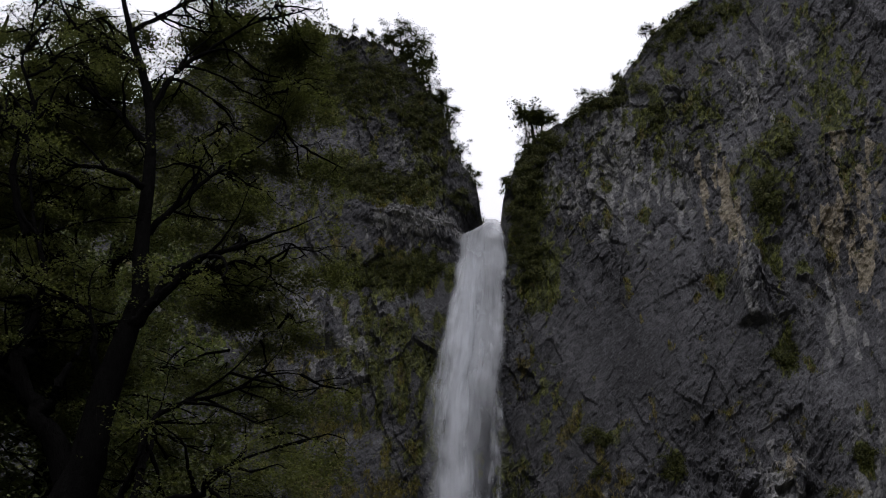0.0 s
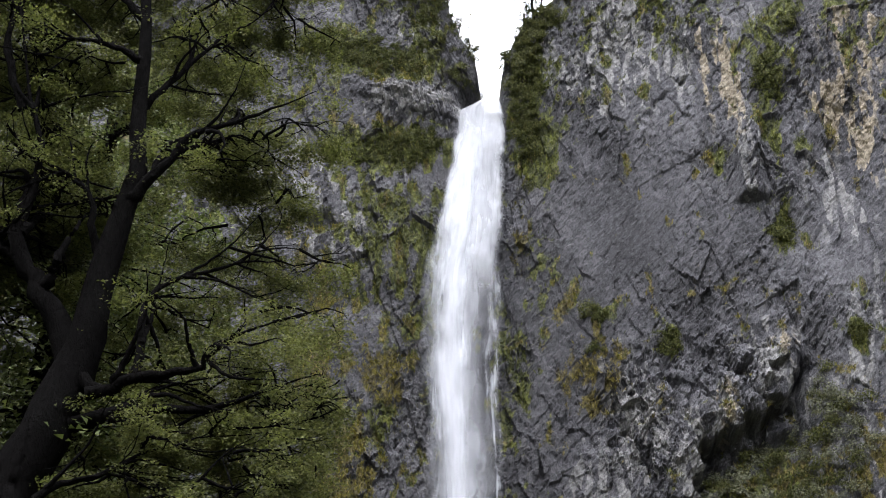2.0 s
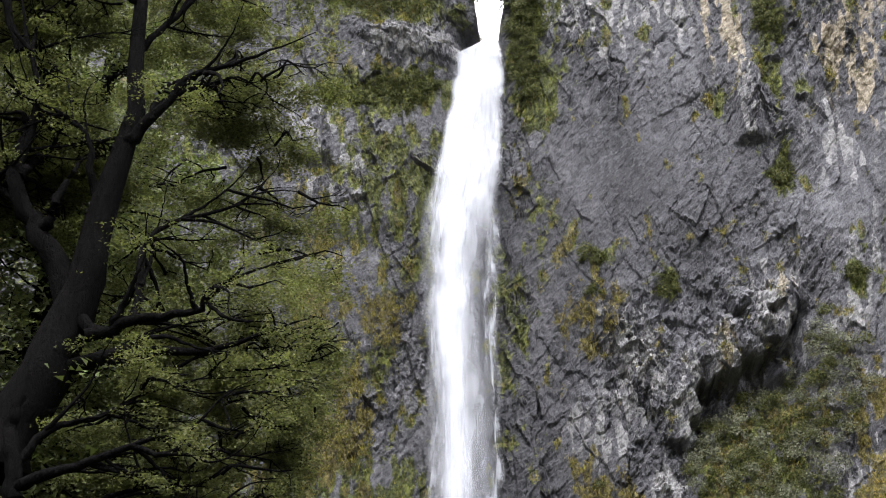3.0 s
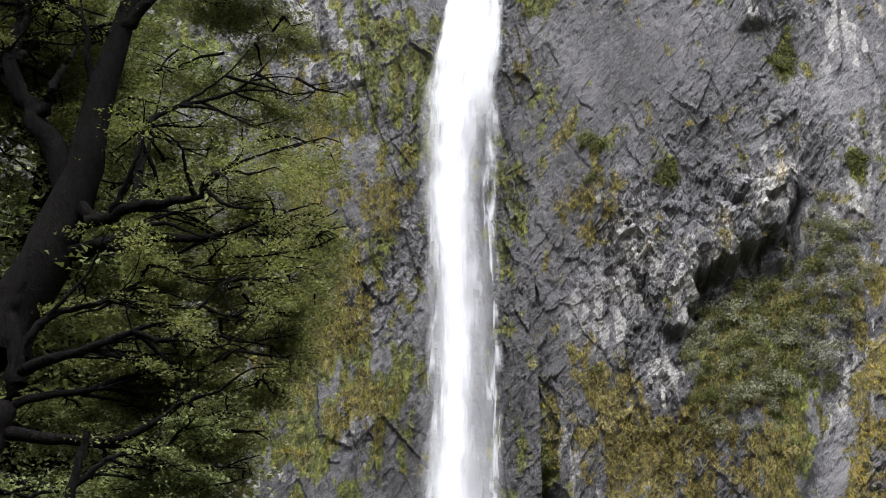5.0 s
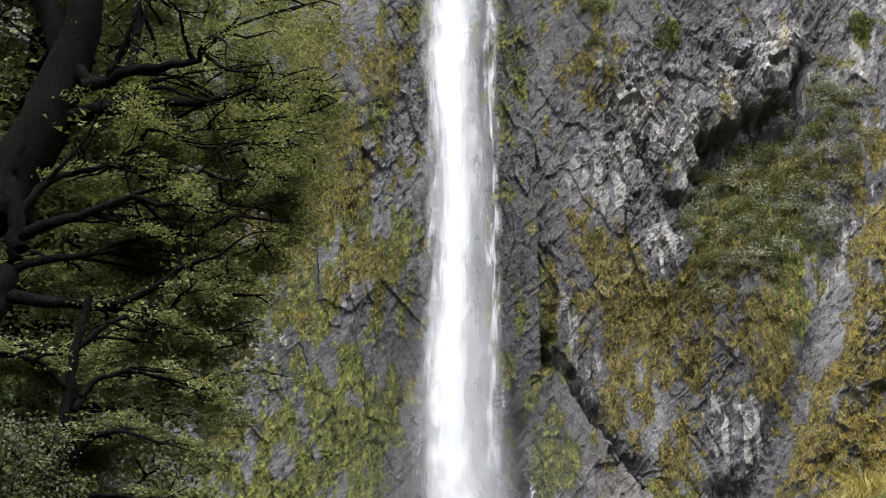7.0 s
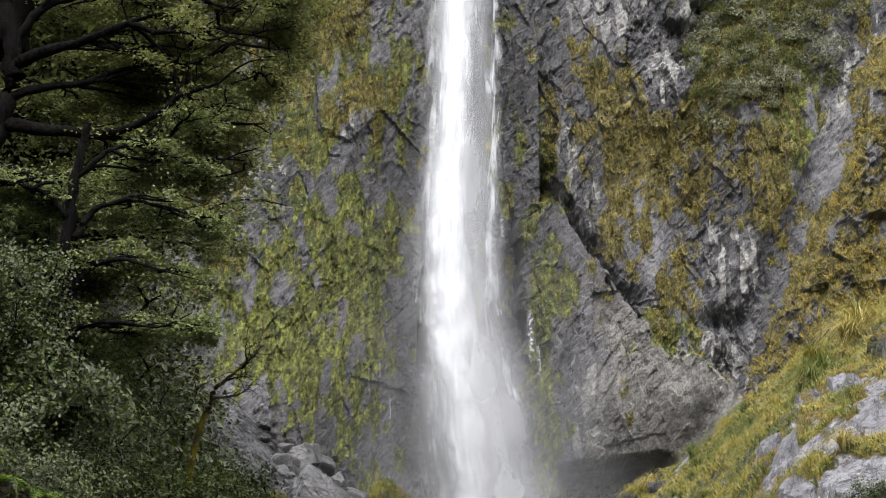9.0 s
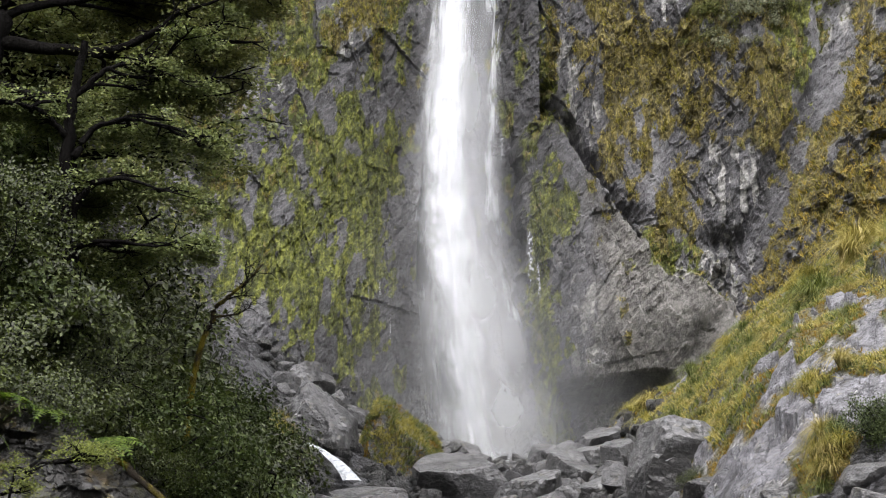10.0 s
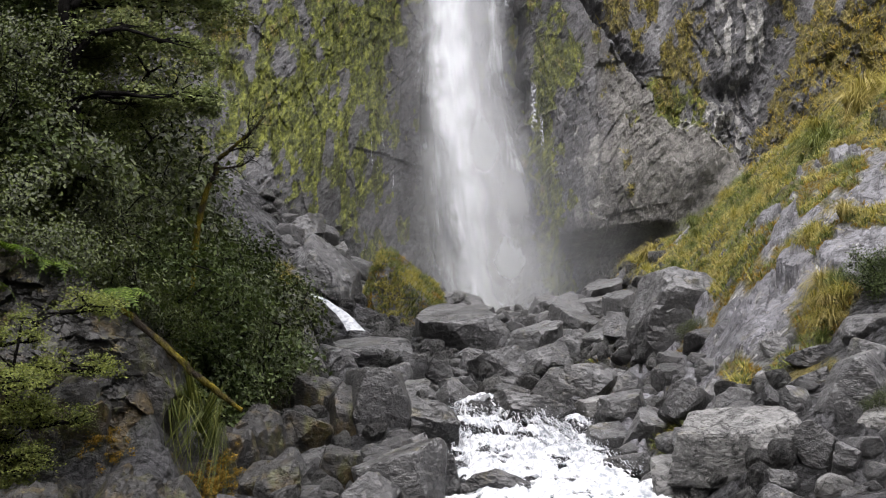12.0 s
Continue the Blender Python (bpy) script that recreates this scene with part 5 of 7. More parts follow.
big_tree("beech_tree", STEM_B, BOUGHS_B, "young dark beech tree among shrubs on the bank", M_BEECH_DARK, 9, 0.062, 30, 0.32, 7, 1.1, back=0.6, arms=1)
# trees further up the bank behind
for k, (x, y, z, h) in enumerate(((-10.5, 36, 8, 23), (-14.5, 33, 9, 27), (-9.0, 33, 7, 9), (-12.5, 42, 9, 25), (-15, 31, 8, 20), (-10.2, 32, 8, 14))):
    stem = [(x, y, z - 2, 0.35), (x + 0.5, y, z + 0.35 * h, 0.25), (x + 0.2, y, z + 0.7 * h, 0.15), (x + 0.6, y, z + h, 0.05)]
    arms = []
    for i in range(12):
        f = 0.2 + 0.065 * i
        a = 2.4 * i + k
        q = np.array([x + 0.4, y, z + f * h])
        d = np.array([math.cos(a), math.sin(a), 0.25]) * (3.6 - 2.0 * f)
        arms.append([(*q, 0.14), (*(q + 0.5 * d), 0.09), (*(q + d), 0.03)])
    big_tree("beech_tree", stem, arms, "dark beech tree standing higher up the wooded bank", M_BEECH_DARK, 40 + k, 0.15, 22, 0.8, 6, 2.6, level=1)


# ---- boulders ----
def ico(level):
    bm = bmesh.new()
    bmesh.ops.create_icosphere(bm, subdivisions=level, radius=1)
    v = np.array([p.co[:] for p in bm.verts])
    t = np.array([[p.index for p in f.verts] for f in bm.faces])
    bm.free()
    return v, t


def rock_points(seed, level, chip=1.0, planes=None, cell=0.55):
    """A broken block: directions cut back to flat faces, with true edges that are chipped here and there."""
    rg = np.random.default_rng(seed)
    u, t = ico(level)
    if planes is None:
        tilt = rg.normal(size=2) * 0.42
        planes = [(tilt[0], tilt[1], 1.0, rg.uniform(0.5, 0.75)), (0, 0, -1, 0.7)]
        sides = int(rg.integers(4, 7))
        for k in range(sides):
            a = 2 * np.pi * (k + rg.uniform(-0.3, 0.3)) / sides
            planes.append((math.cos(a), math.sin(a), rg.uniform(-0.45, 0.6), rg.uniform(0.6, 0.95)))
        for _ in range(9):
            a = rg.normal(size=3)
            planes.append((*(a / np.linalg.norm(a)), rg.uniform(0.7, 0.95)))
    pl = np.array(planes, float)
    nd = pl[:, :3] / np.linalg.norm(pl[:, :3], axis=1)[:, None] / pl[:, 3:4]
    order = np.argsort(u @ nd.T, axis=1)
    m = nd[order[:, -1]] - nd[order[:, -2]]
    m /= np.linalg.norm(m, axis=1)[:, None]
    off = (u * m).sum(1)
    edge = np.abs(off) < (0.045 if level > 3 else 0.085)
    u = np.where(edge[:, None], u - off[:, None] * m, u)
    u /= np.linalg.norm(u, axis=1)[:, None]
    reach = np.maximum(u @ nd.T, 1e-6)
    power = rg.uniform(24, 80)
    v = u / ((reach ** power).sum(1) ** (1 / power))[:, None]
    d = 0.020 * perlin(v[:, 0] * 2.2 + seed, v[:, 1] * 2.2 + v[:, 2] * 1.9, seed) + 0.012 * perlin(v[:, 0] * 6 + v[:, 2] * 4, v[:, 1] * 6 - v[:, 2] * 5, seed + 1)
    d = d + 0.075 * chip * facets(v[:, 0] + 0.5 * v[:, 2], v[:, 1] - 0.7 * v[:, 2], cell, 0.75 * cell, seed, 0.7, 0.35)
    d = d + 0.04 * chip * facets(v[:, 0] - 0.6 * v[:, 1], v[:, 2] + 0.4 * v[:, 1], 0.45 * cell, 0.3 * cell, seed + 3, 0.7, 0.5)
    d = d - 0.035 * edge * rg.random(len(v)) ** 2 - 0.006 * rg.random(len(v))
    v = v * (1 + d[:, None])
    lo, hi = v.min(0), v.max(0)
    return (2 * v - lo - hi) / (hi - lo), t


def boulder_mesh(name, seed, level, mat, half, chip=1.0, planes=None, cell=0.55):
    v, t = rock_points(seed, level, chip, planes, cell)
    return mesh_from(name, v * np.array(half), tris=t, material=mat, shade=False)


BLOCKS = [boulder_mesh("boulder", 20 + k, 4 if k < 12 else 3, M_BOULDER, (1.0, 0.75 + 0.06 * (k % 5), 0.5 + 0.06 * (k % 6)), 0.6 + 0.3 * (k % 4)) for k in range(20)]
rng = np.random.default_rng(12)


def set_boulder(x, y, size, k, rz, sink=0.25, me=None, tilt=(0, 0), label="", height=1.0, group="boulders of the stream bed"):
    z = float(ground_height(np.array([x]), np.array([y]))[0]) + size * (0.5 - sink) * height
    ob = new("boulder", me or BLOCKS[k % 20])
    ob.matrix_world = pose(x, y, z, tilt[0], tilt[1], rz) @ Matrix.Diagonal((size, size, size * height, 1))
    return tagged(ob, label or "wet grey angular boulder lying in the stream bed", "boulder", group)


def in_stream(x, y, margin=0.0):
    middle = np.interp(y, [19, 24, 28, 30], [1.6, 1.5, 1.1, 0.9])
    half = np.interp(y, [19, 24, 28, 30, 31], [1.7, 1.6, 1.2, 0.8, -1.0])
    spur = (np.abs(x - 2.5) < 0.45 + margin) & (y > 25) & (y < 28.8)
    return (np.abs(x - middle) < half + margin) | spur


# the largest ones: surface, x, y, height of the middle, half width, half depth, half height
HEROES = []
HEROES += [("slab", 0.82, 45.04, 3.02, 1.58, 1.14, 0.86), ("", 2.04, 43.52, 2.26, 0.83, 0.71, 0.67), ("", 2.83, 44.67, 2.64, 0.77, 0.68, 0.67),
           ("", 3.61, 42.37, 2.35, 0.49, 0.48, 0.54), ("", -0.83, 36.04, 1.79, 0.45, 0.43, 0.46), ("", -1.92, 36.81, 2.21, 1.13, 0.72, 0.41),
           ("", -0.08, 36.16, 1.71, 0.42, 0.36, 0.35), ("", 0.79, 43.05, 2.09, 0.45, 0.38, 0.36), ("", 0.50, 35.11, 1.32, 0.58, 0.42, 0.31),
           ("", 2.54, 30.25, 1.50, 0.96, 0.64, 0.42), ("", 1.72, 28.09, 1.06, 0.76, 0.52, 0.33), ("", 1.45, 35.59, 1.43, 0.41, 0.32, 0.27),
           ("pale", 2.90, 28.40, 1.03, 0.35, 0.30, 0.27), ("", -1.17, 25.83, 1.20, 0.59, 0.56, 0.59)]
HEROES += [("pale", -0.63, 33.69, 1.33, 0.35, 0.29, 0.26), ("", -0.25, 26.27, 0.74, 0.54, 0.51, 0.55), ("", -0.44, 24.80, 0.52, 0.29, 0.23, 0.20),
           ("", -0.67, 21.52, 0.23, 0.70, 0.57, 0.52), ("", 0.02, 22.25, 0.18, 0.26, 0.29, 0.34), ("", 0.86, 22.31, 0.08, 0.60, 0.38, 0.21),
           ("", 4.56, 42.01, 2.59, 0.60, 0.52, 0.50), ("", 2.99, 27.06, 0.43, 0.46, 0.40, 0.40), ("", 2.16, 27.67, 0.68, 0.13, 0.16, 0.20),
           ("", -1.63, 25.55, 1.02, 0.34, 0.41, 0.53), ("", 3.92, 54.65, 3.71, 0.56, 0.45, 0.38), ("pale", 4.31, 53.46, 3.54, 0.46, 0.39, 0.37)]
HEROES += [("", 5.84, 36.27, 3.43, 1.25, 0.99, 0.87), ("", 5.33, 35.16, 2.57, 0.85, 0.71, 0.66), ("pale", 4.26, 21.51, 0.69, 0.99, 0.71, 0.54),
           ("pale", 3.70, 21.87, 0.09, 0.61, 0.48, 0.42), ("", 3.74, 26.89, 0.73, 0.56, 0.45, 0.39), ("", 3.05, 24.58, 0.10, 0.39, 0.34, 0.33),
           ("", 5.05, 25.20, 1.31, 0.40, 0.30, 0.24), ("", 4.33, 28.87, 1.11, 0.22, 0.21, 0.23), ("", 5.30, 22.34, 1.27, 0.24, 0.24, 0.27),
           ("", 5.14, 23.48, 1.36, 0.14, 0.16, 0.20), ("", 5.24, 20.84, 0.73, 0.37, 0.33, 0.34), ("", 6.08, 21.94, 1.63, 0.57, 0.47, 0.44),
           ("pale", 6.28, 21.36, 1.14, 0.34, 0.27, 0.24), ("", 5.59, 20.58, 0.55, 0.24, 0.23, 0.24)]
HEROES += [("pale", 5.27, 20.19, 0.19, 0.26, 0.21, 0.19), ("", 6.52, 22.60, 2.01, 0.30, 0.27, 0.26), ("", 3.77, 31.51, 1.47, 0.54, 0.42, 0.35),
           ("pale", 5.34, 24.59, 1.65, 0.19, 0.15, 0.12), ("", 5.80, 25.69, 2.15, 0.28, 0.22, 0.19), ("", 6.11, 24.17, 2.01, 0.51, 0.32, 0.18),
           ("", 3.36, 27.92, 1.04, 0.48, 0.40, 0.37), ("", 4.69, 20.39, 0.23, 0.29, 0.22, 0.19), ("", 3.86, 36.42, 1.62, 0.49, 0.39, 0.35),
           ("", 4.91, 26.49, 1.43, 0.25, 0.22, 0.20), ("", 5.85, 21.48, 1.12, 0.21, 0.19, 0.21), ("", 5.70, 23.13, 1.66, 0.27, 0.21, 0.18),
           ("", 5.01, 27.32, 1.79, 0.37, 0.27, 0.21)]
HEROES += [("", -2.27, 26.61, 1.30, 0.46, 0.38, 0.36), ("", -2.32, 25.02, 0.66, 0.48, 0.43, 0.43), ("", -3.27, 27.31, 1.29, 0.42, 0.35, 0.31),
           ("", -2.59, 35.00, 1.98, 0.40, 0.33, 0.29), ("", -2.96, 29.38, 1.71, 0.39, 0.30, 0.25), ("", -1.51, 21.69, 0.27, 0.37, 0.35, 0.37),
           ("", -2.32, 20.13, 0.26, 0.42, 0.34, 0.31)]
for k, (kind, x, y, z, hx, hy, hz) in enumerate(HEROES):
    level = 5 if hx > 0.42 and y < 34 else 4
    # western ones take the bank stone, with canopy shade in its colour
    me = boulder_mesh("boulder", 300 + 7 * k, level, M_PALEBOULDER if kind == "pale" else M_SHADED_BANKROCK if x < -1.4 and y < 30 else M_BOULDER, (hx * 1.06, hy * 1.1, hz * 1.08), 0.5 + 0.35 * (k % 4))
    ob = new("boulder", me)
    ob.matrix_world = pose(x, y, z - 0.04 * hz, 0, 0, 0)
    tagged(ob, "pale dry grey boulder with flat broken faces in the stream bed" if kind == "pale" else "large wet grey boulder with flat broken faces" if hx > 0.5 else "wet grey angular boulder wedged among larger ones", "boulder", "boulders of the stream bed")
# the rest of the slope
taken = [(x, y, 0.5 * (hx + hy)) for kind, x, y, z, hx, hy, hz in HEROES]
count = 0
for size_lo, size_hi, tries, most in ((0.55, 0.85, 500, 30), (0.3, 0.55, 2000, 120), (0.18, 0.32, 4000, 170)):
    made = 0
    for _ in range(tries):
        y = 19.5 + 43 * rng.random() ** (1.25 if size_hi > 0.3 else 2.2)
        az = rng.uniform(-6.2, 12.5 if y < 34 else 8.5)
        if y < 31 and rng.random() < 0.5:
            az = rng.uniform(-4, 17)
        x = y * math.tan(radians(az))
        s = rng.uniform(size_lo, size_hi) * (0.75 + 0.5 * y / 60)
        stream = in_stream(x, y, 0.6 * s)
        slide = abs(x - np.interp(y, [39.5, 42], [-2.5, -3.9])) < 1.3 and 36 < y < 43.5
        bank = (x / y * 60 > (np.interp(y, [33, 45, 60], [8.2, 7.4, 6.2]) if y > 33 else 10.5) and y > 24.3) or (-0.095 < x / y < 0.012 and 40 < y < 50) or y > 60
        if stream or slide or bank or any((x - a) ** 2 + (y - b) ** 2 < (0.72 * (s + c)) ** 2 for a, b, c in taken):
            continue
        taken.append((x, y, s))
        set_boulder(x, y, s, int(rng.integers(12) if s > 0.42 else rng.integers(12, 20)), rng.uniform(0, 360), 0.2, tilt=(rng.uniform(-25, 25), rng.uniform(-25, 25)))
        made += 1
        if made == most:
            break
# small stones between them
n = 2600
yy = 18.5 + 46 * rng.random(n) ** 1.3
az = np.radians(rng.uniform(-7, 13, n))
xx = yy * np.tan(az)
keep = ~((np.degrees(az) > 8.6) & (yy > 25.5)) & ~in_stream(xx, yy, 0.1) & ~((np.abs(xx - np.interp(yy, [38.4, 40.5, 42.4], [-2.26, -2.87, -3.8])) < 0.5) & (yy > 36.5) & (yy < 43))
xx, yy = xx[keep], yy[keep]
sz = rng.uniform(0.05, 0.32, len(xx)) ** 1.3 * 1.2 * (0.7 + yy / 60)
pl = np.stack([xx, yy, ground_height(xx, yy) + 0.4 * sz], 1)
pieces = []
for level, sel in ((1, sz < 0.16), (2, sz >= 0.16)):
    tv, tt = ico(level)
    tv = rock_points(7 + level, level, 0.3)[0] * np.array([1, 0.8, 0.65])
    pieces.append(stamp(tv, tt, pl[sel], axes_of(rng.normal(size=(int(sel.sum()), 3)), rng), sz[sel]))
v, t = merge(pieces)
tagged(new("rubble", mesh_from("rubble", v, tris=t, material=M_RUBBLE, shade=False)), "small grey stones filling gaps between boulders, gap shade in their colour", "rubble", kind="stuff")


# mossy block beside the crest and the bare outcrop next to it
def blade_tuft(blades, rng, spread=0.5, droop=0.9, width=0.05, steps=3, inner=0.15):
    """A tussock of arching blades, one unit high."""
    pieces = []
    for _ in range(blades):
        a = rng.uniform(0, 2 * np.pi)
        r = rng.uniform(inner, 1.0)
        h = rng.uniform(0.6, 1.0)
        t = np.linspace(0, 1, steps + 1)
        out = 0.08 * r + spread * r * t ** 1.4 * 1.1
        up = h * (t * 1.25 - droop * r * t ** 2.4 * 0.9)
        c = np.stack([np.cos(a) * out, np.sin(a) * out, up], 1)
        w = width * np.linspace(1, 0.12, steps + 1)[:, None] * np.array([[-np.sin(a), np.cos(a), 0]])
        v = np.stack([c - w / 2, c + w / 2], 1).reshape(-1, 3)
        k = np.arange(steps)[:, None] * 2
        pieces.append((v, k + np.array([[0, 1, 3, 2]])))
    return merge(pieces)


def scatter_on(me_v, me_t, count, rng):
    """Places and normals on a triangle mesh, by area."""
    a, b, c = me_v[me_t[:, 0]], me_v[me_t[:, 1]], me_v[me_t[:, 2]]
    nrm = np.cross(b - a, c - a)
    area = np.linalg.norm(nrm, axis=1)
    k = rng.choice(len(me_t), count, p=area / area.sum())
    u, w = rng.random((2, count))
    flip = u + w > 1
    u[flip], w[flip] = 1 - u[flip], 1 - w[flip]
    p = a[k] + u[:, None] * (b - a)[k] + w[:, None] * (c - a)[k]
    return p, nrm[k] / (area[k][:, None] + 1e-9)


def mossy_boulder(x, y, z, size, label):
    root = empty("mossy_boulder", pose(x, y, z))
    me = boulder_mesh("rock", 91, 4, M_BOULDER, size, 1.6, [(0.5, -0.3, 0.8, 0.5), (-0.9, -0.2, 0.35, 0.6), (0.15, -1, 0.45, 0.62), (0, 1, 0.2, 0.8), (0, 0, -1, 0.8), (1, -0.2, 0.3, 0.95), (-0.3, -0.2, 1, 0.8)])
    rock_ob = part("rock", me, root)
    v = np.array([p.co[:] for p in me.vertices])
    t = np.array([p.vertices[:] for p in me.polygons])
    rg = np.random.default_rng(5)
    p, nr = scatter_on(v, t, 7000, rg)
    ok = nr[:, 2] + 0.35 * nr[:, 0] - 0.15 * nr[:, 1] > -0.25 + 0.5 * perlin(p[:, 0] * 1.3, p[:, 2] * 1.3, 8)
    p, nr = p[ok], nr[ok]
    tone = fbm(p[:, 0] * 1.1 + 0.4 * p[:, 1], p[:, 2] * 1.3, 18, 3) + rg.normal(size=len(p)) * 0.14 + 0.12 * p[:, 0] / 1.6
    tv, tq = blade_tuft(6, rg, 0.8, 1.9, 0.08, 3)
    for nm, mat, sel in (("moss_cover", M_MOSS, tone < -0.17), ("grass_cover", M_BANKGRASS, tone > 0.12), ("green_cover", M_TUFT_GREEN, (tone >= -0.17) & (tone <= 0.12))):
        zdir = nr[sel] * 0.7 + np.array([0.1, -0.2, 0.3])
        vv, qq = stamp(tv, tq, p[sel], axes_of(zdir, rg), rg.uniform(0.12, 0.3, sel.sum()) * (0.6 if nm == "moss_cover" else 1))
        tagged(part(nm, mesh_from(nm, vv, qq, material=mat, shade=False), rock_ob), kind="stuff")
    return tagged(root, label, "boulder")


mossy_boulder(-1.5, 48.3, 4.3, (1.65, 1.4, 1.55), "large boulder covered with yellow-green moss and grass")
ob = new("rock_outcrop", boulder_mesh("rock_outcrop", 61, 5, M_BOULDER, (1.5, 1.3, 1.9), 1.6, [(0.45, -0.35, 0.8, 0.6), (-1, -0.2, 0.3, 0.9), (0.1, -1, 0.4, 0.7), (0, 1, 0.2, 0.8), (0, 0, -1, 0.9), (1, -0.3, 0.2, 0.8), (-0.5, -0.3, 0.8, 0.9)]))
ob.matrix_world = pose(-3.9, 46.8, 4.3)
tagged(ob, "bare grey rock outcrop at the crest of the boulder slope", "rock outcrop")
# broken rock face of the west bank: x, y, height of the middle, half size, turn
bank_me = [boulder_mesh("bank_rock", 130 + k, 4, M_SHADED_BANKROCK, (0.95, 0.85, 1.1), 1.8, cell=0.4) for k in range(6)]
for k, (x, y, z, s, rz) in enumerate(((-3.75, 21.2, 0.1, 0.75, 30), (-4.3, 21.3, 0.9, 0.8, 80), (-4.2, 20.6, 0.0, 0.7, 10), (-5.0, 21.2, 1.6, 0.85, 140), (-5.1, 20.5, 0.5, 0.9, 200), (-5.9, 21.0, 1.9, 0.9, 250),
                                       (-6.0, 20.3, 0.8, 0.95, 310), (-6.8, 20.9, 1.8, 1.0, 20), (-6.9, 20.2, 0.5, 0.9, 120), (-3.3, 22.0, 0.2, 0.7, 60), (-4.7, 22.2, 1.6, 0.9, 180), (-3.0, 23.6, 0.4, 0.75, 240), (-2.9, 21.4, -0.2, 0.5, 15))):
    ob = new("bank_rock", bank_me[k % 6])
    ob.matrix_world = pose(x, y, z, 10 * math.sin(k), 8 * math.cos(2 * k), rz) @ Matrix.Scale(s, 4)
    tagged(ob, "wet broken rock of the stream bank with moss, canopy shade in its colour", "rock", "rocks of the bank")
for k in range(16):
    x, y, s = rng.uniform(-7.2, -3.0), rng.uniform(17.6, 20.4), rng.uniform(0.3, 0.65)
    ob = new("bank_rock", bank_me[k % 6])
    ob.matrix_world = pose(x, y, float(ground_height(np.array([x]), np.array([y]))[0]) + 0.25 * s, rng.uniform(-20, 20), rng.uniform(-20, 20), rng.uniform(0, 360)) @ Matrix.Scale(s, 4)
    tagged(ob, "wet broken rock at the foot of the bank, canopy shade in its colour", "rock", "rocks of the bank")


# the broken rock wall of the west bank, under the overhanging shrubs
def bank_top(x):
    return np.interp(x, [-9, -6.6, -6, -5.2, -4.6, -4.1, -3.7], [4.2, 3.9, 3.5, 2.9, 2.4, 1.9, 0.9])


u, w = np.meshgrid(np.linspace(-8.5, -3.75, 260), np.linspace(0, 1, 200))
bz = -0.7 + (bank_top(u) + 0.9) * w
by = 19.75 + 0.32 * bz + 0.35 * smooth(-4.5, -3.75, u) * 2.2 + 0.5 * smooth(0.85, 1.0, w)
by = by + 0.35 * fbm(u / 1.4, bz / 1.1, 5, 3) + facets(u + 0.3 * bz, bz, 0.75, 0.6, 15, 0.5, 0.3) + facets(u - 0.4 * bz, bz, 0.3, 0.24, 16, 0.16, 0.14) + facets(u, bz + 0.5 * u, 0.12, 0.1, 17, 0.05, 0.06)
me = mesh_from("bank_rock_wall", np.stack([u, by, bz], -1).reshape(-1, 3), grid_quads(*u.shape), material=M_SHADED_BANKROCK, shade=False)
tagged(new("bank_rock_wall", me), "wet broken rock wall of the stream bank, canopy shade in its colour", "rock wall", kind="structure")


# bare bedrock of the east bank, showing between the grass
bs, bv = np.meshgrid(np.linspace(6.6, 21, 230), np.geomspace(25.2, 62, 240))
bx = bs * bv / 60
hide = smooth(-0.08, 0.05, bank_cover(bx, bv)) + smooth(7.6, 6.6, bs) + smooth(26.5, 25.2, bv)
broken = facets(bx, bv - 0.5 * bx, 0.9, 3.2, 301, 0.22, 0.3) + facets(bx - 0.1 * bv, bv, 0.4, 1.1, 302, 0.10, 0.12) + 0.05 * fbm(bx / 0.3, bv / 0.4, 303, 3)
bz = ground_height(bx, bv) + 0.08 + np.clip(broken, -0.06, 0.3) - 0.45 * np.clip(hide, 0, 1)
me = mesh_from("bank_bedrock", np.stack([bx, bv, bz], -1).reshape(-1, 3), grid_quads(*bx.shape), material=M_BANKSLAB, shade=False)
tagged(new("bank_bedrock", me), "pale bluish-grey bedrock slabs of the grassy bank", "bedrock", kind="structure")


# ---- plants on the cliffs ----
def wall_places(wall, mask, count, rng, xlo, xhi):
    """Places and outward directions on a cliff, where the mask is high."""
    gx, gy, gz = wall[0], wall[1], wall[2]
    gxx, gzz = np.gradient(gx, axis=1) + 1e-6, np.gradient(gz, axis=0) + 1e-6
    nx, nz = np.gradient(gy, axis=1) / gxx, np.gradient(gy, axis=0) / gzz
    w = np.clip(mask, 0, 1) ** 2.4 * (gx > xlo) * (gx < xhi) * (gz > 8) * np.abs(gxx * gzz)
    w = w * np.where(nz > 0.2, 1.6, 0.8)
    w[-8:] = 0
    k = rng.choice(w.size, count, p=(w / w.sum()).ravel())
    p = np.stack([gx.ravel()[k], gy.ravel()[k], gz.ravel()[k]], 1) + rng.normal(size=(count, 3)) * 0.15
    nrm = np.stack([nx.ravel()[k], -np.ones(count), nz.ravel()[k]], 1)
    return p, nrm / np.linalg.norm(nrm, axis=1)[:, None]


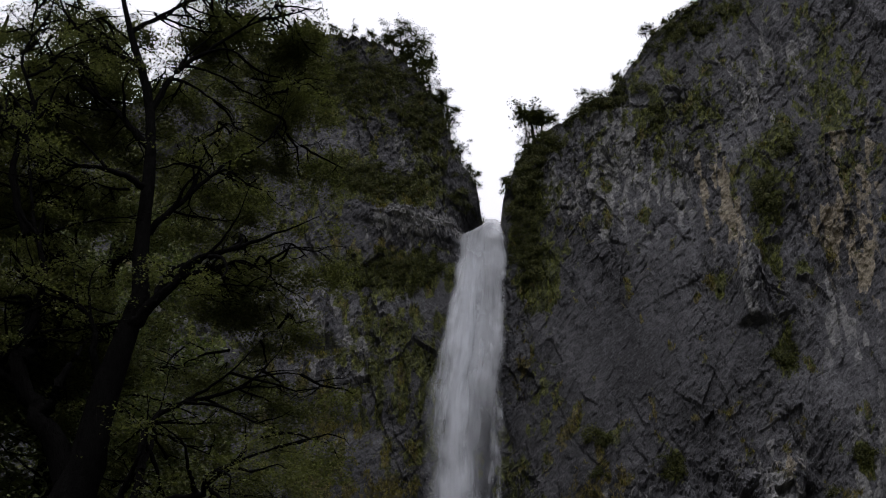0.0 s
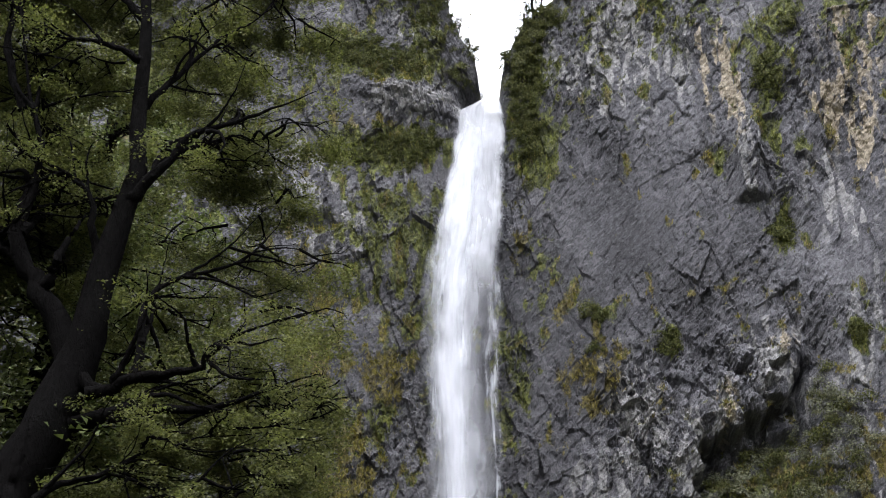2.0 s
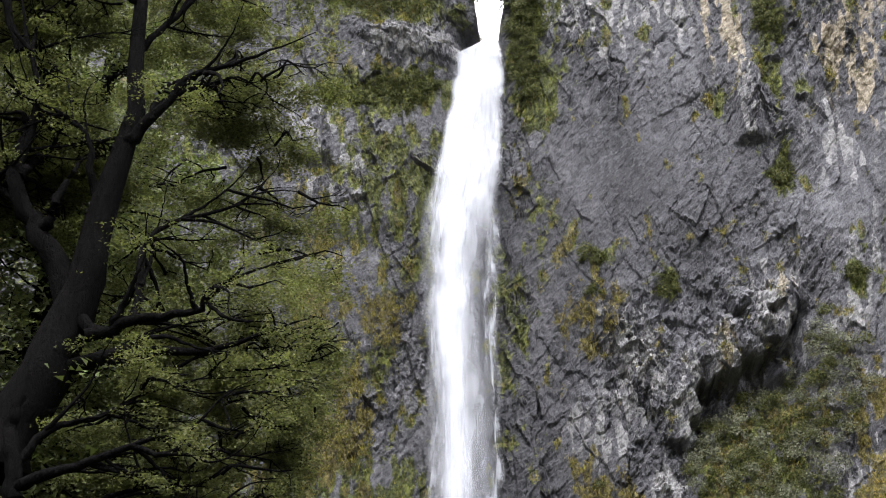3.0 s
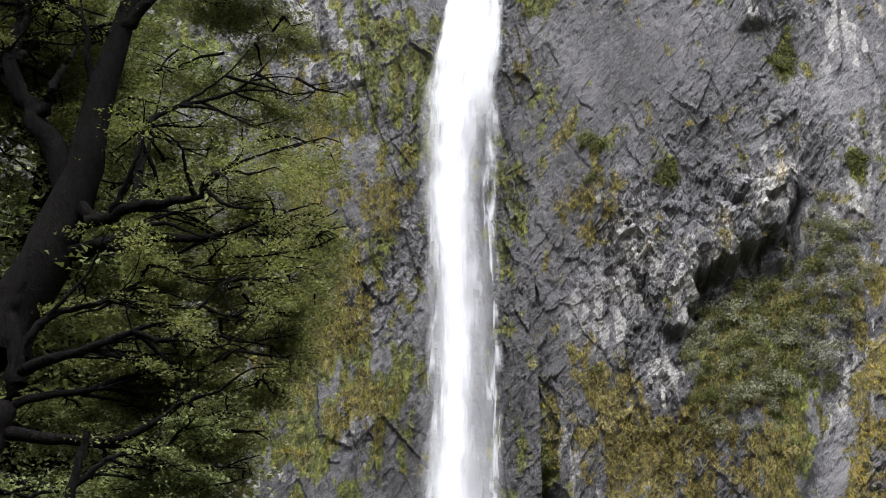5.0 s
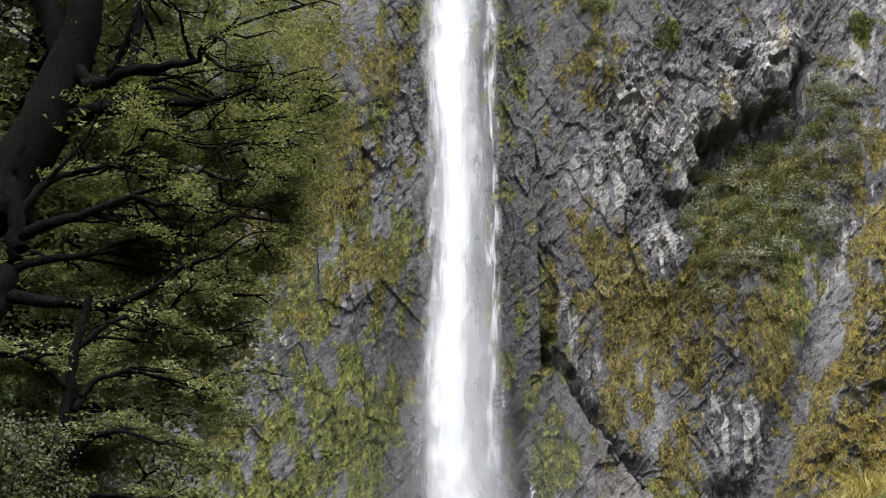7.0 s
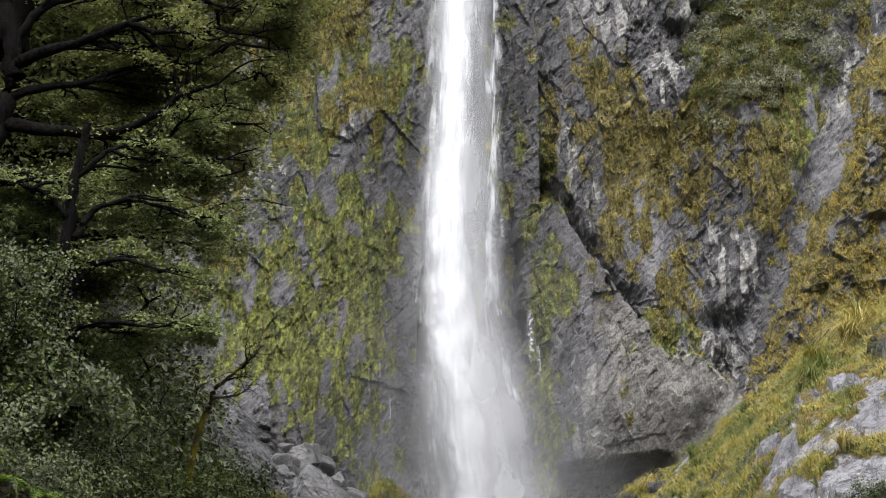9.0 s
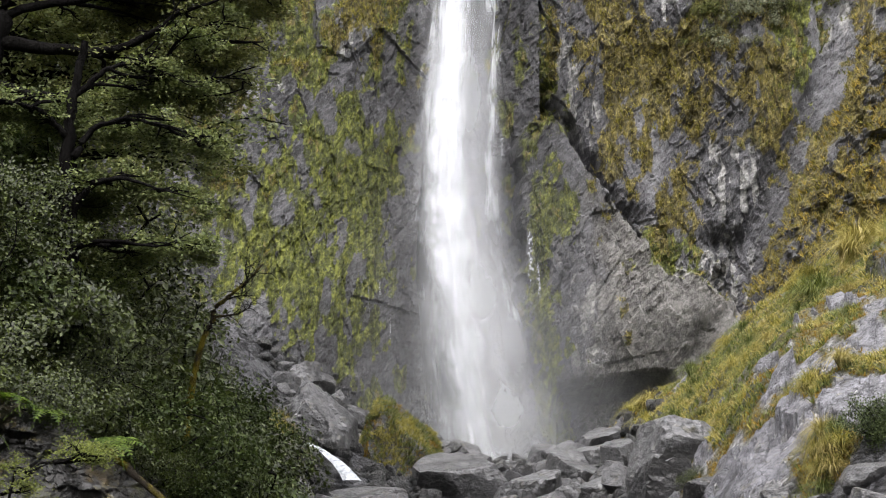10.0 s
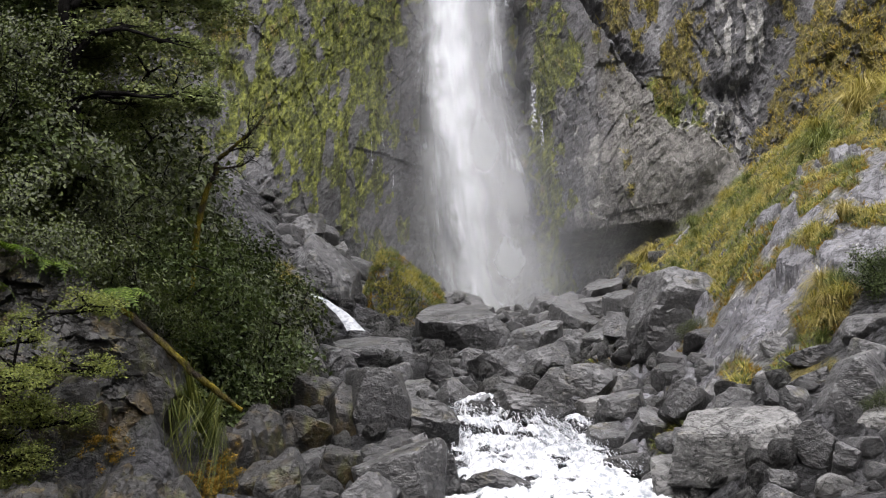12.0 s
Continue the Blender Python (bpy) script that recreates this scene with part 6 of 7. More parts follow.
def leaf_ball(leaves, rng, size=0.24, aspect=0.6):
    """A low clump of leaves, one unit in radius, open and uneven."""
    d = rng.normal(size=(leaves, 3))
    d /= np.linalg.norm(d, axis=1)[:, None]
    d[:, 2] = np.abs(d[:, 2]) * 0.9 - 0.1
    p = d * rng.uniform(0.45, 1.1, leaves)[:, None] * (1 + 0.3 * perlin(d[:, 0] * 2.5, d[:, 1] * 2.5 + d[:, 2], 3))[:, None]
    t, q = leaf_template(aspect)
    return stamp(t, q, p, axes_of(d + rng.normal(size=d.shape) * 0.4, rng), size * rng.uniform(0.6, 1.3, leaves))


prng = np.random.default_rng(77)
DRY_TUFT, GREEN_TUFT, BALL = blade_tuft(7, prng, 0.6, 1.8, 0.07, 2), blade_tuft(7, prng, 0.55, 1.7, 0.06, 2), leaf_ball(64, prng, 0.27)
BUSH = leaf_ball(260, prng, 0.15)
for nm, wall, mask, count, tmpl, mat, lo, hi, xlo, xhi, label in (
        ("cliff_grass", WEST, WEST[4], 4200, DRY_TUFT, M_BANKGRASS, 0.5, 1.5, -45, 6, "dry olive grass hanging on the west cliff"),
        ("cliff_grass", WEST, 0.25 + np.clip(blobs(WEST[0], WEST[2], [(-11, 104, 14, 32, 1.0)]), 0, 1) * (0.3 + WEST[3] + WEST[4]), 3400, GREEN_TUFT, M_GREYTUFT, 0.35, 1.1, -40, 4, "grey-olive grass tufts scattered over the west cliff"),
        ("cliff_grass", WEST, WEST[3], 4300, GREEN_TUFT, M_TUFT_GREEN, 0.45, 1.3, -45, 6, "green hanging grass and moss on the west cliff"),
        ("cliff_grass", EAST, EAST[4], 4200, DRY_TUFT, M_TUFT_DRY, 0.5, 1.5, 9, 62, "dry ochre grass hanging on the east cliff"),
        ("cliff_grass", EAST, EAST[4], 4200, DRY_TUFT, M_BANKGRASS, 0.5, 1.5, 9, 62, "olive grass hanging on the east cliff"),
        ("cliff_grass", EAST, EAST[4] * on_rib, 2200, DRY_TUFT, M_OCHRE, 0.6, 1.5, 34, 62, "golden ochre grass hanging over the rock rib"),
        ("cliff_grass", EAST, EAST[3], 3600, GREEN_TUFT, M_TUFT_GREEN, 0.45, 1.3, 9, 62, "green hanging grass on the east cliff")):
    p, nr = wall_places(wall, mask, count, prng, xlo, xhi)
    v, q = stamp(tmpl[0], tmpl[1], p, axes_of(nr * 0.9 + np.array([0, 0, 0.55]), prng), lo + (hi - lo) * prng.random(count) ** 2)
    tagged(new(nm, mesh_from(nm, v, q, material=mat, shade=False)), label, "grass", kind="stuff")
BUSHY_W = [(-4.8, 143.4, 7.5, 2.8, -1.5), (-18, 177, 17, 10, 1.0), (-3, 172, 6, 8, 0.8), (-2, 160, 4, 8, 0.5), (-16, 155, 9, 4.5, 0.9), (-8, 152, 7, 3.5, 0.8), (-3.8, 134, 5, 4.4, 1.0), (-13.6, 134, 6, 5, 0.8), (-8, 122, 6, 6, 0.35), (3, 147, 2, 5, 0.9),
           (-45, 130, 14, 50, 0.7), (-14, 50, 14, 14, 0.12), (-30, 40, 9, 25, 0.4), (-10, 146, 4, 2.5, 0.7)]
BUSHY_E = [(27, 66, 2.4, 3.8, -3.0), (12.6, 141, 2.8, 14, 1.2), (14, 155, 5, 4, 0.9), (24, 164, 9, 4, 0.9), (40, 176, 12, 7, 0.6), (46, 135, 2.2, 8, 0.8), (45.4, 110, 1.8, 6, 0.9), (50, 145, 2, 4, 0.7), (33.4, 159, 2, 4, 0.5),
           (29.7, 95, 1.6, 2.2, 1.1), (51.8, 91.5, 1.3, 2, 1.4), (20, 101, 2, 2, 0.8), (20, 95, 2.6, 3, 0.7)]
BAY = [(27, 66, 2.4, 3.8, -3.0), (40, 74, 8, 7, 1.1), (33, 66, 6, 6, 1.0), (45, 68, 4, 8, 0.7), (22, 69, 4, 2.5, 0.8), (32, 58, 5, 4, 0.5), (38, 62, 5, 5, 0.6), (48, 80, 4.5, 9, 0.75)]
wild_w, wild_e = 0.55 * fbm(WEST[0] / 2.2, WEST[2] / 2.2, 61, 3), 0.55 * fbm(EAST[0] / 2.2, EAST[2] / 2.2, 62, 3)
UPPER_W = smooth(0.35, 0.8, blobs(WEST[0], WEST[2], BUSHY_W) + wild_w)
UPPER_E = smooth(0.35, 0.8, blobs(EAST[0], EAST[2], BUSHY_E) + wild_e)
BAY_E = smooth(0.3, 0.75, blobs(EAST[0], EAST[2], BAY) + wild_e) * (EAST[2] < roof_line(EAST[0]) - 2.5)
for nm, wall, mask, count, tmpl, mat, lo, hi, xlo, xhi, label in (
        ("cliff_shrubs", WEST, UPPER_W, 2000, BALL, M_SHRUB, 0.35, 1.0, -45, 6.5, "dark green shrubs clinging to the west cliff"),
        ("cliff_shrubs", WEST, UPPER_W, 560, BUSH, M_OLIVEBUSH, 0.5, 1.3, -45, 6.5, "olive green bushes clinging to the west cliff"),
        ("cliff_shrubs", EAST, UPPER_E, 800, BALL, M_SHRUB, 0.35, 1.0, 9, 60, "dark green shrubs clinging to the east cliff"),
        ("cliff_shrubs", EAST, UPPER_E, 220, BUSH, M_OLIVEBUSH, 0.7, 1.7, 9, 60, "olive green bushes clinging to the east cliff"),
        ("cliff_shrubs", EAST, BAY_E, 130, BUSH, M_GREYSHRUB, 0.7, 1.9, 18, 54, "grey-green shrubs in the bay under the rock roof"),
        ("cliff_shrubs", EAST, BAY_E, 90, BUSH, M_OLIVEBUSH, 0.7, 1.7, 18, 54, "olive green bushes in the bay under the rock roof"),
        ("cliff_shrubs", EAST, BAY_E, 45, BUSH, M_SHRUB, 0.6, 1.5, 18, 54, "dark green bushes in the bay under the rock roof")):
    p, nr = wall_places(wall, mask, count, prng, xlo, xhi)
    size = lo + (hi - lo) * prng.random(count) ** 1.5
    v, q = stamp(tmpl[0], tmpl[1], p + nr * 0.35 * size[:, None], axes_of(nr * 0.7 + np.array([0, 0, 0.7]), prng), size)
    tagged(new(nm, mesh_from(nm, v, q, material=mat, shade=False)), label, "shrubs", kind="stuff")


# a fringe of low bushes along both crests
for nm, wall, lo, hi, count in (("crest_shrubs", WEST, -45, 6, 330), ("crest_shrubs", EAST, 9.3, 60, 260)):
    xs = prng.uniform(lo, hi, count)
    k = np.searchsorted(wall[0][0], xs).clip(0, wall[0].shape[1] - 1)
    p = np.stack([wall[0][-8, k], wall[1][-8, k], wall[2][-8, k]], 1) + np.stack([prng.normal(size=count) * 0.3, prng.uniform(-0.6, 1.5, count), prng.uniform(-1.6, 0.3, count)], 1)
    v, q = stamp(BALL[0], BALL[1], p, axes_of(np.tile([0, -0.2, 1.0], (count, 1)), prng), prng.uniform(0.4, 1.1, count))
    tagged(new(nm, mesh_from(nm, v, q, material=M_SHRUB, shade=False)), "low dark bushes along the cliff crest", "shrubs", kind="stuff")


# ---- trees along the skyline ----
def ridge_tree(seed, height):
    rg = np.random.default_rng(seed)
    root = empty("ridge_tree")
    top = np.array([rg.uniform(-0.8, 0.8), rg.uniform(-0.5, 0.5), height])
    path = [(0, 0, -0.6, 0.2), (*(top * 0.4 + rg.normal(size=3) * 0.25), 0.14), (*(top * 0.75), 0.08), (*top, 0.03)]
    p, r = limb(path, 14, 6, seed)
    part("trunk", mesh_from("trunk", *tube_arrays(p, r, 7, 0.2, seed), material=M_BARK), root)
    twigs, tips = [], []
    for _ in range(15):
        i = rg.integers(5, 14)
        w = rg.normal(size=3)
        w[2] = abs(w[2]) * 0.5
        grow(p[i], w, height * rg.uniform(0.22, 0.42), 0.06, rg, 1, twigs, tips, 0.7, 0.5, 3)
    v, q = merge(twigs)
    tagged(part("branchwork", mesh_from("branchwork", v, q, material=M_BARK), root), kind="stuff")
    tips = np.array(tips)
    v, q = pads(tips, np.tile([0, -0.2, 1.0], (len(tips), 1)), 0.5, 0.75, 12, 0.17, rg, 0.6)
    tagged(part("crown", mesh_from("crown", v, q, material=M_SHRUB, shade=False), root), kind="stuff")
    return tagged(root, "small dark wind-bent tree on the cliff's skyline", "tree", "trees along the skyline")


def crest_place(wall, x):
    k = int(np.argmin(np.abs(wall[0][0] - x)))
    return wall[0][-8, k], wall[1][-8, k] + 0.4, wall[2][-8, k]


kinds = [ridge_tree(500 + k, h) for k, h in enumerate((4.6, 6.2, 3.6, 5.3))]
spots = [(WEST, x) for x in (-34, -29, -24.5, -23, -20, -16.5, -13, -10.5, -9.2, -7.6, -6.2, -5, -3.6, -2.4, -1.2, -0.3, 0.6, 2.4, 3.6, 4.8)]
spots += [(EAST, x) for x in (9.6, 12.6, 14.2, 15.4, 17.4, 22.5, 28.2, 33.5, 36.5)]
for k, (wall, x) in enumerate(spots):
    x0, y0, z0 = crest_place(wall, x)
    size = (0.9, 1.15, 1.25, 0.75, 1.0)[k % 5] * (1.25 if wall is WEST and -9.5 < x < -2 else 1.0) * (0.5 if wall is WEST and (x > 1 or x < -10) else 1.0) * (0.5 if wall is EAST and x > 17 else 1.45 if wall is EAST and x > 13 else 0.6 if wall is EAST else 1.0)
    if k < 4:
        kinds[k].matrix_world = pose(x0, y0, z0, 0, 0, 40 * k) @ Matrix.Scale(size, 4)
    else:
        ob = copy_thing(kinds[k % 4], pose(x0, y0, z0, 0, 0, 67 * k))
        ob.scale = (size, size, size)


# ---- east bank: tussocks and carpet of grass ----
def on_ground(x, y):
    return float(ground_height(np.array([float(x)]), np.array([float(y)]))[0])


def tussock(seed, blades, mat):
    rg = np.random.default_rng(seed)
    v, q = blade_tuft(blades, rg, 0.85, 1.75, 0.02, 4, inner=0.3)
    return mesh_from("tussock", v, q, material=mat, shade=False)


TUSSOCKS = [tussock(700 + k, 330, (M_TUFT_DRY, M_TUFT_GREEN, M_BANKGRASS)[k]) for k in range(3)]
brng = np.random.default_rng(31)
places = [(6.85, 26.5, 0.75, 0), (6.6, 26.2, 0.65, 2), (7.0, 26.1, 0.7, 1), (6.75, 25.8, 0.7, 0), (6.5, 25.6, 0.6, 2), (6.9, 25.5, 0.7, 2), (6.65, 25.2, 0.65, 0), (6.4, 25.1, 0.55, 1),
          (7.3, 29.2, 0.7, 2), (7.55, 29.8, 0.8, 1), (7.8, 28.6, 0.75, 0), (7.2, 30.2, 0.6, 0), (11.6, 44.2, 1.5, 1), (12.9, 46.2, 1.9, 0), (10.9, 43, 1.3, 1), (13.6, 47, 1.8, 0)]
while len(places) < 90:
    y = brng.uniform(30, 60)
    side = brng.uniform(7.5, 19)
    if float(bank_cover(np.array(side * y / 60), np.array(y))) > 0.15:
        places.append((side * y / 60, y, brng.uniform(0.4, 0.9) * (0.6 + y / 90), int(brng.integers(3))))
for x, y, s, k in places:
    ob = new("tussock", TUSSOCKS[k])
    ob.matrix_world = pose(x, y, on_ground(x, y) - 0.05, brng.uniform(-12, 12), brng.uniform(-12, 12), brng.uniform(0, 360)) @ Matrix.Scale(s, 4)
    tagged(ob, ("golden tussock of arching snow grass on the bank", "green tussock of arching snow grass on the bank", "olive tussock of drooping snow grass on the bank")[k], "tussock", "tussocks on the bank")
n = 38000
y = brng.uniform(24.5, 66, n)
side = brng.uniform(5.5, 20, n)
x = side * y / 60
m = bank_cover(x, y)
ok = (m > 0.02) & (brng.random(n) < np.where(y < 34, 1.0, 0.75))
x, y, m = x[ok], y[ok], m[ok]
p = np.stack([x, y, ground_height(x, y) - 0.03], 1)
tone = fbm(x / 2.2, y / 2.2, 41, 3) + brng.normal(size=len(x)) * 0.16
edge = m < 0.2 + 0.35 * tone
tv, tq = blade_tuft(6, brng, 0.95, 1.5, 0.085, 2)
for nm, mat, sel, label in (("bank_grass", M_TUFT_DRY, (tone > 0.17) & ~edge, "dry golden grass on the bank"), ("bank_grass", M_BANKGRASS, (tone <= 0.17) & (tone > -0.12) & ~edge, "olive grass on the bank"),
                            ("bank_grass", M_TUFT_GREEN, (tone <= -0.12) & ~edge, "green grass on the bank"), ("bank_moss", M_MOSS, edge, "orange-brown moss on the bank")):
    k = int(sel.sum())
    v, q = stamp(tv, tq, p[sel], axes_of(np.tile([-0.35, -0.45, 1.0], (k, 1)) + brng.normal(size=(k, 3)) * 0.25, brng), brng.uniform(0.16, 0.36, k) * (0.55 if nm == "bank_moss" else 1))
    tagged(new(nm, mesh_from(nm, v, q, material=mat, shade=False)), label, "grass", kind="stuff")


# ---- west bank: shrubs, ferns, a mossy limb and flax ----
def shrub(name, seed, mat, leaf, leaves, label, aspect=0.5, height=1.0):
    """A twiggy bush about one metre in radius."""
    rg = np.random.default_rng(seed)
    root = empty(name)
    stems, tips = [], []
    for _ in range(9):
        w = rg.normal(size=3)
        w[2] = abs(w[2]) + 0.9
        grow(rg.normal(size=3) * 0.08, w, rg.uniform(0.7, 1.1), 0.03, rg, 2, stems, tips, 0.95, 0.4, 3)
    v, q = merge(stems)
    tagged(part("branchwork", mesh_from("branchwork", v * np.array([1, 1, height]), q, material=M_BARK), root), kind="stuff")
    tips = np.array(tips) * np.array([1, 1, height])
    tips = tips[rg.choice(len(tips), min(len(tips), 420), replace=False)]
    per = max(1, int(0.62 * leaves) // len(tips))
    v, q = pads(tips, tips * np.array([0.6, 0.6, 0.3]) + np.array([0, -0.3, 0.5]), 0.26, 0.8, per, leaf, rg, aspect, kind=broad_leaf)
    tagged(part("foliage", mesh_from("foliage", v, q, material=mat, shade=False), root), kind="stuff")
    return tagged(root, label, "shrub", "shrubs on the bank")


SHRUBS = [shrub("shrub", 800, M_GLOSSY, 0.085, 8000, "glossy dark green broadleaf shrub on the bank"), shrub("shrub", 801, M_OLIVE, 0.07, 10500, "grey-green daisy shrub with pale leaf backs on the bank"),
          shrub("shrub", 802, M_GLOSSY, 0.06, 9000, "dense small-leaved green shrub on the bank", 0.6), shrub("shrub", 803, M_BEECH_DARK, 0.045, 9000, "dark small-leaved shrub in shade on the bank"),
          shrub("shrub", 804, M_OLIVE, 0.034, 17000, "tall grey-green daisy shrub on the wooded bank"), shrub("shrub", 805, M_GLOSSY, 0.036, 15000, "tall glossy green broadleaf shrub on the wooded bank")]
spots = [(-6.4, 22.4, 1.2, 2), (-4.1, 25.6, 1.5, 1), (-3.7, 27.6, 1.6, 1), (-4.7, 24.2, 1.3, 1), (-5.2, 25.8, 1.7, 0), (-4.6, 27.8, 1.9, 2), (-6.1, 24.2, 1.5, 0), (-6.9, 24.0, 1.6, 1), (-7.6, 24.4, 1.8, 3), (-6.4, 26.4, 2.0, 3),
         (-5.6, 28.2, 2.0, 0), (-8.0, 26.4, 2.2, 1), (-4.3, 29.6, 1.7, 2), (-6.2, 22.6, 1.0, 3), (-7.2, 28.6, 2.3, 3), (-8.9, 28.6, 2.4, 3), (-4.0, 31.4, 1.4, 2), (-7.0, 22.6, 1.1, 2),
         (-5.0, 33.5, 1.6, 1), (-5.6, 36.5, 1.9, 2), (-4.7, 36.0, 1.2, 0), (-6.6, 32.0, 2.2, 2), (-5.9, 40.0, 1.6, 1)]
for k, (x, y, s, kind) in enumerate(spots):
    m = pose(x, y, on_ground(x, y) - 0.1, brng.uniform(-8, 8), brng.uniform(-8, 8), 70 * k)
    if kind in [row[3] for row in spots[:k]]:
        copy_thing(SHRUBS[kind], m).scale = (s, s, s)
    else:
        SHRUBS[kind].matrix_world = m @ Matrix.Scale(s, 4)
# taller shrubs above them: x, y, half width, height, kind
for k, (x, y, s, h, kind) in enumerate(((-5.7, 26.6, 1.7, 2.0, 5), (-4.9, 26.4, 1.5, 2.2, 4), (-4.35, 26.8, 1.2, 2.6, 5), (-3.95, 27.0, 1.0, 2.3, 4), (-6.9, 26.8, 1.6, 1.4, 4), (-6.3, 25.9, 1.5, 1.2, 5), (-7.6, 26.2, 1.5, 1.0, 5), (-5.2, 25.4, 1.3, 1.7, 4))):
    m = pose(x, y, on_ground(x, y) - 0.1, brng.uniform(-6, 6), brng.uniform(-6, 6), 50 * k)
    if k > 1:
        copy_thing(SHRUBS[kind], m).scale = (s, s, h)
    else:
        SHRUBS[kind].matrix_world = m @ Matrix.Diagonal((s, s, h, 1))
# shrubs on the east bank
for x, y, z, s, kind in ((-6.6, 21.6, 3.6, 0.9, 0), (-5.7, 21.4, 3.1, 0.8, 2), (-4.9, 21.6, 2.7, 0.75, 0), (-4.3, 21.9, 2.2, 0.6, 2), (-7.2, 22.8, 5.0, 1.2, 5), (-6.0, 23.2, 4.6, 1.1, 0), (-7.4, 23.6, 6.2, 1.2, 0), (-5.3, 23.4, 4.0, 0.9, 5), (-6.6, 23.4, 6.4, 1.0, 2)):
    copy_thing(SHRUBS[kind], pose(x, y, z, 25, 10, 57 * x)).scale = (s, s, s)
for x, y, s, kind in ((7.35, 25.0, 0.55, 1), (5.65, 33.6, 0.35, 2), (6.3, 21.4, 0.3, 2)):
    copy_thing(SHRUBS[kind], pose(x, y, on_ground(x, y), 0, 0, 33)).scale = (s, s, s)


def fern(seed, fronds=9):
    rg = np.random.default_rng(seed)
    root = empty("fern")
    for k in range(fronds):
        a = 2 * np.pi * k / fronds + rg.uniform(-0.3, 0.3)
        t = np.linspace(0, 1, 15)
        c = np.stack([np.cos(a) * t * 0.8, np.sin(a) * t * 0.8, 0.55 * t - 0.75 * t ** 2.3], 1)
        side = np.array([-np.sin(a), np.cos(a), 0])
        pieces = []
        for i in range(1, 15):
            w = 0.17 * np.sin(np.pi * min(1, t[i] + 0.12)) + 0.01
            for sgn in (-1, 1):
                tip = c[i] + sgn * side * w + np.array([0, 0, -0.03])
                d = (c[i] - c[i - 1]) * 0.45
                pieces.append((np.array([c[i] - d, tip - d * 0.2, tip + d * 0.3, c[i] + d]), np.array([[0, 1, 2, 3]])))
        pieces.append(tube_arrays(c, 0.006 * np.linspace(1.4, 0.4, 15), 4))
        part("frond", mesh_from("frond", *merge(pieces), material=M_FERN, shade=False), root)
    return tagged(root, "green fern with arching fronds on the shaded bank", "fern", "ferns on the bank")


ferns = fern(61)
for k, (x, y, z, s) in enumerate(((-4.6, 20.9, 2.75, 0.8), (-5.5, 20.7, 3.2, 0.7), (-6.1, 20.5, 3.4, 0.8), (-6.35, 20.3, 2.9, 0.6))):
    m = pose(x, y, z, 15, 0, 50 * k)
    if k:
        copy_thing(ferns, m).scale = (s, s, s)
    else:
        ferns.matrix_world = m @ Matrix.Scale(s, 4)
# flax and hanging grass below the shrubs
FLAX = mesh_from("flax", *blade_tuft(80, np.random.default_rng(5), 0.36, 2.9, 0.022, 6), material=M_FLAX, shade=False)
for k, (x, y, dz, s) in enumerate(((-3.5, 20.7, 1.25, 1.3), (-3.4, 20.6, 1.0, 1.2), (-3.3, 20.9, 0.75, 1.2), (-3.6, 20.6, 1.15, 1.2))):
    ob = new("flax_clump", FLAX)
    ob["kind"] = "stuff"
    ob.matrix_world = pose(x, y, dz - 0.1, 25, 0, 80 * k) @ Matrix.Scale(s, 4)
    tagged(ob, "drooping clump of long green flax leaves on the bank", "flax", "flax clumps")
lp, lr = limb([(-4.7, 21.0, 2.75, 0.04), (-4.15, 20.6, 2.3, 0.05), (-3.6, 20.4, 1.85, 0.05), (-3.1, 20.3, 1.45, 0.045), (-2.75, 20.3, 1.2, 0.03)], 22, 7, 3)
tagged(new("mossy_branch", mesh_from("mossy_branch", *tube_arrays(lp, lr, 9, 0.35, 8), material=M_MOSSBARK)), "fallen branch coated with yellow-green moss leaning down the bank", "branch")
big_tree("beech_sapling", [(-5.85, 19.2, 0.20, 0.03), (-5.66, 19.2, 1.28, 0.025), (-5.47, 19.2, 2.36, 0.015)],
               [[(-5.72, 19.2, 0.68, 0.015), (-5.35, 19.1, 0.98, 0.01), (-4.85, 19, 1.06, 0.005)], [(-5.66, 19.2, 1.28, 0.015), (-5.23, 19.1, 1.64, 0.01), (-4.66, 19, 1.76, 0.005)],
                [(-5.60, 19.2, 1.76, 0.012), (-5.98, 19.1, 2.12, 0.01), (-6.35, 19, 2.24, 0.005)], [(-5.54, 19.2, 2.12, 0.012), (-5.10, 19.1, 2.42, 0.01), (-4.73, 19, 2.48, 0.005)]],
               "pale green beech sapling with flat leafy sprays by the rocks", M_SAPLING, 33, 0.034, 14, 0.15, 5, 0.55)
big_tree("beech_sapling", [(-6.15, 18.9, 0.1, 0.03), (-6.0, 18.9, 0.9, 0.022), (-5.85, 18.9, 1.75, 0.012)],
         [[(-6.05, 18.9, 0.5, 0.014), (-5.6, 18.8, 0.62, 0.01), (-5.1, 18.7, 0.55, 0.005)], [(-6.0, 18.9, 0.9, 0.014), (-5.5, 18.8, 1.25, 0.01), (-4.95, 18.7, 1.3, 0.005)], [(-5.9, 18.9, 1.4, 0.012), (-5.5, 18.8, 1.6, 0.01), (-5.1, 18.7, 1.62, 0.005)],
          [(-6.1, 18.9, 0.3, 0.014), (-5.7, 18.8, 0.2, 0.01), (-5.25, 18.7, 0.02, 0.005)]], "low pale green beech sapling at the foot of the rocks", M_SAPLING, 35, 0.034, 14, 0.15, 5, 0.5)


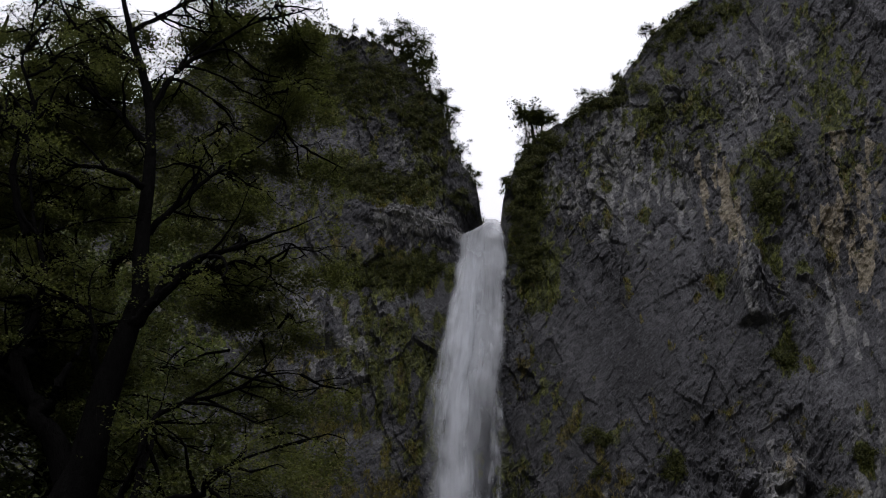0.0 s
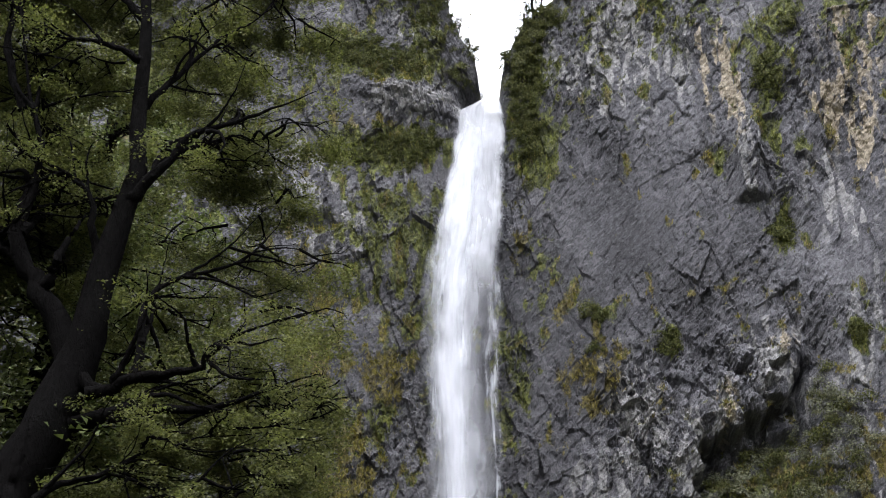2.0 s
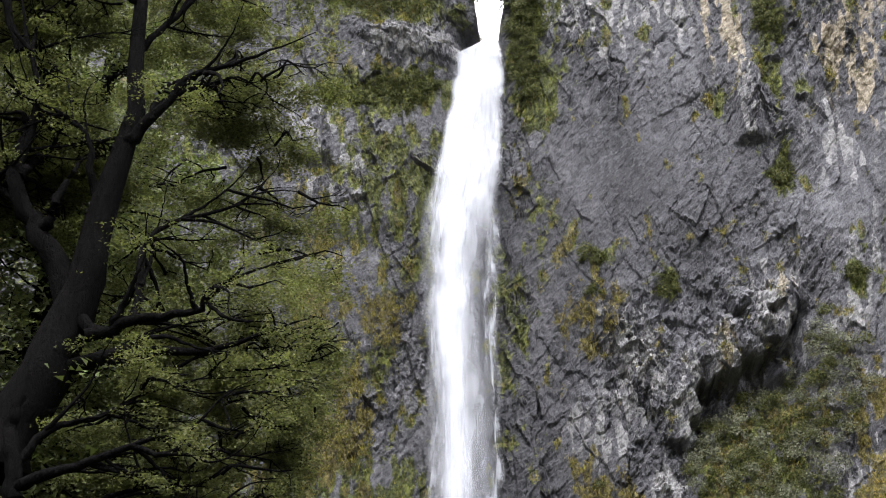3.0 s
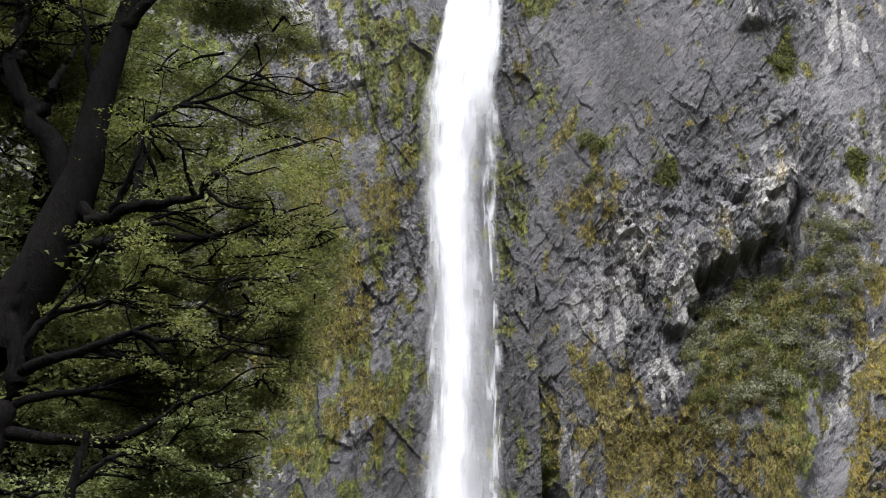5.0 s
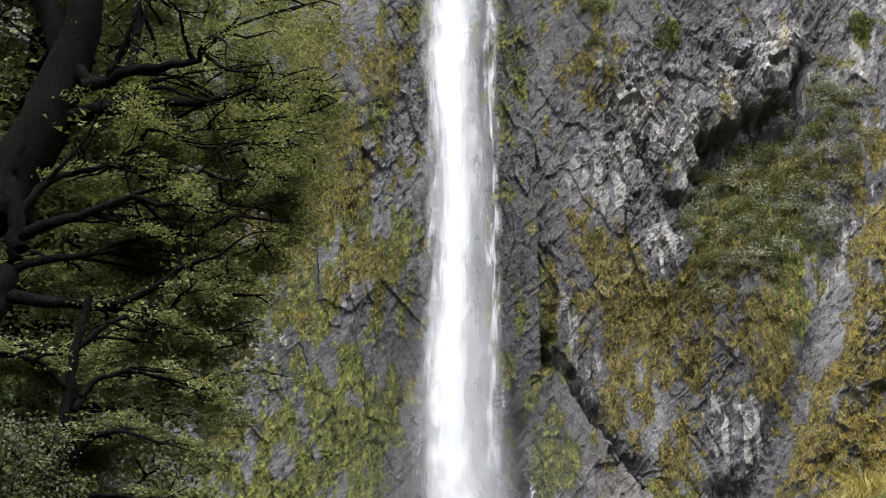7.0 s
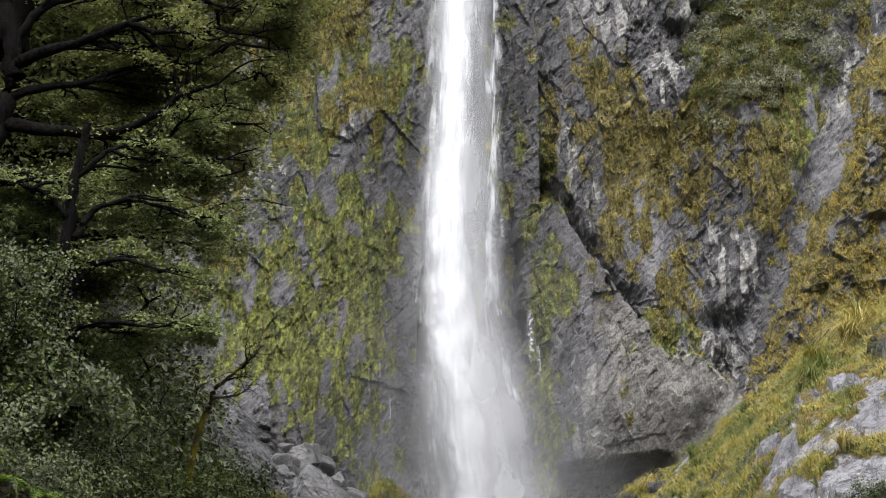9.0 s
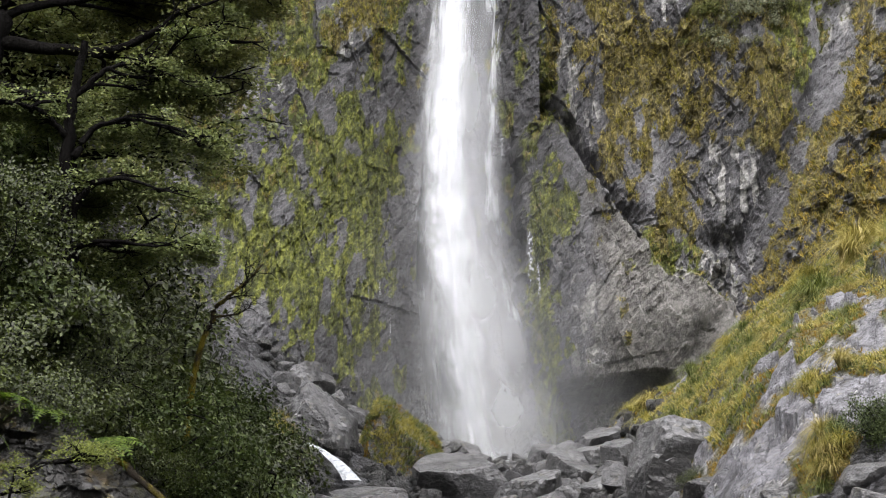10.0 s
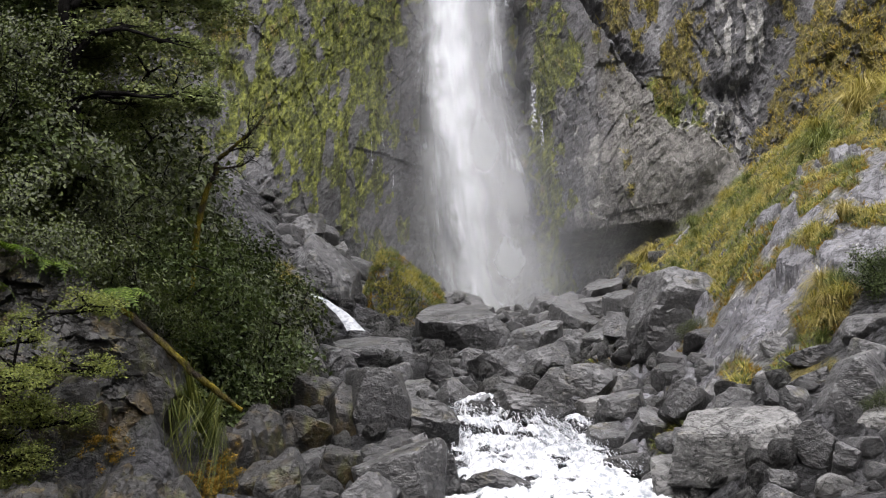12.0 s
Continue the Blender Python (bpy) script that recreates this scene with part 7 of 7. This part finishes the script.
# ---- a dead crooked bough rising from the shrubs ----
def dead_bough():
    k, eye = 25.2 / 21.5, np.array([0, 0, 1.7])

    def out(points, thick):
        p = (np.array(points, float) - eye) * k + eye
        return [(*a, r) for a, r in zip(p.tolist(), np.linspace(thick, thick * 0.3, len(p)))]
    foot = (-4.45, 25.4, on_ground(-4.45, 25.4) - 0.1, 0.07)
    root = empty("dead_bough", pose(*foot[:3]))
    lines = [[foot, (-4.3, 25.3, 3.6, 0.06)] + out([(-3.48, 21.5, 4.39), (-3.35, 21.5, 4.58), (-3.32, 21.5, 4.8), (-3.16, 21.5, 4.95), (-3.0, 21.5, 5.1), (-2.83, 21.5, 5.25), (-2.63, 21.5, 5.48)], 0.05),
             out([(-3.34, 21.5, 4.68), (-3.12, 21.5, 4.71), (-2.95, 21.5, 4.75), (-2.79, 21.5, 4.85)], 0.025), out([(-3.0, 21.5, 5.1), (-2.87, 21.5, 5.18), (-2.88, 21.5, 5.35), (-2.89, 21.5, 5.48)], 0.02),
             out([(-3.16, 21.5, 4.95), (-2.95, 21.5, 5.0), (-2.75, 21.5, 5.0)], 0.018)]
    rg = np.random.default_rng(8)
    twigs = []
    for i, line in enumerate(lines):
        p, r = limb(line, 30, 7, 20 + i)
        ob = part("stem" if i == 0 else "branch", mesh_from("branch", *tube_arrays(p, r, 8, 0.3, i), material=M_MOSSBARK if i < 2 else M_BARK), root)
        ob.matrix_parent_inverse = root.matrix_world.inverted()
        for _ in range(10 if i else 9):
            j = int(rg.integers(19 if i == 0 else 6, 29))
            grow(p[j], np.array([0.5, 0, 0.5]) + rg.normal(size=3) * 0.5, rg.uniform(0.2, 0.5), 0.008, rg, 1, twigs, [], 0.95, 0.5, 3)
    v, q = merge(twigs)
    ob = part("branchwork", mesh_from("branchwork", v, q, material=M_BARK), root)
    ob.matrix_parent_inverse = root.matrix_world.inverted()
    tagged(ob, kind="stuff")
    return tagged(root, "bare dead bough with moss, rising from the shrubs", "branch")


dead_bough()
# golden grass between the shrubs and the side stream
for k, (x, y, s, kind) in enumerate(((-4.85, 43.0, 0.9, 0), (-5.1, 43.6, 1.0, 1), (-4.6, 42.6, 0.8, 2), (-4.3, 41.6, 0.8, 2), (-3.95, 33.0, 0.7, 2), (-4.15, 32.4, 0.7, 1), (-4.9, 44.4, 0.9, 0), (-3.9, 40.4, 0.7, 2), (-3.8, 39.4, 0.6, 0), (-3.5, 34.4, 0.5, 2))):
    ob = new("tussock", TUSSOCKS[kind])
    ob.matrix_world = pose(x, y, on_ground(x, y) - 0.05, 15, 20, 77 * k) @ Matrix.Scale(s, 4)
    tagged(ob, "golden-green hanging grass beside the side stream", "tussock", "tussocks on the bank")

# cushions of brown moss on the wall of the west bank
mrng = np.random.default_rng(3)
cush = np.array([(-4.75, 19.75, 0.35), (-4.5, 19.85, 0.15), (-4.6, 19.7, -0.1), (-5.75, 19.95, 1.2), (-5.9, 19.9, 0.9), (-6.0, 19.75, 0.3), (-5.5, 19.7, 0.1), (-4.35, 20.0, 0.5), (-5.2, 19.7, -0.2), (-3.3, 20.6, 0.1), (-3.0, 20.8, 0.3), (-3.2, 20.4, -0.2), (-4.55, 19.9, 0.7), (-4.7, 19.6, -0.35)])
p = np.repeat(cush, 60, 0) + mrng.normal(size=(len(cush) * 60, 3)) * np.array([0.13, 0.08, 0.15])
v, q = stamp(BALL[0], BALL[1], p, axes_of(np.tile([0, -1.0, 0.6], (len(p), 1)), mrng), mrng.uniform(0.035, 0.085, len(p)))
tagged(new("bank_moss", mesh_from("bank_moss", v, q, material=M_MOSS, shade=False)), "orange-brown moss cushions on the dark rock wall", "moss", kind="stuff")


# ---- stream ----
def cascade(name, path, widths, cols, rows, rough, seed, mat, drop=0.0):
    """White water over rocks: a sheet along a path, lying on lumps."""
    s = spline(path, rows)
    w = np.interp(np.linspace(0, 1, rows), np.linspace(0, 1, len(widths)), widths)
    u = np.linspace(-1, 1, cols)
    t = np.gradient(s, axis=0)
    side = np.stack([t[:, 1], -t[:, 0]], 1)
    side /= np.linalg.norm(side, axis=1)[:, None]
    x = s[:, 0:1] + side[:, 0:1] * w[:, None] * u
    y = s[:, 1:2] + side[:, 1:2] * w[:, None] * u
    v01, u01 = np.linspace(1, 0, rows)[:, None], (u[None] + 1) / 2
    steep = smooth(0.12, 0.5, -np.gradient(s[:, 2]) / (np.linalg.norm(np.gradient(s[:, :2], axis=0), axis=1) + 1e-6))[:, None]
    z = s[:, 2:3] - drop * u[None] ** 2 + 0.14 + rough * (0.8 * fbm(x / 0.7, y / 0.9, seed, 3) + 0.35 * fbm(x / 0.12, y / 0.2, seed + 5, 3))
    torn = 0.30 + 0.36 * steep + 0.8 * np.clip(fbm(x / 0.55, y / 0.45, seed + 9, 3), -0.2, 0.5) + 0.35 * smooth(0.72, 1.0, np.abs(u))[None] + 0 * v01
    return mesh_from(name, np.stack([x, y, z], -1).reshape(-1, 3), grid_quads(rows, cols), material=mat, attrs={"torn": torn})


def splashes(path, widths, count, drops, seed):
    """Ropes of water leaping down the steep reaches, and drops thrown up beside them."""
    rg = np.random.default_rng(seed)
    s = spline(path, 200)
    w = np.interp(np.linspace(0, 1, 200), np.linspace(0, 1, len(widths)), widths)
    fall = -np.gradient(s[:, 2]) + 0.002
    pieces = []
    for _ in range(count):
        k = int(rg.choice(170, p=fall[:170] / fall[:170].sum()))
        n = int(rg.integers(8, 24))
        u = rg.uniform(-0.95, 0.95)
        seg = s[k:k + n].copy()
        t = np.linspace(0, 1, len(seg))
        seg[:, 0] += u * w[k:k + n] + 0.04 * rg.normal() * t
        seg[:, 2] += 0.14 + rg.uniform(0.0, 0.1) * np.sin(np.pi * t) + 0.06 * perlin(t * 5, t * 0 + u * 9, seed)
        pieces.append(tube_arrays(seg, rg.uniform(0.004, 0.013) * np.sin(np.pi * (0.08 + 0.9 * t)), 5, 0.8, int(rg.integers(9999))))
    ropes = merge(pieces)
    tv, tt = ico(1)
    k = rg.choice(190, drops, p=fall[:190] / fall[:190].sum())
    u = rg.uniform(-1, 1, drops)
    u = np.sign(u) * np.abs(u) ** 0.6 * 1.06
    p = s[k] + np.stack([u * w[k], rg.normal(size=drops) * 0.15, 0.06 + np.abs(rg.normal(size=drops)) * 0.1], 1)
    beads = stamp(tv * np.array([1, 1, 1.6]), tt, p, axes_of(rg.normal(size=(drops, 3)), rg), rg.uniform(0.003, 0.011, drops))
    return mesh_from("rope", *ropes, material=M_SPLASH), mesh_from("drops", beads[0], tris=beads[1], material=M_SPLASH)


stream = empty("stream", pose(2.2, 26, 0))
for nm, me in (("upper_cascade", cascade("upper_cascade", [(0.85, 29.0, 1.12), (0.87, 28.7, 1.1), (0.9, 28.3, 1.06), (1.1, 27.4, 0.75), (1.35, 26.2, 0.38), (1.5, 24.8, 0.18), (1.6, 23, 0.0), (1.7, 20, -0.2)],
                                           [0.4, 0.6, 0.7, 0.95, 1.25, 1.45, 1.6, 1.7], 120, 300, 0.2, 5, M_STREAM, 0.12)),
               ("side_cascade", cascade("side_cascade", [(2.5, 28.2, 0.78), (2.5, 27.8, 0.72), (2.55, 27.1, 0.42), (2.5, 26.2, 0.2)], [0.2, 0.28, 0.36, 0.45], 44, 110, 0.15, 9, M_STREAM, 0.08))):
    part(nm, me, stream).matrix_parent_inverse = stream.matrix_world.inverted()
for nm, me in zip(("water_ropes", "spray", "water_ropes", "spray"),
                  (*splashes([(0.9, 28.2, 1.0), (1.1, 27.4, 0.75), (1.35, 26.2, 0.38), (1.5, 24.8, 0.18), (1.6, 23, 0.0)], [0.75, 0.95, 1.25, 1.45, 1.6], 320, 2600, 4),
                   *splashes([(2.5, 27.9, 0.72), (2.55, 27.1, 0.42), (2.5, 26.2, 0.2)], [0.28, 0.36, 0.45], 70, 700, 6))):
    ob = part(nm, me, stream)
    ob.matrix_parent_inverse = stream.matrix_world.inverted()
    tagged(ob, kind="stuff")
tagged(stream, "foaming white stream tumbling between the boulders", "stream")
side_fall = new("side_stream", cascade("side_stream", [(-3.8, 42.3, 3.86), (-3.35, 41.5, 3.64), (-2.87, 40.4, 3.3), (-2.5, 39.1, 2.97), (-2.26, 38.4, 2.68)], [0.10, 0.12, 0.16, 0.2, 0.25], 16, 90, 0.03, 15, M_SPLASH, 0.03))
tagged(side_fall, "thin white side stream sliding down dark rock", "stream")
